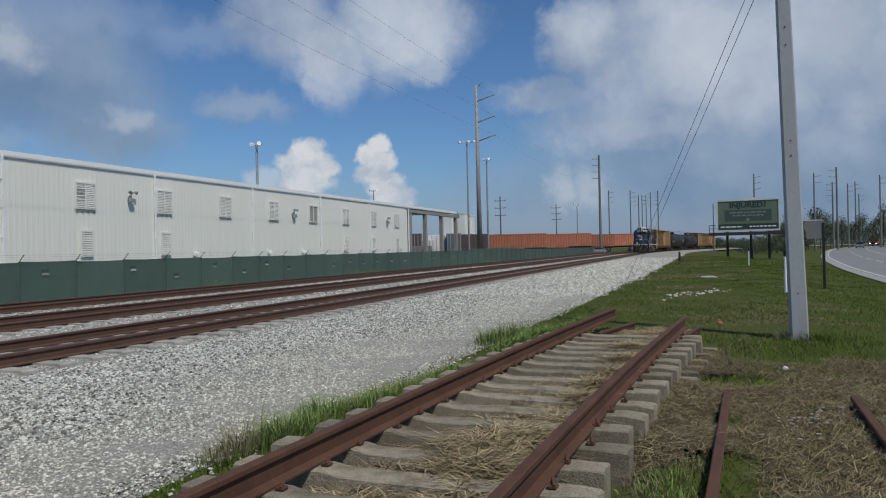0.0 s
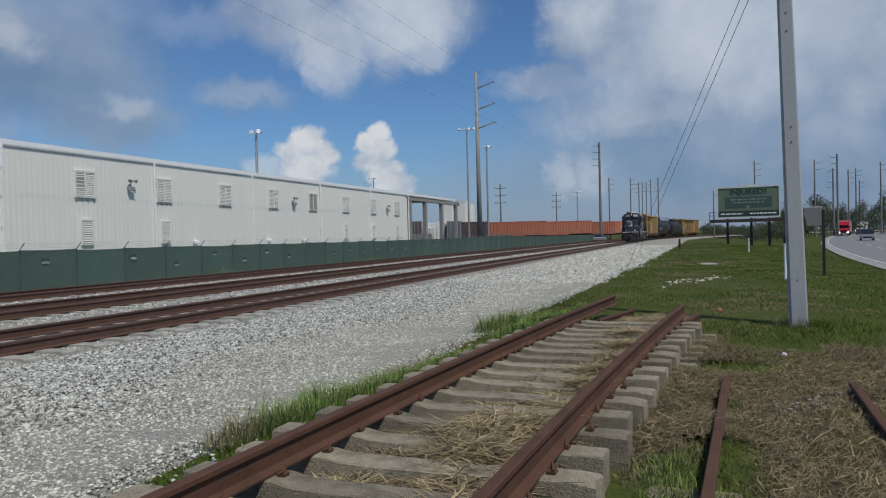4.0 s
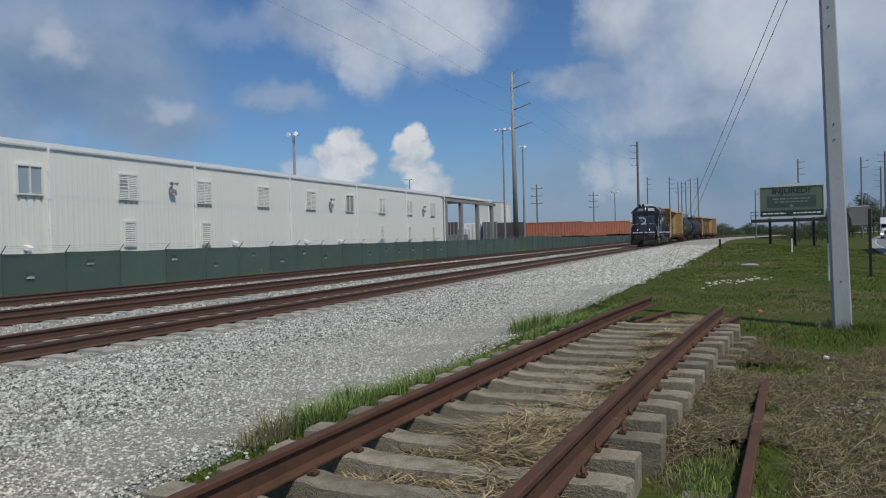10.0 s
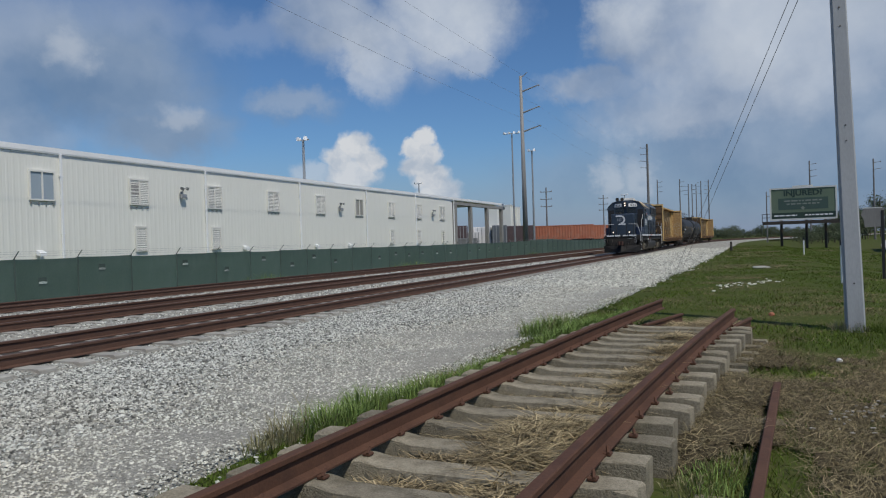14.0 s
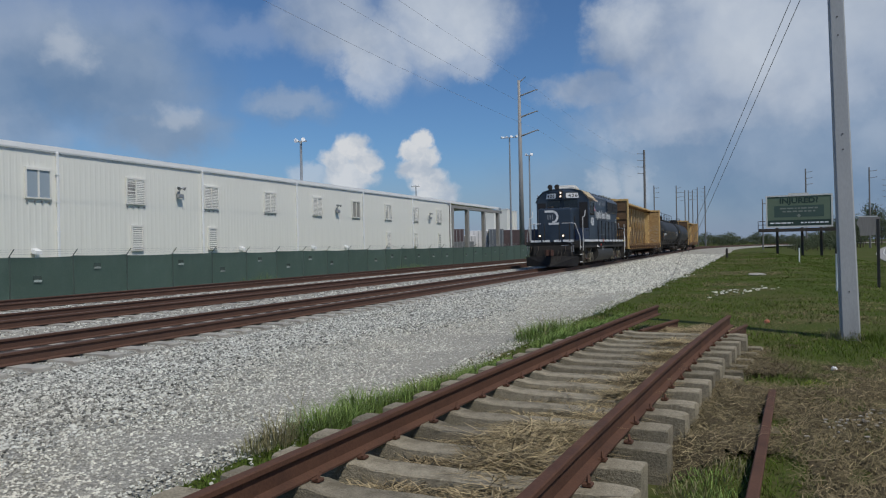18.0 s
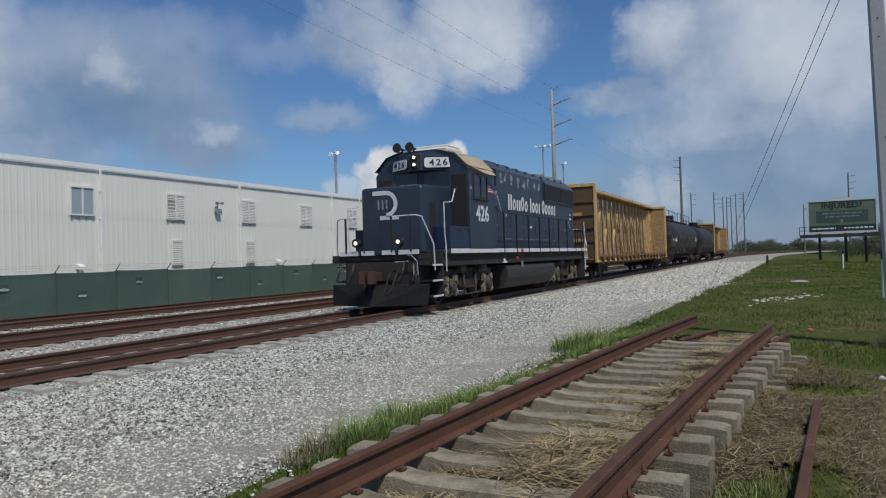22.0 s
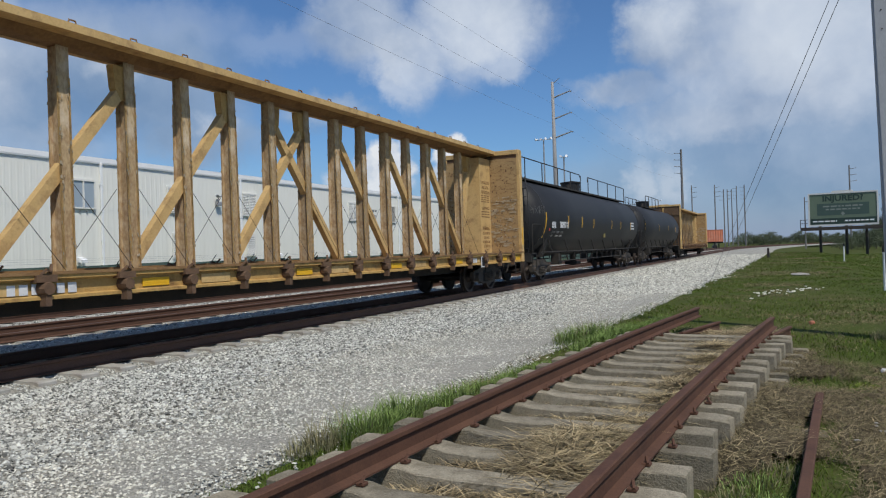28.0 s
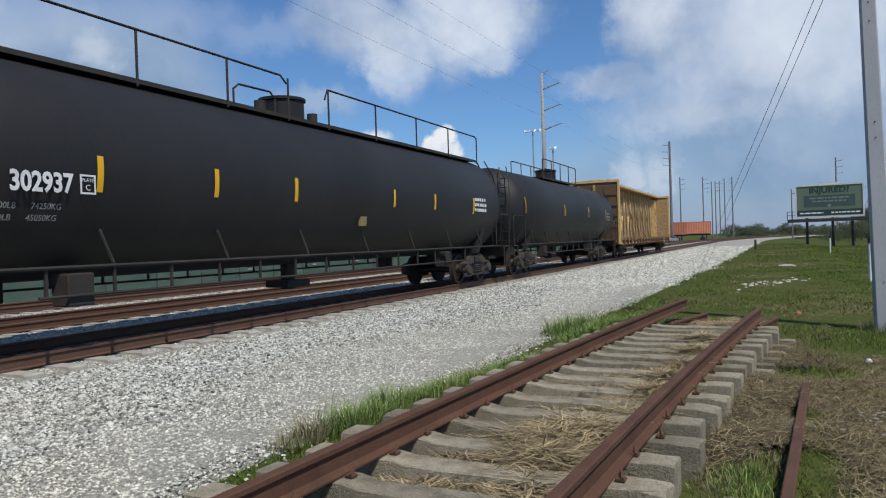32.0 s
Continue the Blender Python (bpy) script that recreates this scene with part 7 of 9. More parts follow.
    for y0, z0, y1, z1 in braces:
        y0, y1 = max(y0, -H + 0.3), min(y1, H - 0.3)
        bm = B()
        d = Vector((0, y1 - y0, z1 - z0)).normalized()
        nrm = Vector((0, -d.z, d.y)) * 0.085
        for x in (0.0,):
            vs = []
            for yy, zz in ((y0, z0), (y1, z1)):
                for sx in (-0.07, 0.07):
                    for q in (-1, 1):
                        vs.append(bm.verts.new((sx, yy + q * nrm.y, zz + q * nrm.z)))
            for q in ((0, 1, 3, 2), (4, 6, 7, 5), (0, 4, 5, 1), (2, 3, 7, 6), (0, 2, 6, 4), (1, 5, 7, 3)):
                bm.faces.new([vs[i] for i in q])
        bmesh.ops.recalc_face_normals(bm, faces=bm.faces[:])
        part("diagonal_brace", bm, M["yellow_pale"], c, "yellow diagonal brace")
        bm = B()
        yt = y1 if z1 > z0 else y0
        s = 1 if z1 > z0 else -1
        prism(bm, [(yt, 4.5), (yt, 4.0), (yt - s * 0.14, 3.92), (yt - s * 0.26, 4.12), (yt - s * 0.3, 4.5)], "x", -0.075, 0.075)
        part("gusset", bm, M["yellow_worn"], c)
    bm = B()
    for k in range(-9, 9):
        y = 0.74 + 1.222 * k
        if abs(y) < H - 1.6:
            tube(bm, [(0.13, y + 0.1, 2.5), (0.2, y + 1.1, 1.2)], 0.006, 4)
            tube(bm, [(-0.13, y + 1.1, 2.5), (-0.2, y + 0.1, 1.2)], 0.006, 4)
    part("tie_down_cable", bm, M["steel_dark"], c)["kind"] = "stuff"
    freight_truck(c, -9.0)
    freight_truck(c, 9.0)
    return c


def make_tank_car(name, half, truck_y, full_rail, label, number, bars):
    c = thing(name, label, "tank car", "black tank cars")
    R, zc = 1.56, 2.50
    bm = B()
    prof = [(0.05, -half - 0.62), (0.6, -half - 0.56), (1.05, -half - 0.42), (1.38, -half - 0.2), (R, -half + 0.12), (R, -half * 0.5), (R, 0), (R, half * 0.5), (R, half - 0.12), (1.38, half + 0.2), (1.05, half + 0.42), (0.6, half + 0.56), (0.05, half + 0.62)]
    lathe(bm, prof, (0, 0, zc), "y", 64)

    def dome_x(y, z):
        for (r0, y0), (r1, y1) in zip(prof, prof[1:]):
            if y0 <= y <= y1:
                r = r0 + (r1 - r0) * (y - y0) / (y1 - y0)
                return math.sqrt(max(0.0, r * r - (z - zc) ** 2))
        return 0.0

    part("tank", bm, M["tank_black"], c, "matt black tank shell", smooth=True)
    for y in (-half + 0.14, half - 0.14):
        bm = B()
        lathe(bm, [(R, y - 0.03), (R + 0.008, y - 0.025), (R + 0.008, y + 0.025), (R, y + 0.03)], (0, 0, zc), "y", 64)
        part("weld_band", bm, M["tank_black"], c, smooth=True)
    for e in (-1, 1):
        bm = B()
        ya, yb = sorted((e * (half + 1.15), e * (truck_y - 0.9)))
        box(bm, -0.3, 0.3, ya, yb, 0.65, 1.05)
        box(bm, -1.4, 1.4, min(e * (half + 1.1), e * (half + 0.95)), max(e * (half + 1.1), e * (half + 0.95)), 0.8, 1.12)
        prism(bm, [(-1.35, 1.75), (-1.0, 1.3), (1.0, 1.3), (1.35, 1.75), (1.1, 0.95), (-1.1, 0.95)], "y", e * truck_y - 0.14, e * truck_y + 0.14)
        part("stub_sill", bm, M["under"], c)
        freight_truck(c, e * truck_y)
        coupler(c, e * (half + 1.0), e)
        bm = B()
        for x0 in (0.88, 1.24):
            tube(bm, [(x0, e * (half + 0.95), 1.1), (x0, e * (half + 0.75), 2.4), (x0 * 0.9, e * (half + 0.5), 3.5), (x0 * 0.75, e * (half + 0.2), 4.02)], 0.02)
        for k in range(8):
            f = k / 8
            y = half + 0.95 - 0.2 * min(1, f * 2) - 0.5 * max(0, f - 0.5) * 2 * 0.9
            rod(bm, (0.88 * (1 - 0.18 * f), e * y, 1.3 + 2.6 * f), (1.24 * (1 - 0.18 * f), e * y, 1.3 + 2.6 * f), 0.016)
        part("end_ladder", bm, M["tank_black"], c)
        bm = B()
        box(bm, -1.45, 1.45, min(e * (half + 1.1), e * (half + 0.62)), max(e * (half + 1.1), e * (half + 0.62)), 1.1, 1.14)
        part("end_platform", bm, M["under"], c)
        for s in (-1, 1):
            bm = B()
            tube(bm, [(s * 1.45, e * (half + 1.05), 1.12), (s * 1.45, e * (half + 1.05), 2.1), (s * 1.45, e * (half + 0.95), 2.2), (s * 1.45, e * (half - 0.15), 2.2), (s * 1.45, e * (half - 0.25), 2.1), (s * 1.45, e * (half - 0.25), 1.14)], 0.02)
            part("end_railing", bm, M["under"], c)
            bm = B()
            tube(bm, [(s * 1.42, e * (half + 1.0), 1.1), (s * 1.42, e * (half + 1.0), 0.45), (s * 1.42, e * (half + 0.55), 0.45), (s * 1.42, e * (half + 0.55), 1.1)], 0.02)
            part("sill_step", bm, M["under"], c)
    # top walkway, railing, manway
    span = half + 0.05 if full_rail else 2.9
    for x0, x1 in ((0.24, 0.72),) if full_rail else ((0.24, 0.72), (-0.72, -0.24)):
        bm = B()
        box(bm, x0, x1, -span, span, 4.02, 4.06)
        part("walkway", bm, M["under"], c)
        bm = B()
        a = x1 if x0 > 0 else x0
        box(bm, a - 0.012, a + 0.012, -span, span, 3.98, 4.02)
        part("walkway_skirt", bm, M["under"], c)
    posts = [-span, -span + 0.55, -7.0, -4.7, -2.6, -0.75, 0.75, 2.9, 5.2, 7.4, span] if full_rail else [-span, -1.5, 0, 1.5, span]
    for s in (1,) if full_rail else (-1, 1):
        for y in posts:
            bm = B()
            rod(bm, (s * 0.72, y, 3.94), (s * 0.72, y, 4.82), 0.022)
            part("railing_post", bm, M["under"], c)
        bm = B()
        if full_rail:
            tube(bm, [(s * 0.72, -span, 3.99), (s * 0.72, -span, 4.75), (s * 0.72, -span + 0.12, 4.84), (s * 0.72, -1.0, 4.84), (s * 0.72, -0.8, 4.7)], 0.022)
            tube(bm, [(s * 0.72, 0.6, 4.6), (s * 0.72, 0.72, 4.84), (s * 0.72, span - 0.12, 4.84), (s * 0.72, span, 4.75), (s * 0.72, span, 3.99)], 0.022)
        else:
            tube(bm, [(s * 0.72, -span, 3.99), (s * 0.72, -span, 4.76), (s * 0.72, -span + 0.1, 4.84), (s * 0.72, span - 0.1, 4.84), (s * 0.72, span, 4.76), (s * 0.72, span, 3.99)], 0.022)
        part("top_handrail", bm, M["under"], c)
    bm = B()
    lathe(bm, [(0.48, 0.0), (0.48, 0.48), (0.52, 0.5), (0.52, 0.56), (0.3, 0.6), (0.1, 0.61)], (0, 0, 4.02), "z", 24)
    mw = part("manway", bm, M["tank_black"], c)
    for y in (-0.9, 1.0):
        bm = B()
        rod(bm, (0.1, y, 4.03), (0.1, y, 4.4), 0.12, n=12)
        part("valve", bm, M["under"], mw)
    bm = B()
    tube(bm, [(0.6, -2.3, 4.03), (0.6, -2.3, 4.35), (0.6, -2.15, 4.46), (0.6, -1.2, 4.48), (0.6, -1.05, 4.36), (0.6, -1.05, 4.03)], 0.022)
    part("guard_hoop", bm, M["under"], mw)
    # lower side rails and outlet
    for s in (-1, 1):
        bm = B()
        tube(bm, [(s * 1.4, -half, 1.14), (s * 1.4, half, 1.14)], 0.03)
        part("side_rail", bm, M["under"], c)
        for k in range(8):
            y = -half + 1.5 + k * (2 * half - 3) / 7
            bm = B()
            tube(bm, [(s * 1.4, y, 1.14), (s * 1.3, y - 0.15, 1.65)], 0.025)
            part("rail_bracket", bm, M["under"], c)
    bm = B()
    rod(bm, (0, 0, 0.4), (0, 0, 0.95), 0.16, n=12)
    box(bm, -0.3, 0.3, -0.4, 0.4, 0.45, 0.6)
    part("outlet_valve", bm, M["under"], c)
    for s in (-1, 1):
        n = int((2 * truck_y - 3.4) / 1.05)
        for k in range(n + 1):
            y = -truck_y + 1.7 + k * (2 * truck_y - 3.4) / n
            bm = B()
            box(bm, s * 1.37 - 0.018, s * 1.37 + 0.018, y - 0.018, y + 0.018, 0.74, 1.13)
            part("hanger", bm, M["under"], c)
        bm = B()
        tube(bm, [(s * 1.37, -truck_y + 1.6, 0.76), (s * 1.37, truck_y - 1.6, 0.76)], 0.024)
        part("brake_pipe", bm, M["under"], c)
        for y, w in ((-truck_y + 2.2, 0.42), (truck_y - 2.6, 0.34)):
            bm = B()
            box(bm, min(s * 0.8, s * 1.15), max(s * 0.8, s * 1.15), y, y + w, 0.6, 1.05, 0.02)
            part("brake_box", bm, M["under"], c)
    # yellow stripes and writing on both sides
    for s in (-1, 1):
        flip = Matrix() if s > 0 else pose(0, 0, 0, 0, 0, 180)
        for y, z0, z1 in bars:
            n = 12
            bm = B()
            prev = None
            for i in range(n + 1):
                z = z0 + (z1 - z0) * i / n
                x = math.sqrt(max(0.0, (R + 0.006) ** 2 - (z - zc) ** 2))
                pair = bm.verts.new((x, y - 0.05, z)), bm.verts.new((x, y + 0.05, z))
                if prev:
                    bm.faces.new((prev[0], prev[1], pair[1], pair[0]))
                prev = pair
            ob = part("reflective_stripe", bm, M["reflect"], c, "yellow reflective stripe")
            ob.matrix_basis = flip
        if number:
            letters(number, 0.345, M["white_paint"], c, flip @ on_side(R + 0.004, -7.04, 2.215), "number", 0.003, 0.84, 0.010)
            word_shapes(R - 0.012, -8.54, -7.98, 2.08, 0.26, "TTTT", M["white_paint"], c, flip)
            bm = B()
            for y0, y1, z0, z1 in ((-6.50, -6.475, 2.1, 2.36), (-6.285, -6.26, 2.1, 2.36), (-6.475, -6.285, 2.335, 2.36), (-6.475, -6.285, 2.1, 2.125)):
                box(bm, R + 0.004, R + 0.008, y0, y1, z0, z1)
            part("plate_frame", bm, M["white_paint"], c).matrix_basis = flip
            letters("PLATE", 0.065, M["white_paint"], c, flip @ on_side(R + 0.004, -6.38, 2.285), "lettering", 0.002)
            letters("C", 0.11, M["white_paint"], c, flip @ on_side(R + 0.004, -6.38, 2.185), "lettering", 0.002)
            for z, tilt, words in ((1.925, 18, (("LD LMT", -8.14), ("163700LB", -7.55), ("74250KG", -6.92))), (1.78, 23, (("LT WT", -8.2), ("99300LB", -7.55), ("45050KG", -6.95)))):
                x = math.sqrt(R * R - (z - zc) ** 2) + 0.012
                for txt, y in words:
                    letters(txt, 0.115, M["stencil"], c, flip @ on_side(x, y, z) @ pose(0, 0, 0, tilt), "lettering", 0.002, 0.95)
            bm = B()
            box(bm, R - 0.10, R - 0.06, -8.78, -8.66, 1.98, 2.08)
            part("red_tag", bm, M["red_tag"], c, "small red tag").matrix_basis = flip
            bm = B()
            prism(bm, [(0.72, 1.74), (0.98, 1.74), (1.02, 1.95), (0.76, 1.95)], "x", R - 0.14, R - 0.09)
            part("placard_holder", bm, M["placard"], c, "olive yellow placard").matrix_basis = flip
        bm = B()
        rng = random.Random(6)
        for k in range(3):
            z = 2.55 - 0.16 * k
            for j in range(5):
                y = half * 0.76 + 0.2 * j
                box(bm, R - 0.015, R + 0.005, y, y + rng.uniform(0.08, 0.17), z, z + 0.09)
        ob = part("text_bar", bm, M["white_paint"] if number else M["wood_pole"], c)
        ob.matrix_basis = flip
        ob["kind"] = "stuff"
    if number:
        bm = B()
        rng = random.Random(9)
        for k in range(15):
            y = -10.02 + 0.042 * k
            pts = []
            for z, sway in ((2.64 + rng.uniform(-0.06, 0.06), 0.0), (2.74, rng.uniform(-0.08, 0.12)), (2.86 + rng.uniform(-0.05, 0.10), rng.uniform(-0.05, 0.1))):
                pts.append((dome_x(y + sway, z) + 0.002, y + sway, z))
            tube(bm, pts, 0.005, 4)
        part("chalk_scrawl", bm, M["faded_mark"], c, "pale scribbled mark")
        bm = B()
        for k in range(3):
            for j in range(4 - k // 2):
                box(bm, -0.06 + 0.165 * j, 0.05 + 0.165 * j, -half - 0.585 + 0.022 * j, -half - 0.52, 2.70 - 0.115 * k, 2.755 - 0.115 * k)
        for j in range(4):
            box(bm, -0.06 + 0.05 * j, -0.025 + 0.05 * j, -half - 0.61, -half - 0.56, 2.81, 2.92)
        letters(number, 0.145, M["faded_mark"], c, pose(0.40, -half - 0.59, 2.865, 90, 0, 9), "end_number", 0.003, 0.86, 0.004)
        part("text_bar", bm, M["faded_mark"], c)["kind"] = "stuff"
        bm = B()
        prism(bm, [(0.24, 1.37), (0.38, 1.23), (0.52, 1.37), (0.38, 1.51)], "y", -half - 0.66, -half - 0.64)
        rod(bm, (0.38, -half - 0.63, 1.12), (0.38, -half - 0.63, 1.45), 0.015)
        part("diamond_placard", bm, M["faded_mark"], c, "worn diamond hazard placard")
    return c


loco = make_loco()
beam_car_a = make_centerbeam()
beam_car_b = copy_thing(beam_car_a, Matrix())
tank_a = make_tank_car("tank_car", 9.7, 8.6, True, "long matt black tank car with full length top railing", "302937", [(-9.32, 1.70, 2.68), (-6.17, 2.14, 2.63), (-3.91, 2.17, 2.63), (-1.73, 2.18, 2.63), (2.22, 2.2, 2.62), (4.52, 2.2, 2.62), (7.28, 2.15, 2.62)])
tank_b = make_tank_car("tank_car", 8.1, 6.6, False, "black tank car with a short platform railing round its manway", "", [(-8.0, 2.3, 2.9), (-2.5, 2.3, 2.8), (2.0, 2.3, 2.8), (6.0, 2.3, 2.8)])
for o in beam_car_b.children:
    if o.name.split(".")[0] == "wheelset":
        WHEELSETS.append((o, o.matrix_basis.translation.y, 0.46))

# where each vehicle's middle stands along the track at 23 s, and the distance between its trucks
CONSIST = ((loco, 19.55, 10.35), (beam_car_a, 41.45, 18.0), (tank_a, 64.75, 17.2), (tank_b, 85.15, 13.2), (beam_car_b, 107.2, 18.0))


def travelled(t):
    """Metres that the train has gone since 23 s; it gains a little speed as it nears."""
    return 5.65 * (min(t, 22.0) - 23.0) + 5.72 * max(0.0, t - 22.0)



# ---- vegetation and litter ----
def leafy(name, root, tip, width, mat, label, category, mid=None, parent=None):
    """Blades from roots to tips, each a narrow tapering strip bent through a middle point."""
    n = len(root)
    d = tip - root
    side = np.stack([-d[:, 1], d[:, 0], np.zeros(n)], -1) + np.random.default_rng(n).standard_normal((n, 3)) * 0.02
    side /= np.linalg.norm(side, axis=1, keepdims=True) + 1e-6
    side = side * width[:, None]
    if mid is None:
        v = np.stack([root - side, root + side, tip], 1).reshape(-1, 3)
        f = np.arange(3 * n).reshape(n, 3)
        faces = f.tolist()
    else:
        v = np.stack([root - side, root + side, mid + side * 0.8, mid - side * 0.8, tip], 1).reshape(-1, 3)
        i = 5 * np.arange(n)[:, None]
        quads = (i + np.array([[0, 1, 2, 3]])).tolist()
        tris = (i + np.array([[3, 2, 4]])).tolist()
        faces = quads + tris
    return bulk(name, v, faces, mat, label, category, parent=parent)


M["blade"] = material("green_grass_blade", (0.073, 0.130, 0.018), 0.8, 0, (0.112, 0.145, 0.026), 0.8, 6, 0.5, 0, 0, (0.14, 0.125, 0.052), 0.4, 0.5, island=0.45, spec=0.15)
M["tuft"] = material("lush_grass_blade", (0.155, 0.25, 0.06), 0.7, 0, (0.21, 0.275, 0.085), 2, 10, 0.5, 0, 0, island=0.5, spec=0.2)
M["dry_blade"] = material("dry_grass_straw", (0.435, 0.352, 0.206), 0.9, 0, (0.275, 0.218, 0.121), 1.5, 8, 0.5, 0, 0, (0.17, 0.125, 0.08), 0.8, 0.5, island=0.8, spec=0.1)
M["dead_blade"] = material("grey_dead_weed", (0.29, 0.24, 0.134), 0.9, 0, (0.155, 0.128, 0.071), 1.5, 8, 0.5, 0, 0, (0.09, 0.072, 0.048), 0.8, 0.5, island=0.6, spec=0.1)
M["litter_soil"] = material("brown_litter_soil", (0.108, 0.088, 0.054), 0.95, 0, (0.057, 0.047, 0.030), 5, 34, 0.6, 1.0, 0.03, (0.20, 0.155, 0.10), 2.0, 0.5, spec=0.05)
M["weed"] = material("grey_weed", (0.23, 0.235, 0.12), 0.9, 0, (0.30, 0.26, 0.155), 2, 10, 0.5, 0, 0, island=0.35, spec=0.1)
M["yellow_leaf"] = material("yellow_green_leaf", (0.25, 0.32, 0.03), 0.8, 0, (0.18, 0.26, 0.03), 3, 10, 0.5, 0, 0, island=0.3)


def value_noise(x, y, s, seed):
    """Smooth random field on a lattice, from arrays."""
    r = np.random.default_rng(seed).random((64, 64))
    u, v = x / s, y / s
    i, j = np.floor(u).astype(int), np.floor(v).astype(int)
    a, b = u - i, v - j
    a, b = a * a * (3 - 2 * a), b * b * (3 - 2 * b)
    g = lambda p, q: r[p % 64, q % 64]
    return (g(i, j) * (1 - a) + g(i + 1, j) * a) * (1 - b) + (g(i, j + 1) * (1 - a) + g(i + 1, j + 1) * a) * b


def heights(x, y):
    k = np.clip((x - 2.6) / 4.0, 0, 1)
    return -0.02 - 0.46 * k * k * (3 - 2 * k)


def siding_xs(y):
    return -1.645 + 0.06 * (y - 4.6) + 0.0028 * (y - 4.6) ** 2


def ballast_xs(y):
    return TRACK_X + 6.35 + np.clip((y - 6) / 30, 0, 1) * 0.75 + np.clip((y - 35) / 70, 0, 1) * 0.9


def dryness(x, y):
    """How dead the grass is: dry round the buried track and in worn patches."""
    d = np.exp(-((x - 1.1) / 1.6) ** 2 - ((y - 5.0) / 3.4) ** 2) * 1.0
    d += 0.6 * np.exp(-((x - siding_xs(y) - 1.3) / 0.4) ** 2) * (y < 12.5) + 0.35 * np.exp(-((x - siding_xs(y)) / 1.2) ** 2 - ((y - 13.6) / 1.2) ** 2)
    d += 0.6 * np.exp(-((x - 2.2) / 0.9) ** 2 - ((y - 9.5) / 2.6) ** 2)
    d += 0.45 * np.exp(-((x + 0.1) / 1.6) ** 2 - ((y - 15.5) / 3.0) ** 2) + 0.12 * (y > 20) + 0.5 * np.exp(-((x + 0.1) / 1.6) ** 2 - ((y - 25) / 3.5) ** 2) - 0.35 * np.clip((x - 2.2) / 1.5, 0, 1) * (y > 12)
    d += (1.1 * (value_noise(x, y, 2.6, 41) - 0.5) + 0.9 * (value_noise(x * 0.6, y, 1.3, 42) - 0.5)) * (y > 12)
    d += 0.3 * np.exp(-((x - 0.9) / 1.3) ** 2 - ((y - 10.5) / 2.2) ** 2)
    d -= 0.55 * np.exp(-((x - 0.12) / 0.33) ** 2 - ((y - 6.3) / 1.7) ** 2)
    d -= 0.9 * np.exp(-((x + 0.1) / 0.4) ** 2 - ((y - 4.9) / 0.9) ** 2)
    d += 1.1 * (value_noise(x, y, 1.0, 1) - 0.56) + 0.7 * (value_noise(x, y, 4.0, 2) - 0.5) + 0.5 * (value_noise(x, y, 0.35, 14) - 0.5)
    return d


def litter_bed(name, x0, x1, y0, y1, step, height, keep, label, mat="litter_soil"):
    """A lumpy sheet of soil and dead litter, kept where the function says so."""
    xs, ys = np.arange(x0, x1, step), np.arange(y0, y1, step)
    gx, gy = np.meshgrid(xs, ys)
    gz = height(gx, gy)
    verts = np.stack([gx, gy, gz], -1).reshape(-1, 3)
    ok = keep(gx, gy)
    w = len(xs)
    faces = [(j * w + i, j * w + i + 1, (j + 1) * w + i + 1, (j + 1) * w + i) for j in range(len(ys) - 1) for i in range(w - 1) if ok[j, i]]
    bulk(name, verts, faces, M[mat], label, "litter")


def weed_bed(x, y):
    """The littered soil beside the siding, banked up against the tie ends."""
    bank = 0.085 * np.exp(-((x - siding_xs(y) - 1.38) / 0.3) ** 2) * np.clip((11.5 - y) / 4, 0, 1) * np.clip((dryness(x, y) - 0.35) / 0.35, 0, 1)
    return heights(x, y) + bank + 0.012


def siding_fill(x, y):
    u = x - siding_xs(y)
    pile = value_noise(x, y, 0.32, 8)
    z = -0.03 + 0.10 * pile + 0.05 * np.clip((u + 0.1) / 0.4, 0, 1) - 0.003 * np.clip(y - 9.5, 0, 9) ** 2 + 0.15 * np.clip(value_noise(x, y, 0.8, 19) - 0.60, 0, 0.4) + 0.03 * value_noise(x, y, 0.12, 9)
    return z - 0.12 * np.clip((-u - 0.40) / 0.3, 0, 1) * (value_noise(x, y, 1.4, 12) > 0.45)


litter_bed("siding_litter", -3.4, 0.6, 1.0, 12.9, 0.06, siding_fill, lambda x, y: np.abs(x - siding_xs(y)) < 0.76, "brown soil and straw litter between the siding ties")
litter_bed("weed_litter", -0.6, 4.0, 2.0, 12.5, 0.08, lambda x, y: weed_bed(x, y) + 0.05 * (value_noise(x, y, 0.25, 3) - 0.35), lambda x, y: dryness(x, y) + 0.3 * (value_noise(x, y, 0.2, 4) - 0.5) > 0.45, "dead brown weed litter over the buried track")


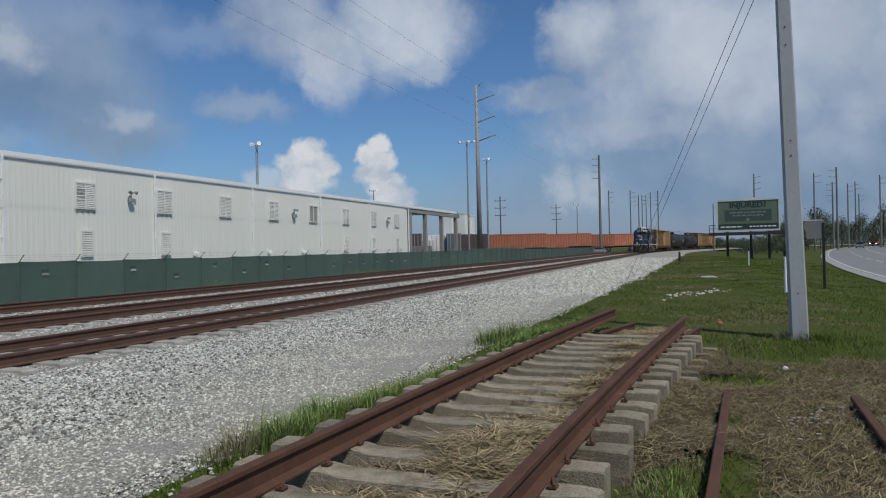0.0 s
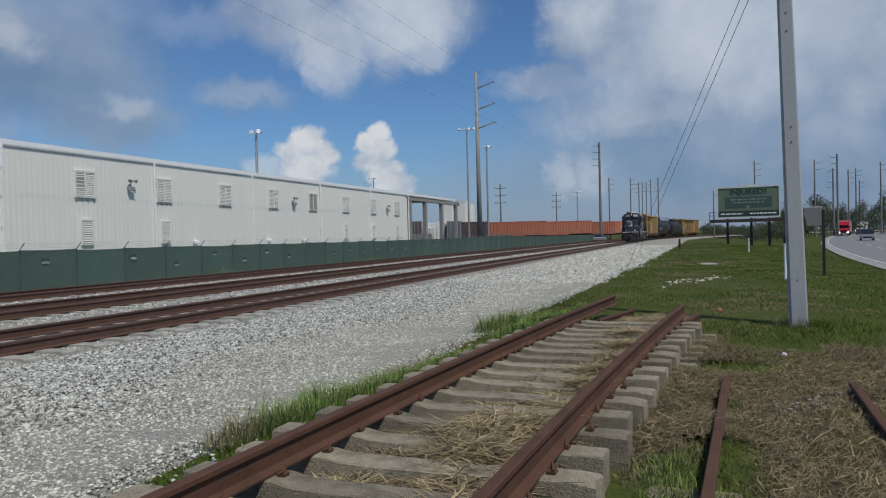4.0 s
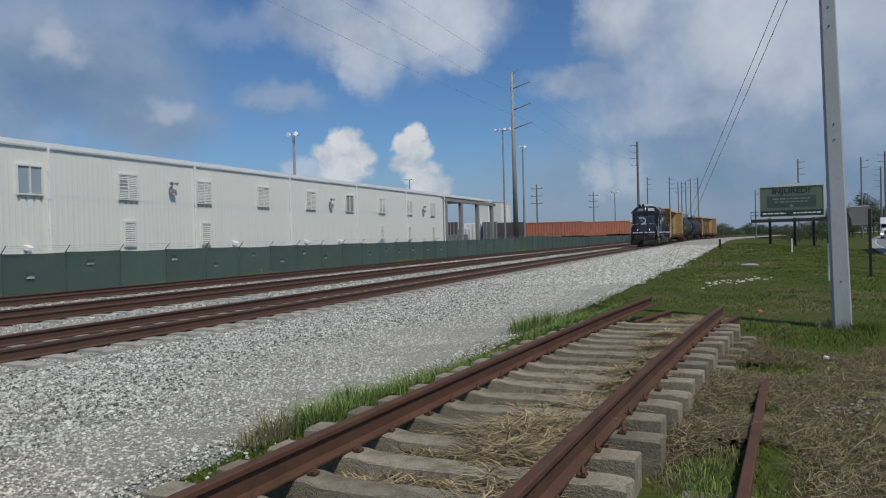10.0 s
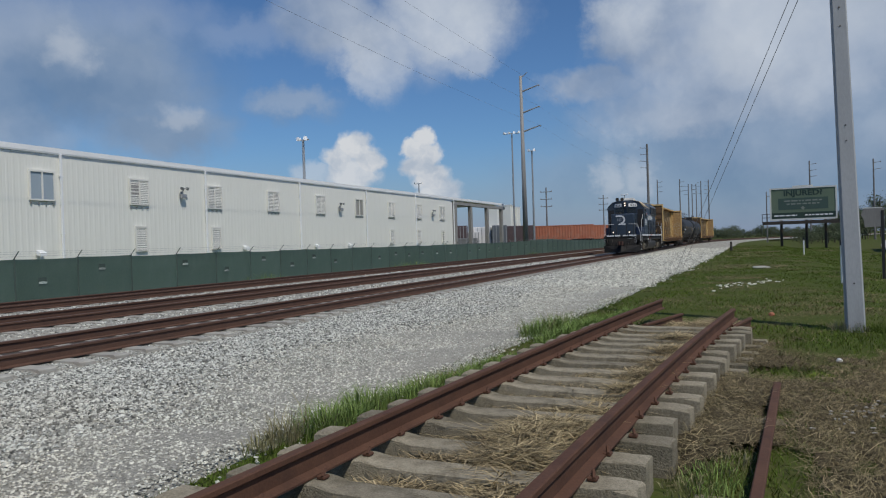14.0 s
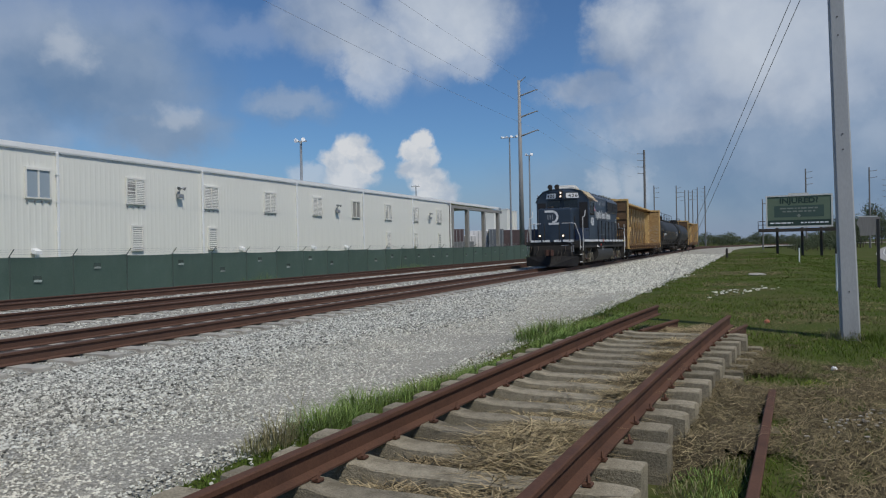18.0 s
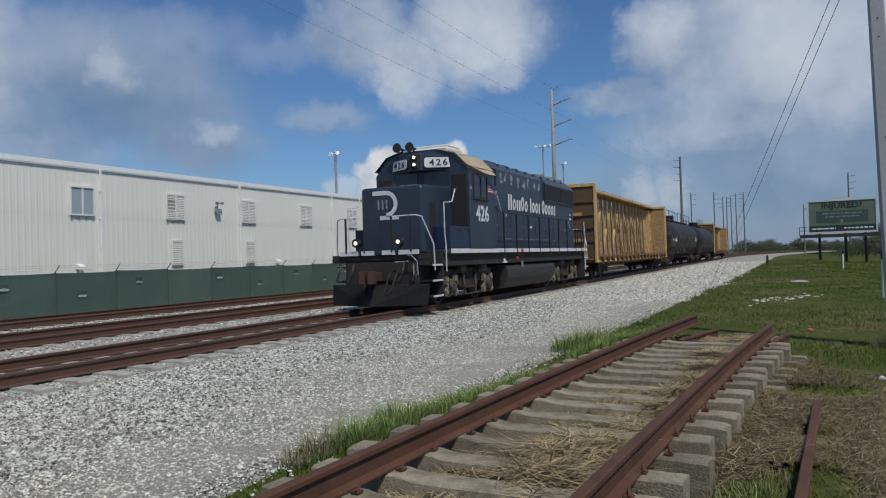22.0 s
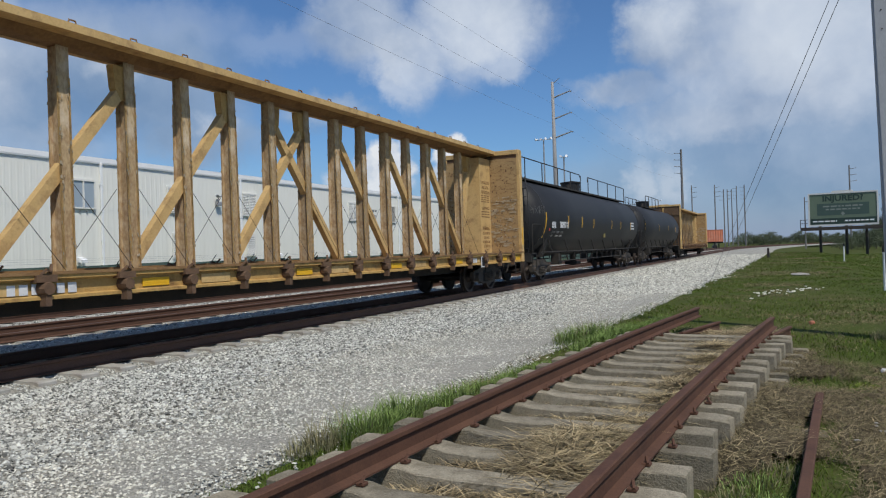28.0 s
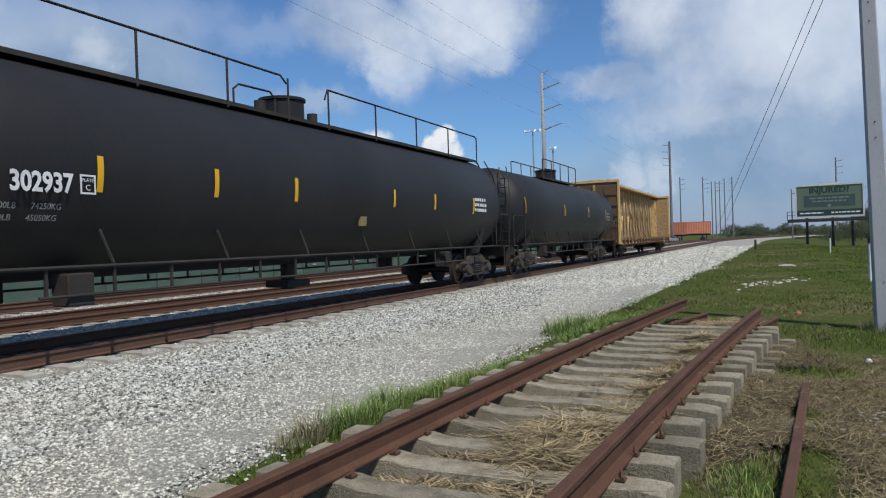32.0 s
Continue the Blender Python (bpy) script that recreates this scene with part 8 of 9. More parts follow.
def lawn():
    rng = np.random.default_rng(21)
    n = 360000
    y = 2.6 + 105 * rng.random(n) ** 2.5
    x = -3.6 + (7.5 + 0.35 * y) * rng.random(n)
    ok = (x > ballast_xs(y) - 0.25 + 0.25 * rng.standard_normal(n)) & ~((np.abs(x - siding_xs(y)) < 1.3) & (y < 12.6)) & (x < 9 + 0.02 * y)
    bare = value_noise(x, y, 0.9, 5) + 0.3 * value_noise(x, y, 0.25, 6)
    ok &= bare > 0.36
    x, y = x[ok], y[ok]
    dry = dryness(x, y) + 0.22 * rng.standard_normal(len(x))
    far = 1 + 0.045 * np.clip(y - 5, 0, 100)
    thick = 0.7 + 0.8 * value_noise(x, y, 0.7, 15)
    for name, sel, mat, hh, label in (("grass", dry < 0.40, "blade", 0.055, "short patchy green lawn grass beside the tracks"), ("dry_grass", dry >= 0.40, "dead_blade", 0.06, "brown dead grass and weeds on bare soil")):
        a, b, f = x[sel], y[sel], far[sel]
        m = len(a)
        h = hh * (0.5 + rng.random(m)) * (0.85 + 0.15 * f) * thick[sel] * np.where(b > 14, 0.75, 1.0)
        ang, lean = rng.random(m) * 6.283, (0.25 + 0.9 * rng.random(m)) * (1.0 if mat == "blade" else 2.4)
        root = np.stack([a, b, heights(a, b) - 0.005], -1)
        tip = root + np.stack([np.cos(ang) * lean * h, np.sin(ang) * lean * h, h * (1.0 if mat == "blade" else 0.7)], -1)
        leafy(name, root, tip, 0.0042 * f * (0.8 + 0.5 * rng.random(m)), M[mat], label, "grass")


lawn()


def straw(name, seed, thick, x, y, z, keep, mat, label, lo, hi):
    """Long dead stalks lying in a tangle."""
    rng = np.random.default_rng(seed)
    y = y(rng)
    x = x(rng, y)
    ok = keep(x, y)
    x, y = x[ok], y[ok]
    n = len(x)
    ang = rng.normal(0.5, 0.8, n) + 1.2 * (value_noise(x, y, 0.7, 17) - 0.5) + (rng.random(n) < 0.5) * np.pi
    ln = lo + (hi - lo) * rng.random(n)
    root = np.stack([x, y, z(x, y) + 0.055 * rng.random(n) ** 1.5], -1)
    mid = root + np.stack([np.cos(ang) * ln * 0.5, np.sin(ang) * ln * 0.5, 0.05 * rng.random(n) ** 2], -1)
    a2 = ang + rng.normal(0, 0.5, n)
    tip = mid + np.stack([np.cos(a2) * ln * 0.5, np.sin(a2) * ln * 0.5, -0.02 + 0.04 * rng.random(n)], -1)
    leafy(name, root, tip, thick * (1 + 0.8 * rng.random(n)), M[mat], label, "straw", mid)


straw("dry_straw", 31, 0.0033, lambda r, y: siding_xs(y) + (r.random(len(y)) - 0.5) * 1.3, lambda r: 2.0 + 11.8 * r.random(52000) ** 1.15, lambda x, y: siding_fill(x, y) + 0.01, lambda x, y: value_noise(x, y, 0.32, 8) + 0.3 * value_noise(x, y, 0.8, 19) + 0.25 * np.clip(x - siding_xs(y), -0.6, 0.3) > 0.44 + 0.02 * np.clip(y - 6, 0, 5), "dry_blade", "tangled dry straw lying between the siding ties", 0.12, 0.42)
def straw_heaps():
    """Loose heaps of straw thrown across the ties."""
    rng = np.random.default_rng(61)
    heaps = np.array([(0.25, 4.5, 0.24), (0.2, 5.02, 0.32), (0.3, 5.3, 0.24), (0.5, 6.8, 0.17), (0.48, 7.5, 0.2), (0.5, 8.2, 0.18), (0.45, 9.3, 0.2), (0.3, 10.4, 0.2)])
    pick = rng.choice(len(heaps), 6500, p=heaps[:, 2] ** 2 / (heaps[:, 2] ** 2).sum())
    u, y = heaps[pick, 0] + heaps[pick, 2] * 0.55 * rng.standard_normal(6500), heaps[pick, 1] + heaps[pick, 2] * 0.5 * rng.standard_normal(6500)
    u = np.clip(u, -0.66, 0.66)
    d2 = ((u - heaps[pick, 0]) ** 2 + (y - heaps[pick, 1]) ** 2) / heaps[pick, 2] ** 2
    z = 0.135 - 0.003 * np.clip(y - 9.5, 0, 9) ** 2 + 0.06 * np.exp(-1.2 * d2)
    straw("straw_heap", 62, 0.0034, lambda r, yy: siding_xs(yy) + u, lambda r: y, lambda xx, yy: z, lambda xx, yy: np.ones(len(xx), bool), "dry_blade", "loose heaps of pale straw across the siding ties", 0.12, 0.4)


straw_heaps()
straw("weed_straw", 32, 0.0019, lambda r, y: -0.45 + 3.8 * r.random(len(y)), lambda r: 2.4 + 9.5 * r.random(70000) ** 1.3, lambda x, y: weed_bed(x, y) + 0.003, lambda x, y: dryness(x, y) > 0.34, "dead_blade", "grey brown dead stalks round the buried track", 0.05, 0.17)
straw("pale_stalks", 33, 0.0018, lambda r, y: -0.45 + 3.2 * r.random(len(y)), lambda r: 2.4 + 7.0 * r.random(5000) ** 1.2, lambda x, y: weed_bed(x, y) + 0.018, lambda x, y: dryness(x, y) > 0.4, "dry_blade", "pale dry stalks lying over the dead weeds", 0.08, 0.26)


def tuft(x, y, r, h, n, mat, seed, name="grass_tuft", label="lush green grass tuft beside the siding rail", z=0.0):
    rng = np.random.default_rng(seed)
    a, q = rng.random(n) * 6.283, np.sqrt(rng.random(n)) * r
    root = np.stack([x + np.cos(a) * q, y + np.sin(a) * q * 1.5, np.full(n, z)], -1)
    hh = h * (0.45 + 0.6 * rng.random(n)) * (1.1 - 0.5 * (q / r) ** 2)
    dirn = a + rng.normal(0, 0.9, n)
    bend = 0.25 + 0.75 * rng.random(n)
    mid = root + np.stack([np.cos(dirn) * hh * bend * 0.35, np.sin(dirn) * hh * bend * 0.35, hh * 0.62], -1)
    tip = root + np.stack([np.cos(dirn) * hh * bend, np.sin(dirn) * hh * bend, hh], -1)
    leafy(name, root, tip, 0.0026 + 0.0016 * rng.random(n), M[mat], label, "grass", mid)


k = 0
for ty in np.arange(7.9, 15.5, 0.22):
    edge_x = float(siding_xs(ty)) - 1.55
    big = 0.5 + 0.5 * math.sin(ty * 2.7) * math.sin(ty * 1.1 + 0.4)
    if 11.2 < ty < 13.6:
        big = 1.0
    elif 8.0 < ty < 10.6:
        big *= 0.45
    if big > 0.2:
        tuft(edge_x - 0.12 + 0.08 * math.sin(ty * 5), ty, 0.15, 0.10 + 0.13 * big, int(110 + 170 * big), "tuft", 100 + k)
    k += 1
for tx, ty, r, h, m, n in ((-3.42, 5.46, 0.24, 0.27, "tuft", 520), (-3.30, 5.75, 0.20, 0.22, "tuft", 320), (-3.42, 6.2, 0.24, 0.26, "tuft", 480), (-3.27, 6.7, 0.2, 0.2, "tuft", 300), (-3.24, 7.15, 0.22, 0.2, "tuft", 320), (-3.15, 7.7, 0.2, 0.15, "tuft", 220), (-3.54, 5.02, 0.13, 0.24, "weed", 210), (-3.57, 4.72, 0.11, 0.16, "weed", 100), (-3.3, 11.9, 0.3, 0.3, "tuft", 380), (-3.2, 12.4, 0.3, 0.32, "tuft", 380), (-3.05, 13.0, 0.3, 0.28, "tuft", 340), (-0.22, 5.0, 0.22, 0.09, "tuft", 150), (-0.15, 5.4, 0.22, 0.08, "weed", 170), (-0.1, 4.6, 0.22, 0.09, "tuft", 200), (-0.25, 4.2, 0.22, 0.08, "tuft", 150), (-0.35, 4.8, 0.18, 0.07, "weed", 120), (1.9, 5.2, 0.22, 0.07, "blade", 260), (2.0, 4.6, 0.22, 0.07, "blade", 260), (-2.0, 6.35, 0.16, 0.13, "blade", 160), (-2.1, 7.4, 0.12, 0.12, "tuft", 100), (-2.05, 4.8, 0.15, 0.15, "weed", 120)):
    tuft(tx, ty, r, h, n, m, 300 + k, z=0.0 if tx < -2.6 or tx > -0.5 else 0.03)
    k += 1
for tx, ty in ((-3.25, 12.6), (-3.15, 13.3), (-3.3, 11.8), (-3.4, 5.0)):
    tuft(tx, ty, 0.3, 0.5, 36, "weed", 500 + k, "tall_weed", "tall thin seeding weeds at the gravel's edge")
    k += 1
for k3 in range(26):
    gx, gy = 0.45 + 2.2 * ((k3 * 0.618) % 1), 4.0 + 4.2 * ((k3 * 0.377 + 0.2) % 1)
    tuft(gx, gy, 0.08 + 0.1 * ((k3 * 0.71) % 1), 0.06, 60, "blade", 600 + k3, "weed_sprig", "small green weeds among the dead stalks", z=-0.01)
tuft(0.74, 8.96, 0.17, 0.06, 150, "yellow_leaf", 777, "yellow_weed_patch", "bright yellow green weed patch in the grass", z=-0.02)
tuft(1.5, 13.4, 0.3, 0.2, 260, "weed", 778, "pole_weeds", "dark weeds round the foot of the pole", z=-0.02)
tuft(1.85, 13.35, 0.28, 0.18, 240, "blade", 779, "pole_weeds", "dark weeds round the foot of the pole", z=-0.02)
for k4, (tx, ty) in enumerate(((-21.6, 44.0), (-21.6, 46.5), (-21.7, 76.0), (-21.7, 29.0))):
    tuft(tx, ty, 0.9, 0.55, 300, "tuft", 800 + k4, "fence_weeds", "green weeds growing along the fence foot")


def rock(name, x, y, z, sx, sy, sz, mat, label, seed):
    bm = B()
    bmesh.ops.create_icosphere(bm, subdivisions=2, radius=1.0)
    for v in bm.verts:
        k = 1 + 0.28 * noise.noise(v.co * 1.7 + Vector((seed, 0, 0)))
        v.co = Vector((v.co.x * sx * k, v.co.y * sy * k, v.co.z * sz * k))
    solid(name, bm, mat, label, "litter", at=pose(x, y, z))


rock("pale_slab", 0.53, 37.0, 0.03, 0.4, 0.5, 0.07, M["pale_tie"], "flat white concrete slab lying in the grass", 1)
rock("white_lump", 1.02, 10.0, 0.02, 0.034, 0.034, 0.032, M["trim"], "small round white lump in the grass", 2)
rock("orange_debris", 0.41, 15.5, 0.02, 0.06, 0.05, 0.04, M["container"], "scrap of orange debris in the grass", 3)
rng_l = random.Random(12)
for i in range(44):
    f = rng_l.random()
    rock("rubble_piece", -0.9 + 1.8 * f + rng_l.gauss(0, 0.2), 23.6 + 3.4 * f + rng_l.gauss(0, 0.6), 0.0, rng_l.uniform(0.02, 0.065), rng_l.uniform(0.02, 0.055), 0.016, M["fine_stone"], "pale broken rubble showing through the grass", 10 + i)
for i in range(48):
    f = rng_l.random()
    rock("gravel_piece", 0.6 + 0.75 * f + rng_l.gauss(0, 0.1), 6.6 + 1.1 * f + rng_l.gauss(0, 0.16), 0.035, rng_l.uniform(0.008, 0.024), rng_l.uniform(0.006, 0.016), 0.008, M["pale_tie"], "pale gravel showing between the buried rails", 50 + i)


# ---- trees ----
# Leaf colour is lightened and greyed to carry the distance haze.
M["leaf"] = material("hazy_tree_leaf", (0.085, 0.108, 0.062), 0.8, 0, (0.115, 0.138, 0.08), 0.6, 4, 0.5, 0, 0, island=0.4, spec=0.15)
M["bark"] = material("grey_bark", (0.14, 0.11, 0.085), 0.9, 0, (0.09, 0.07, 0.055), 2, 20, 0.5, 0.4, 0.02)


def tree_model(seed, height, spread, label, airy):
    rng = np.random.default_rng(seed)
    t = thing("tree", label, "tree", "distant trees")
    bm = B()
    tube(bm, [(0, 0, -0.6), (0.1, 0, height * 0.3), (-0.1, 0.1, height * 0.6), (0.05, 0, height * 0.9)], 0.16, 7)
    part("trunk", bm, M["bark"], t)
    centres = []
    for k in range(9):
        a, z = k * 2.4 + seed, height * ((0.14 + 0.74 * k / 9) if height > 7 else (0.06 + 0.7 * k / 9))
        ln = spread * (1.0 - 0.5 * k / 9) * (0.7 + 0.5 * rng.random())
        end = (math.cos(a) * ln, math.sin(a) * ln, z + ln * (0.5 if not airy else 0.25))
        bm = B()
        rod(bm, (0, 0, z), end, 0.07, 0.02, 5)
        part("limb", bm, M["bark"], t)
        centres += [end, tuple(c * 0.6 for c in end[:2]) + (z + ln * 0.35,)]
    centres.append((0, 0, height * 0.95))
    centres = np.array(centres)
    n = 1900
    c = centres[rng.integers(0, len(centres), n)]
    p = c + rng.standard_normal((n, 3)) * np.array([spread * 0.22, spread * 0.22, height * 0.07])
    s = 0.11 + 0.16 * rng.random(n)
    u = rng.standard_normal((n, 3))
    u /= np.linalg.norm(u, axis=1, keepdims=True)
    w = np.cross(u, rng.standard_normal((n, 3)))
    w /= np.linalg.norm(w, axis=1, keepdims=True)
    u, w = u * s[:, None], w * (s * 0.6)[:, None]
    v = np.stack([p - u, p - w * 0.9, p + u, p + w], 1).reshape(-1, 3)
    f = (4 * np.arange(n)[:, None] + np.array([[0, 1, 2, 3]])).tolist()
    bulk("crown", v, f, M["leaf"], "dark green leafy crown", "", "stuff", t)
    return t


protos = [tree_model(1, 9.0, 3.6, "dark green broadleaf tree beyond the road", False), tree_model(2, 12.0, 3.2, "tall dark feathery pine beyond the road", True), tree_model(3, 6.0, 3.8, "low dark green scrub tree in the distance", False)]
trng = random.Random(44)
first = [True, True, True]
spots = []
for i in range(26):
    spots.append((5.6 + 7.4 * i / 25 + trng.uniform(-0.15, 0.15), trng.uniform(250, 330), 0 if trng.random() < 0.5 else 1, trng.uniform(0.75, 1.1)))
for i in range(26):
    spots.append((-3.0 + 9.4 * i / 25 + trng.uniform(-0.15, 0.15), trng.uniform(300, 390), 2, trng.uniform(0.55, 0.95)))
for i in range(8):
    spots.append((6.4 + 1.1 * i / 7, trng.uniform(180, 215), 0, trng.uniform(0.65, 0.8)))
for i in range(9):
    spots.append((3.4 + 0.36 * i + trng.uniform(-0.1, 0.1), trng.uniform(125, 165), 2, trng.uniform(0.35, 0.6)))
for i in range(8):
    spots.append((13.0 + 1.3 * i, trng.uniform(200, 300), 0, trng.uniform(0.8, 1.1)))
for a, d, kind, sc in spots:
    x, y = at_az(a, d)
    m = pose(x, y, -0.45, 0, 0, trng.uniform(0, 360))
    if first[kind]:
        protos[kind].matrix_basis = m
        protos[kind].scale = (sc, sc, sc)
        first[kind] = False
    else:
        c = copy_thing(protos[kind], m)
        c.scale = (sc, sc, sc)


# ---- yard objects beyond the warehouse ----
def yard():
    for az, d, w, h in ((-17.75, 135, 2.2, 8.2), (-17.15, 137, 1.7, 7.9), (-18.75, 124, 2.0, 7.4)):
        x, y = at_az(az, d)
        t = thing("white_silo_block", "narrow white concrete silo block behind the warehouse", "building", "white silo blocks", at=pose(x, y, 0))
        bm = B()
        box(bm, -w / 2, w / 2, -1, 1, 0, h, 0.05)
        part("wall", bm, M["white_metal"], t)
        bm = B()
        box(bm, -w / 2 - 0.05, w / 2 + 0.05, -1.05, 1.05, h, h + 0.15)
        part("coping", bm, M["trim"], t)
    x, y = at_az(-16.9, 128)
    t = thing("dark_container", "dark grey shipping container beside the warehouse", "shipping container", at=pose(x, y, 0, 0, 0, 15))
    bm = B()
    box(bm, -3.0, 3.0, -1.2, 1.2, 0, 4.3, 0.03)
    part("body", bm, M["maroon"], t)
    for k in range(10):
        bm = B()
        box(bm, -2.8 + 0.6 * k, -2.5 + 0.6 * k, -1.24, -1.2, 0.15, 4.15)
        part("rib", bm, M["maroon"], t)
    for az, d, w, h, mat, label in ((-21.45, 118, 2.44, 4.4, "maroon", "dull purple brown container seen through the open bay"), (-20.55, 121, 2.6, 3.4, "car_white", "white box trailer behind the open bay"), (-19.75, 123, 3.2, 4.2, "car_white", "white box trailer behind the open bay"), (-18.35, 119, 2.44, 4.3, "slate", "slate grey container beside the open bay"), (-21.0, 108, 3.4, 2.3, "car_grey", "grey pallet stack behind the fence")):
        x, y = at_az(az, d)
        t = thing("yard_container", label, "shipping container", "yard containers", at=pose(x, y, 0, 0, 0, -az))
        bm = B()
        box(bm, -w / 2, w / 2, -0.5, 5.5, 0.0, h, 0.04)
        part("body", bm, M[mat], t)
        for k in range(5):
            bm = B()
            box(bm, -w / 2 + 0.1 + k * (w - 0.3) / 4, -w / 2 + 0.2 + k * (w - 0.3) / 4, -0.55, -0.5, 0.1, h - 0.1)
            part("door_bar", bm, M["galv"], t)
    for i, (az, d) in enumerate(((-20.9, 112), (-19.9, 116), (-18.9, 120), (-12.0, 150), (-9.5, 160), (-7.0, 165))):
        x, y = at_az(az, d)
        parked_car(x, y, 0.0, 70 + 20 * i, (M["car_white"], M["car_grey"], M["car_white"], M["bay_steel"], M["car_grey"], M["bay_steel"])[i])


M["maroon"] = material("faded_maroon_paint", (0.085, 0.06, 0.065), 0.75, 0, (0.12, 0.085, 0.085), 0.6, 8, 0.4, 0.1, 0.01)
M["slate"] = material("slate_grey_paint", (0.11, 0.125, 0.145), 0.75, 0, (0.14, 0.155, 0.175), 0.6, 8, 0.4, 0.1, 0.01)
M["car_white"] = material("white_car_paint", (0.7, 0.7, 0.7), 0.3, 0, (0.66, 0.66, 0.66), 1, 10, bump=0)
M["car_grey"] = material("silver_grey_car_paint", (0.25, 0.26, 0.27), 0.35, 0.3, (0.22, 0.23, 0.24), 1, 10, bump=0)
M["car_dark"] = material("dark_car_paint", (0.02, 0.022, 0.026), 0.3, 0, (0.026, 0.028, 0.032), 1, 10, bump=0)
M["red_truck"] = material("glossy_red_truck_paint", (0.48, 0.018, 0.03), 0.35, 0, (0.42, 0.015, 0.025), 1, 10, bump=0)
M["tyre"] = material("black_tyre_rubber", (0.015, 0.015, 0.015), 0.9, 0, (0.025, 0.025, 0.025), 5, 50)
M["truck_lamp"] = glow("lit_truck_lamp", (1.0, 0.97, 0.9), 4.0)
M["car_glass"] = glass("dark_car_glass", (0.02, 0.025, 0.03), 0.05)


def road_wheel(parent, x, y, r, w):
    bm = B()
    lathe(bm, [(r * 0.6, -w / 2), (r * 0.95, -w / 2), (r, -w / 3), (r, w / 3), (r * 0.95, w / 2), (r * 0.6, w / 2)], (0, 0, 0), "x", 18)
    t = part("wheel", bm, M["tyre"], parent)
    t.matrix_basis = pose(x, y, r)
    bm = B()
    lathe(bm, [(r * 0.15, -w / 2 - 0.01), (r * 0.58, -w / 2 + 0.02), (r * 0.58, w / 2 - 0.02), (r * 0.15, w / 2 + 0.01)], (0, 0, 0), "x", 14)
    part("rim", bm, M["galv"], t)


def car_model(name, label, paint, tall, lit, group=""):
    c = thing(name, label, "car", group)
    L, w, h = 2.25, 0.9, 1.45 + tall
    bm = B()
    prism(bm, [(-L, 0.35), (-L, 0.7), (-L + 0.9, 0.92 + tall * 0.4), (L - 0.25, 0.98 + tall * 0.4), (L, 0.8), (L, 0.35)], "x", -w, w)
    part("body", bm, paint, c)
    bm = B()
    b = 0.93 + tall * 0.4
    vs = [bm.verts.new(v) for v in ((-w + 0.04, -L + 0.8, b), (w - 0.04, -L + 0.8, b), (w - 0.04, L - 0.4, b), (-w + 0.04, L - 0.4, b), (-w + 0.2, -L + 1.6, h), (w - 0.2, -L + 1.6, h), (w - 0.2, L - 1.0 + tall, h), (-w + 0.2, L - 1.0 + tall, h))]
    for q in ((0, 1, 5, 4), (1, 2, 6, 5), (2, 3, 7, 6), (3, 0, 4, 7), (4, 5, 6, 7)):
        bm.faces.new([vs[i] for i in q])
    part("cabin_glass", bm, M["car_glass"], c)
    bm = B()
    box(bm, -w + 0.18, w - 0.18, -L + 1.62, L - 1.0 + tall, h, h + 0.04)
    part("roof", bm, paint, c)
    bm = B()
    box(bm, -w * 0.6, w * 0.6, -L - 0.02, -L + 0.02, 0.45, 0.62)
    part("grille", bm, M["black"], c)
    for s in (-1, 1):
        bm = B()
        box(bm, s * 0.68 - 0.16, s * 0.68 + 0.16, -L - 0.02, -L + 0.1, 0.6, 0.74)
        part("headlight", bm, M["truck_lamp"] if lit else M["galv"], c)
        for y in (-1.4, 1.35):
            road_wheel(c, s * 0.82, y, 0.33, 0.22)
    return c


parked = {}


def parked_car(x, y, z, turn, paint):
    if paint.name not in parked:
        parked[paint.name] = car_model("parked_car", "parked car behind the green fence", paint, 0.0, False, "parked cars")
        parked[paint.name].matrix_basis = pose(x, y, z, 0, 0, turn)
    else:
        copy_thing(parked[paint.name], pose(x, y, z, 0, 0, turn))


yard()


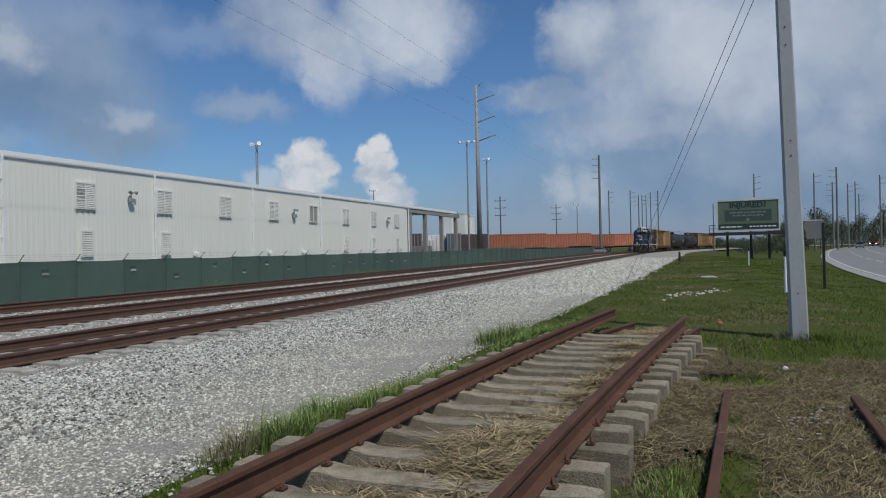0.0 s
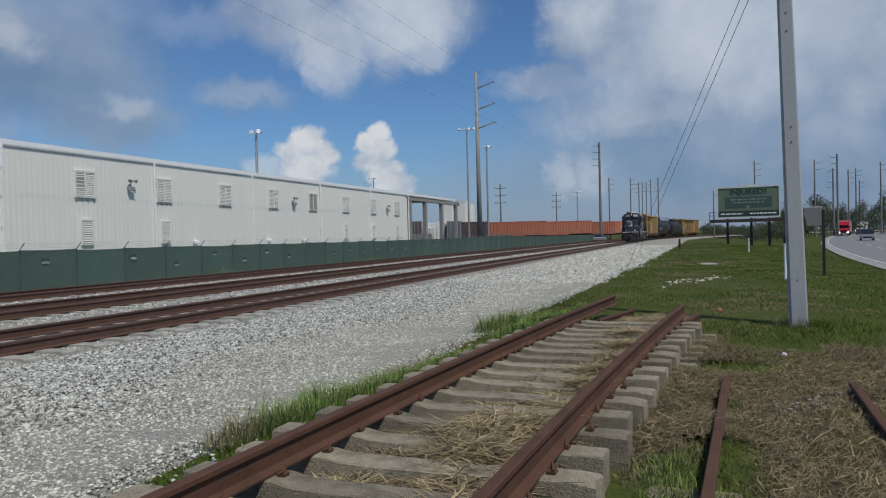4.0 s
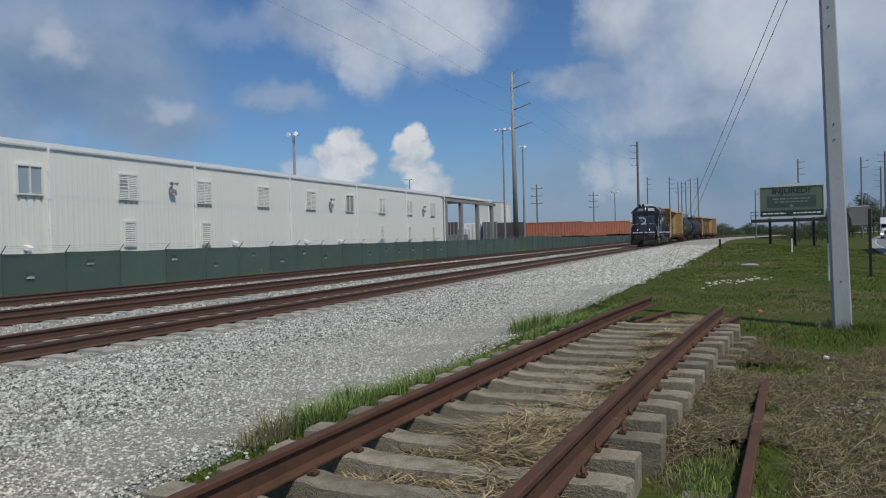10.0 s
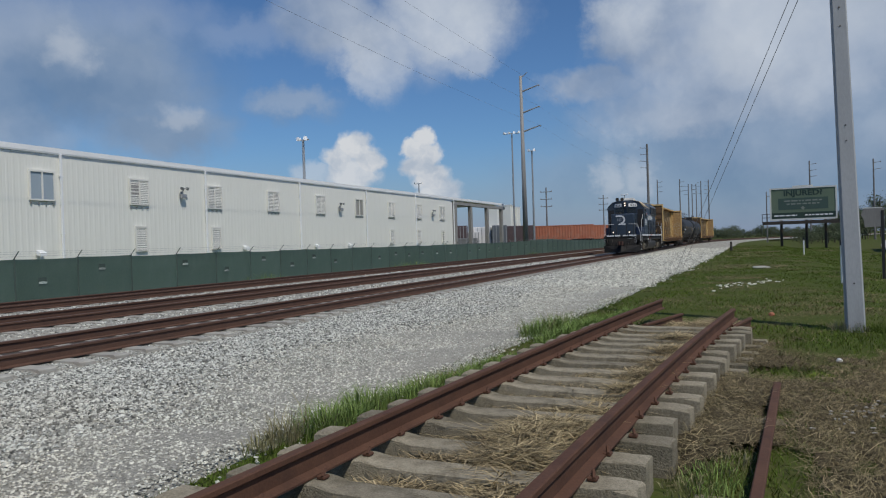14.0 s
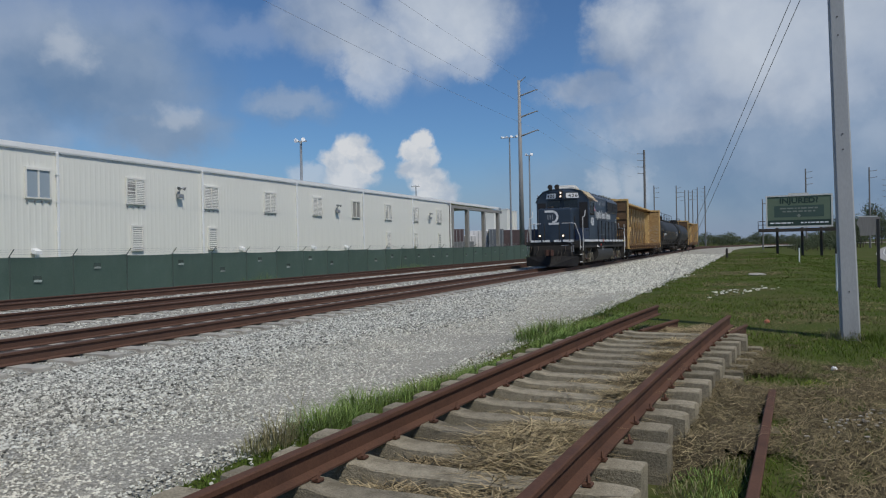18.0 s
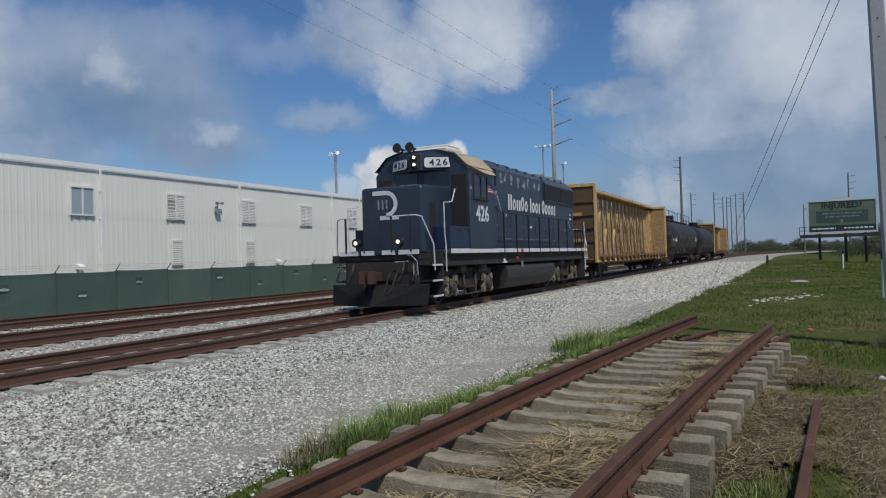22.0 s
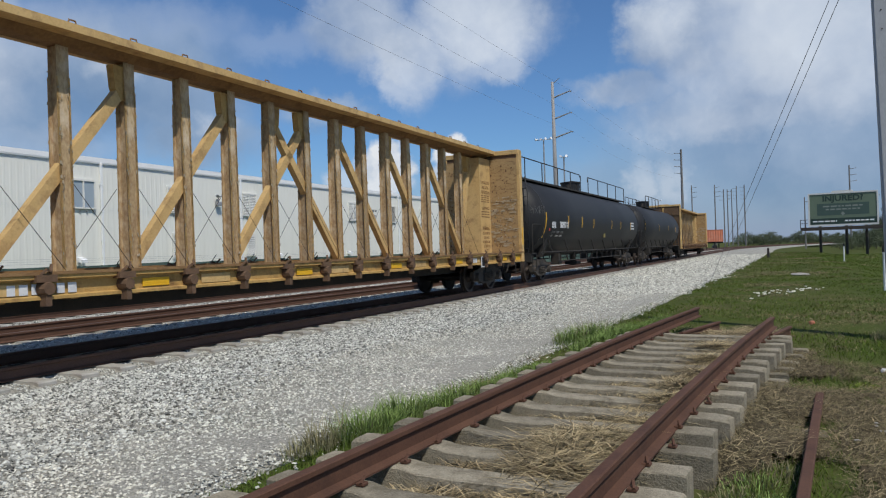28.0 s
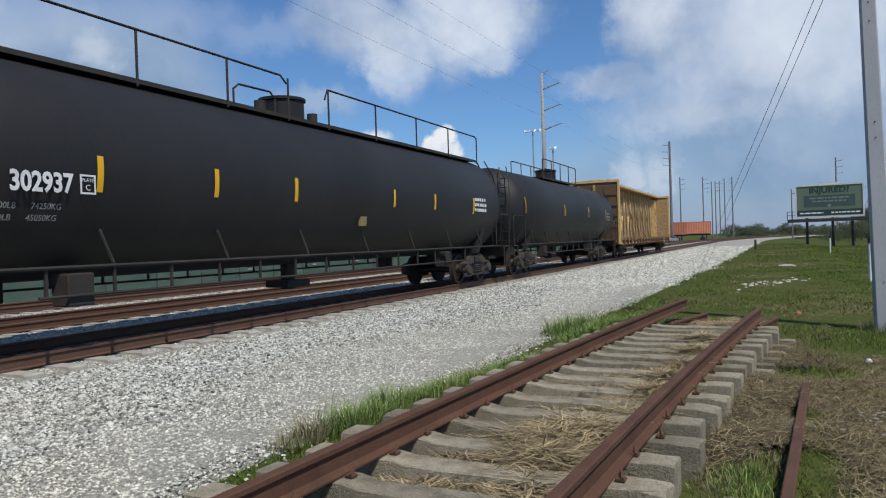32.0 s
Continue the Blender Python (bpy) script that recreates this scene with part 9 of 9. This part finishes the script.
def semi_truck(label, paint, trailer):
    t = thing("semi_truck", label, "truck", "trucks on the road")
    bm = B()
    prism(bm, [(-3.9, 0.55), (-3.9, 1.35), (-3.55, 1.72), (-2.1, 1.98), (-2.1, 0.55)], "x", -0.95, 0.95)
    part("bonnet", bm, paint, t)
    bm = B()
    prism(bm, [(-2.1, 0.6), (-2.1, 1.98), (-1.7, 2.75), (-1.1, 3.75), (0.6, 3.95), (0.6, 0.6)], "x", -1.22, 1.22)
    cab = part("cab", bm, paint, t)
    bm = B()
    vs = [bm.verts.new(v) for v in ((-1.1, -2.13, 2.02), (1.1, -2.13, 2.02), (1.05, -1.74, 2.72), (-1.05, -1.74, 2.72))]
    bm.faces.new(vs)
    bmesh.ops.solidify(bm, geom=bm.faces[:], thickness=0.02)
    part("windscreen", bm, M["car_glass"], cab)
    bm = B()
    box(bm, -1.15, 1.15, -2.15, -1.75, 2.74, 2.84)
    part("sun_visor", bm, paint, cab)
    for s in (-1, 1):
        bm = B()
        box(bm, min(s * 1.22, s * 1.24), max(s * 1.22, s * 1.24), -1.75, -0.9, 2.0, 2.6)
        part("side_window", bm, M["car_glass"], cab)
        bm = B()
        box(bm, s * 1.42 - 0.1, s * 1.42 + 0.1, -2.1, -2.0, 1.9, 2.5, 0.02)
        rod(bm, (s * 1.2, -2.0, 2.4), (s * 1.4, -2.05, 2.4), 0.025)
        part("mirror", bm, M["black"], cab)
        bm = B()
        prism(bm, [(-3.95, 0.75), (-3.95, 1.05), (-3.5, 1.35), (-2.5, 1.4), (-2.3, 0.9), (-2.5, 0.75)], "x", min(s * 0.9, s * 1.22), max(s * 0.9, s * 1.22))
        part("wing", bm, paint, t)
        bm = B()
        box(bm, s * 0.98 - 0.18, s * 0.98 + 0.18, -4.0, -3.93, 0.78, 1.02, 0.02)
        part("headlight", bm, M["truck_lamp"], t, "lit headlight")
        road_wheel(t, s * 1.0, -3.0, 0.5, 0.3)
        for y in (1.6, 2.9):
            road_wheel(t, s * 0.95, y, 0.5, 0.5)
    bm = B()
    box(bm, -0.6, 0.6, -3.95, -3.88, 0.75, 1.55, 0.02)
    part("grille", bm, M["black"], t)
    bm = B()
    box(bm, -1.2, 1.2, -4.05, -3.8, 0.35, 0.68, 0.03)
    part("bumper", bm, M["galv"], t)
    bm = B()
    box(bm, -0.45, 0.45, -3.5, 3.6, 0.6, 0.85)
    part("chassis", bm, M["black"], t)
    bm = B()
    box(bm, -1.3, 1.3, 1.2, 14.5, 1.1, 4.05, 0.03)
    part("trailer_box", bm, trailer, t)
    for s in (-1, 1):
        for y in (12.2, 13.4):
            road_wheel(t, s * 0.95, y, 0.5, 0.5)
    return t


red_semi = semi_truck("bright red semi truck with lit headlights on the road", M["red_truck"], M["bay_steel"])
white_semi = semi_truck("white semi truck following on the road", M["car_white"], M["car_white"])
grey_car = car_model("suv", "silver grey sport utility car on the road", M["car_grey"], 0.3, False, "cars on the road")
dark_car = car_model("sedan", "dark sedan car on the road", M["car_dark"], 0.0, False, "cars on the road")


# ---- movement ----
def train_rows(middle, base):
    rows = []
    for k in range(33):
        t = k * 1.0
        s = middle - travelled(t)
        a, b = on_track(s - base / 2), on_track(s + base / 2)
        x, y = (a[0] + b[0]) / 2, (a[1] + b[1]) / 2
        h = -math.degrees(math.atan2(b[0] - a[0], b[1] - a[1]))
        rows.append((t, pose(x, y, RAIL_Z, 0, 0, h)))
    return rows


def road_rows(y_ref, t_ref, speed, lane):
    rows = []
    for k in range(33):
        y = y_ref - speed * (k - t_ref)
        x0, x1 = road_edge(y - 3) + lane, road_edge(y + 3) + lane
        rows.append((k * 1.0, pose((x0 + x1) / 2, y, ROAD_Z, 0, 0, -math.degrees(math.atan2(x1 - x0, 6)))))
    return rows


def motions():
    for vehicle, middle, base in CONSIST:
        walk(vehicle, train_rows(middle, base))
    for axle, y, r in WHEELSETS:
        walk(axle, [(k * 2 / FPS, pose(0, y, r, math.degrees(travelled(k * 2 / FPS) / r) % 360)) for k in range(481)])
    walk(red_semi, road_rows(105, 8.5, 25.0, 2.0))
    walk(white_semi, road_rows(160, 10.0, 20.5, 2.0))
    walk(grey_car, road_rows(152, 3.0, 25.0, 5.5))
    walk(dark_car, road_rows(172, 6.0, 30.0, 5.5))


motions()
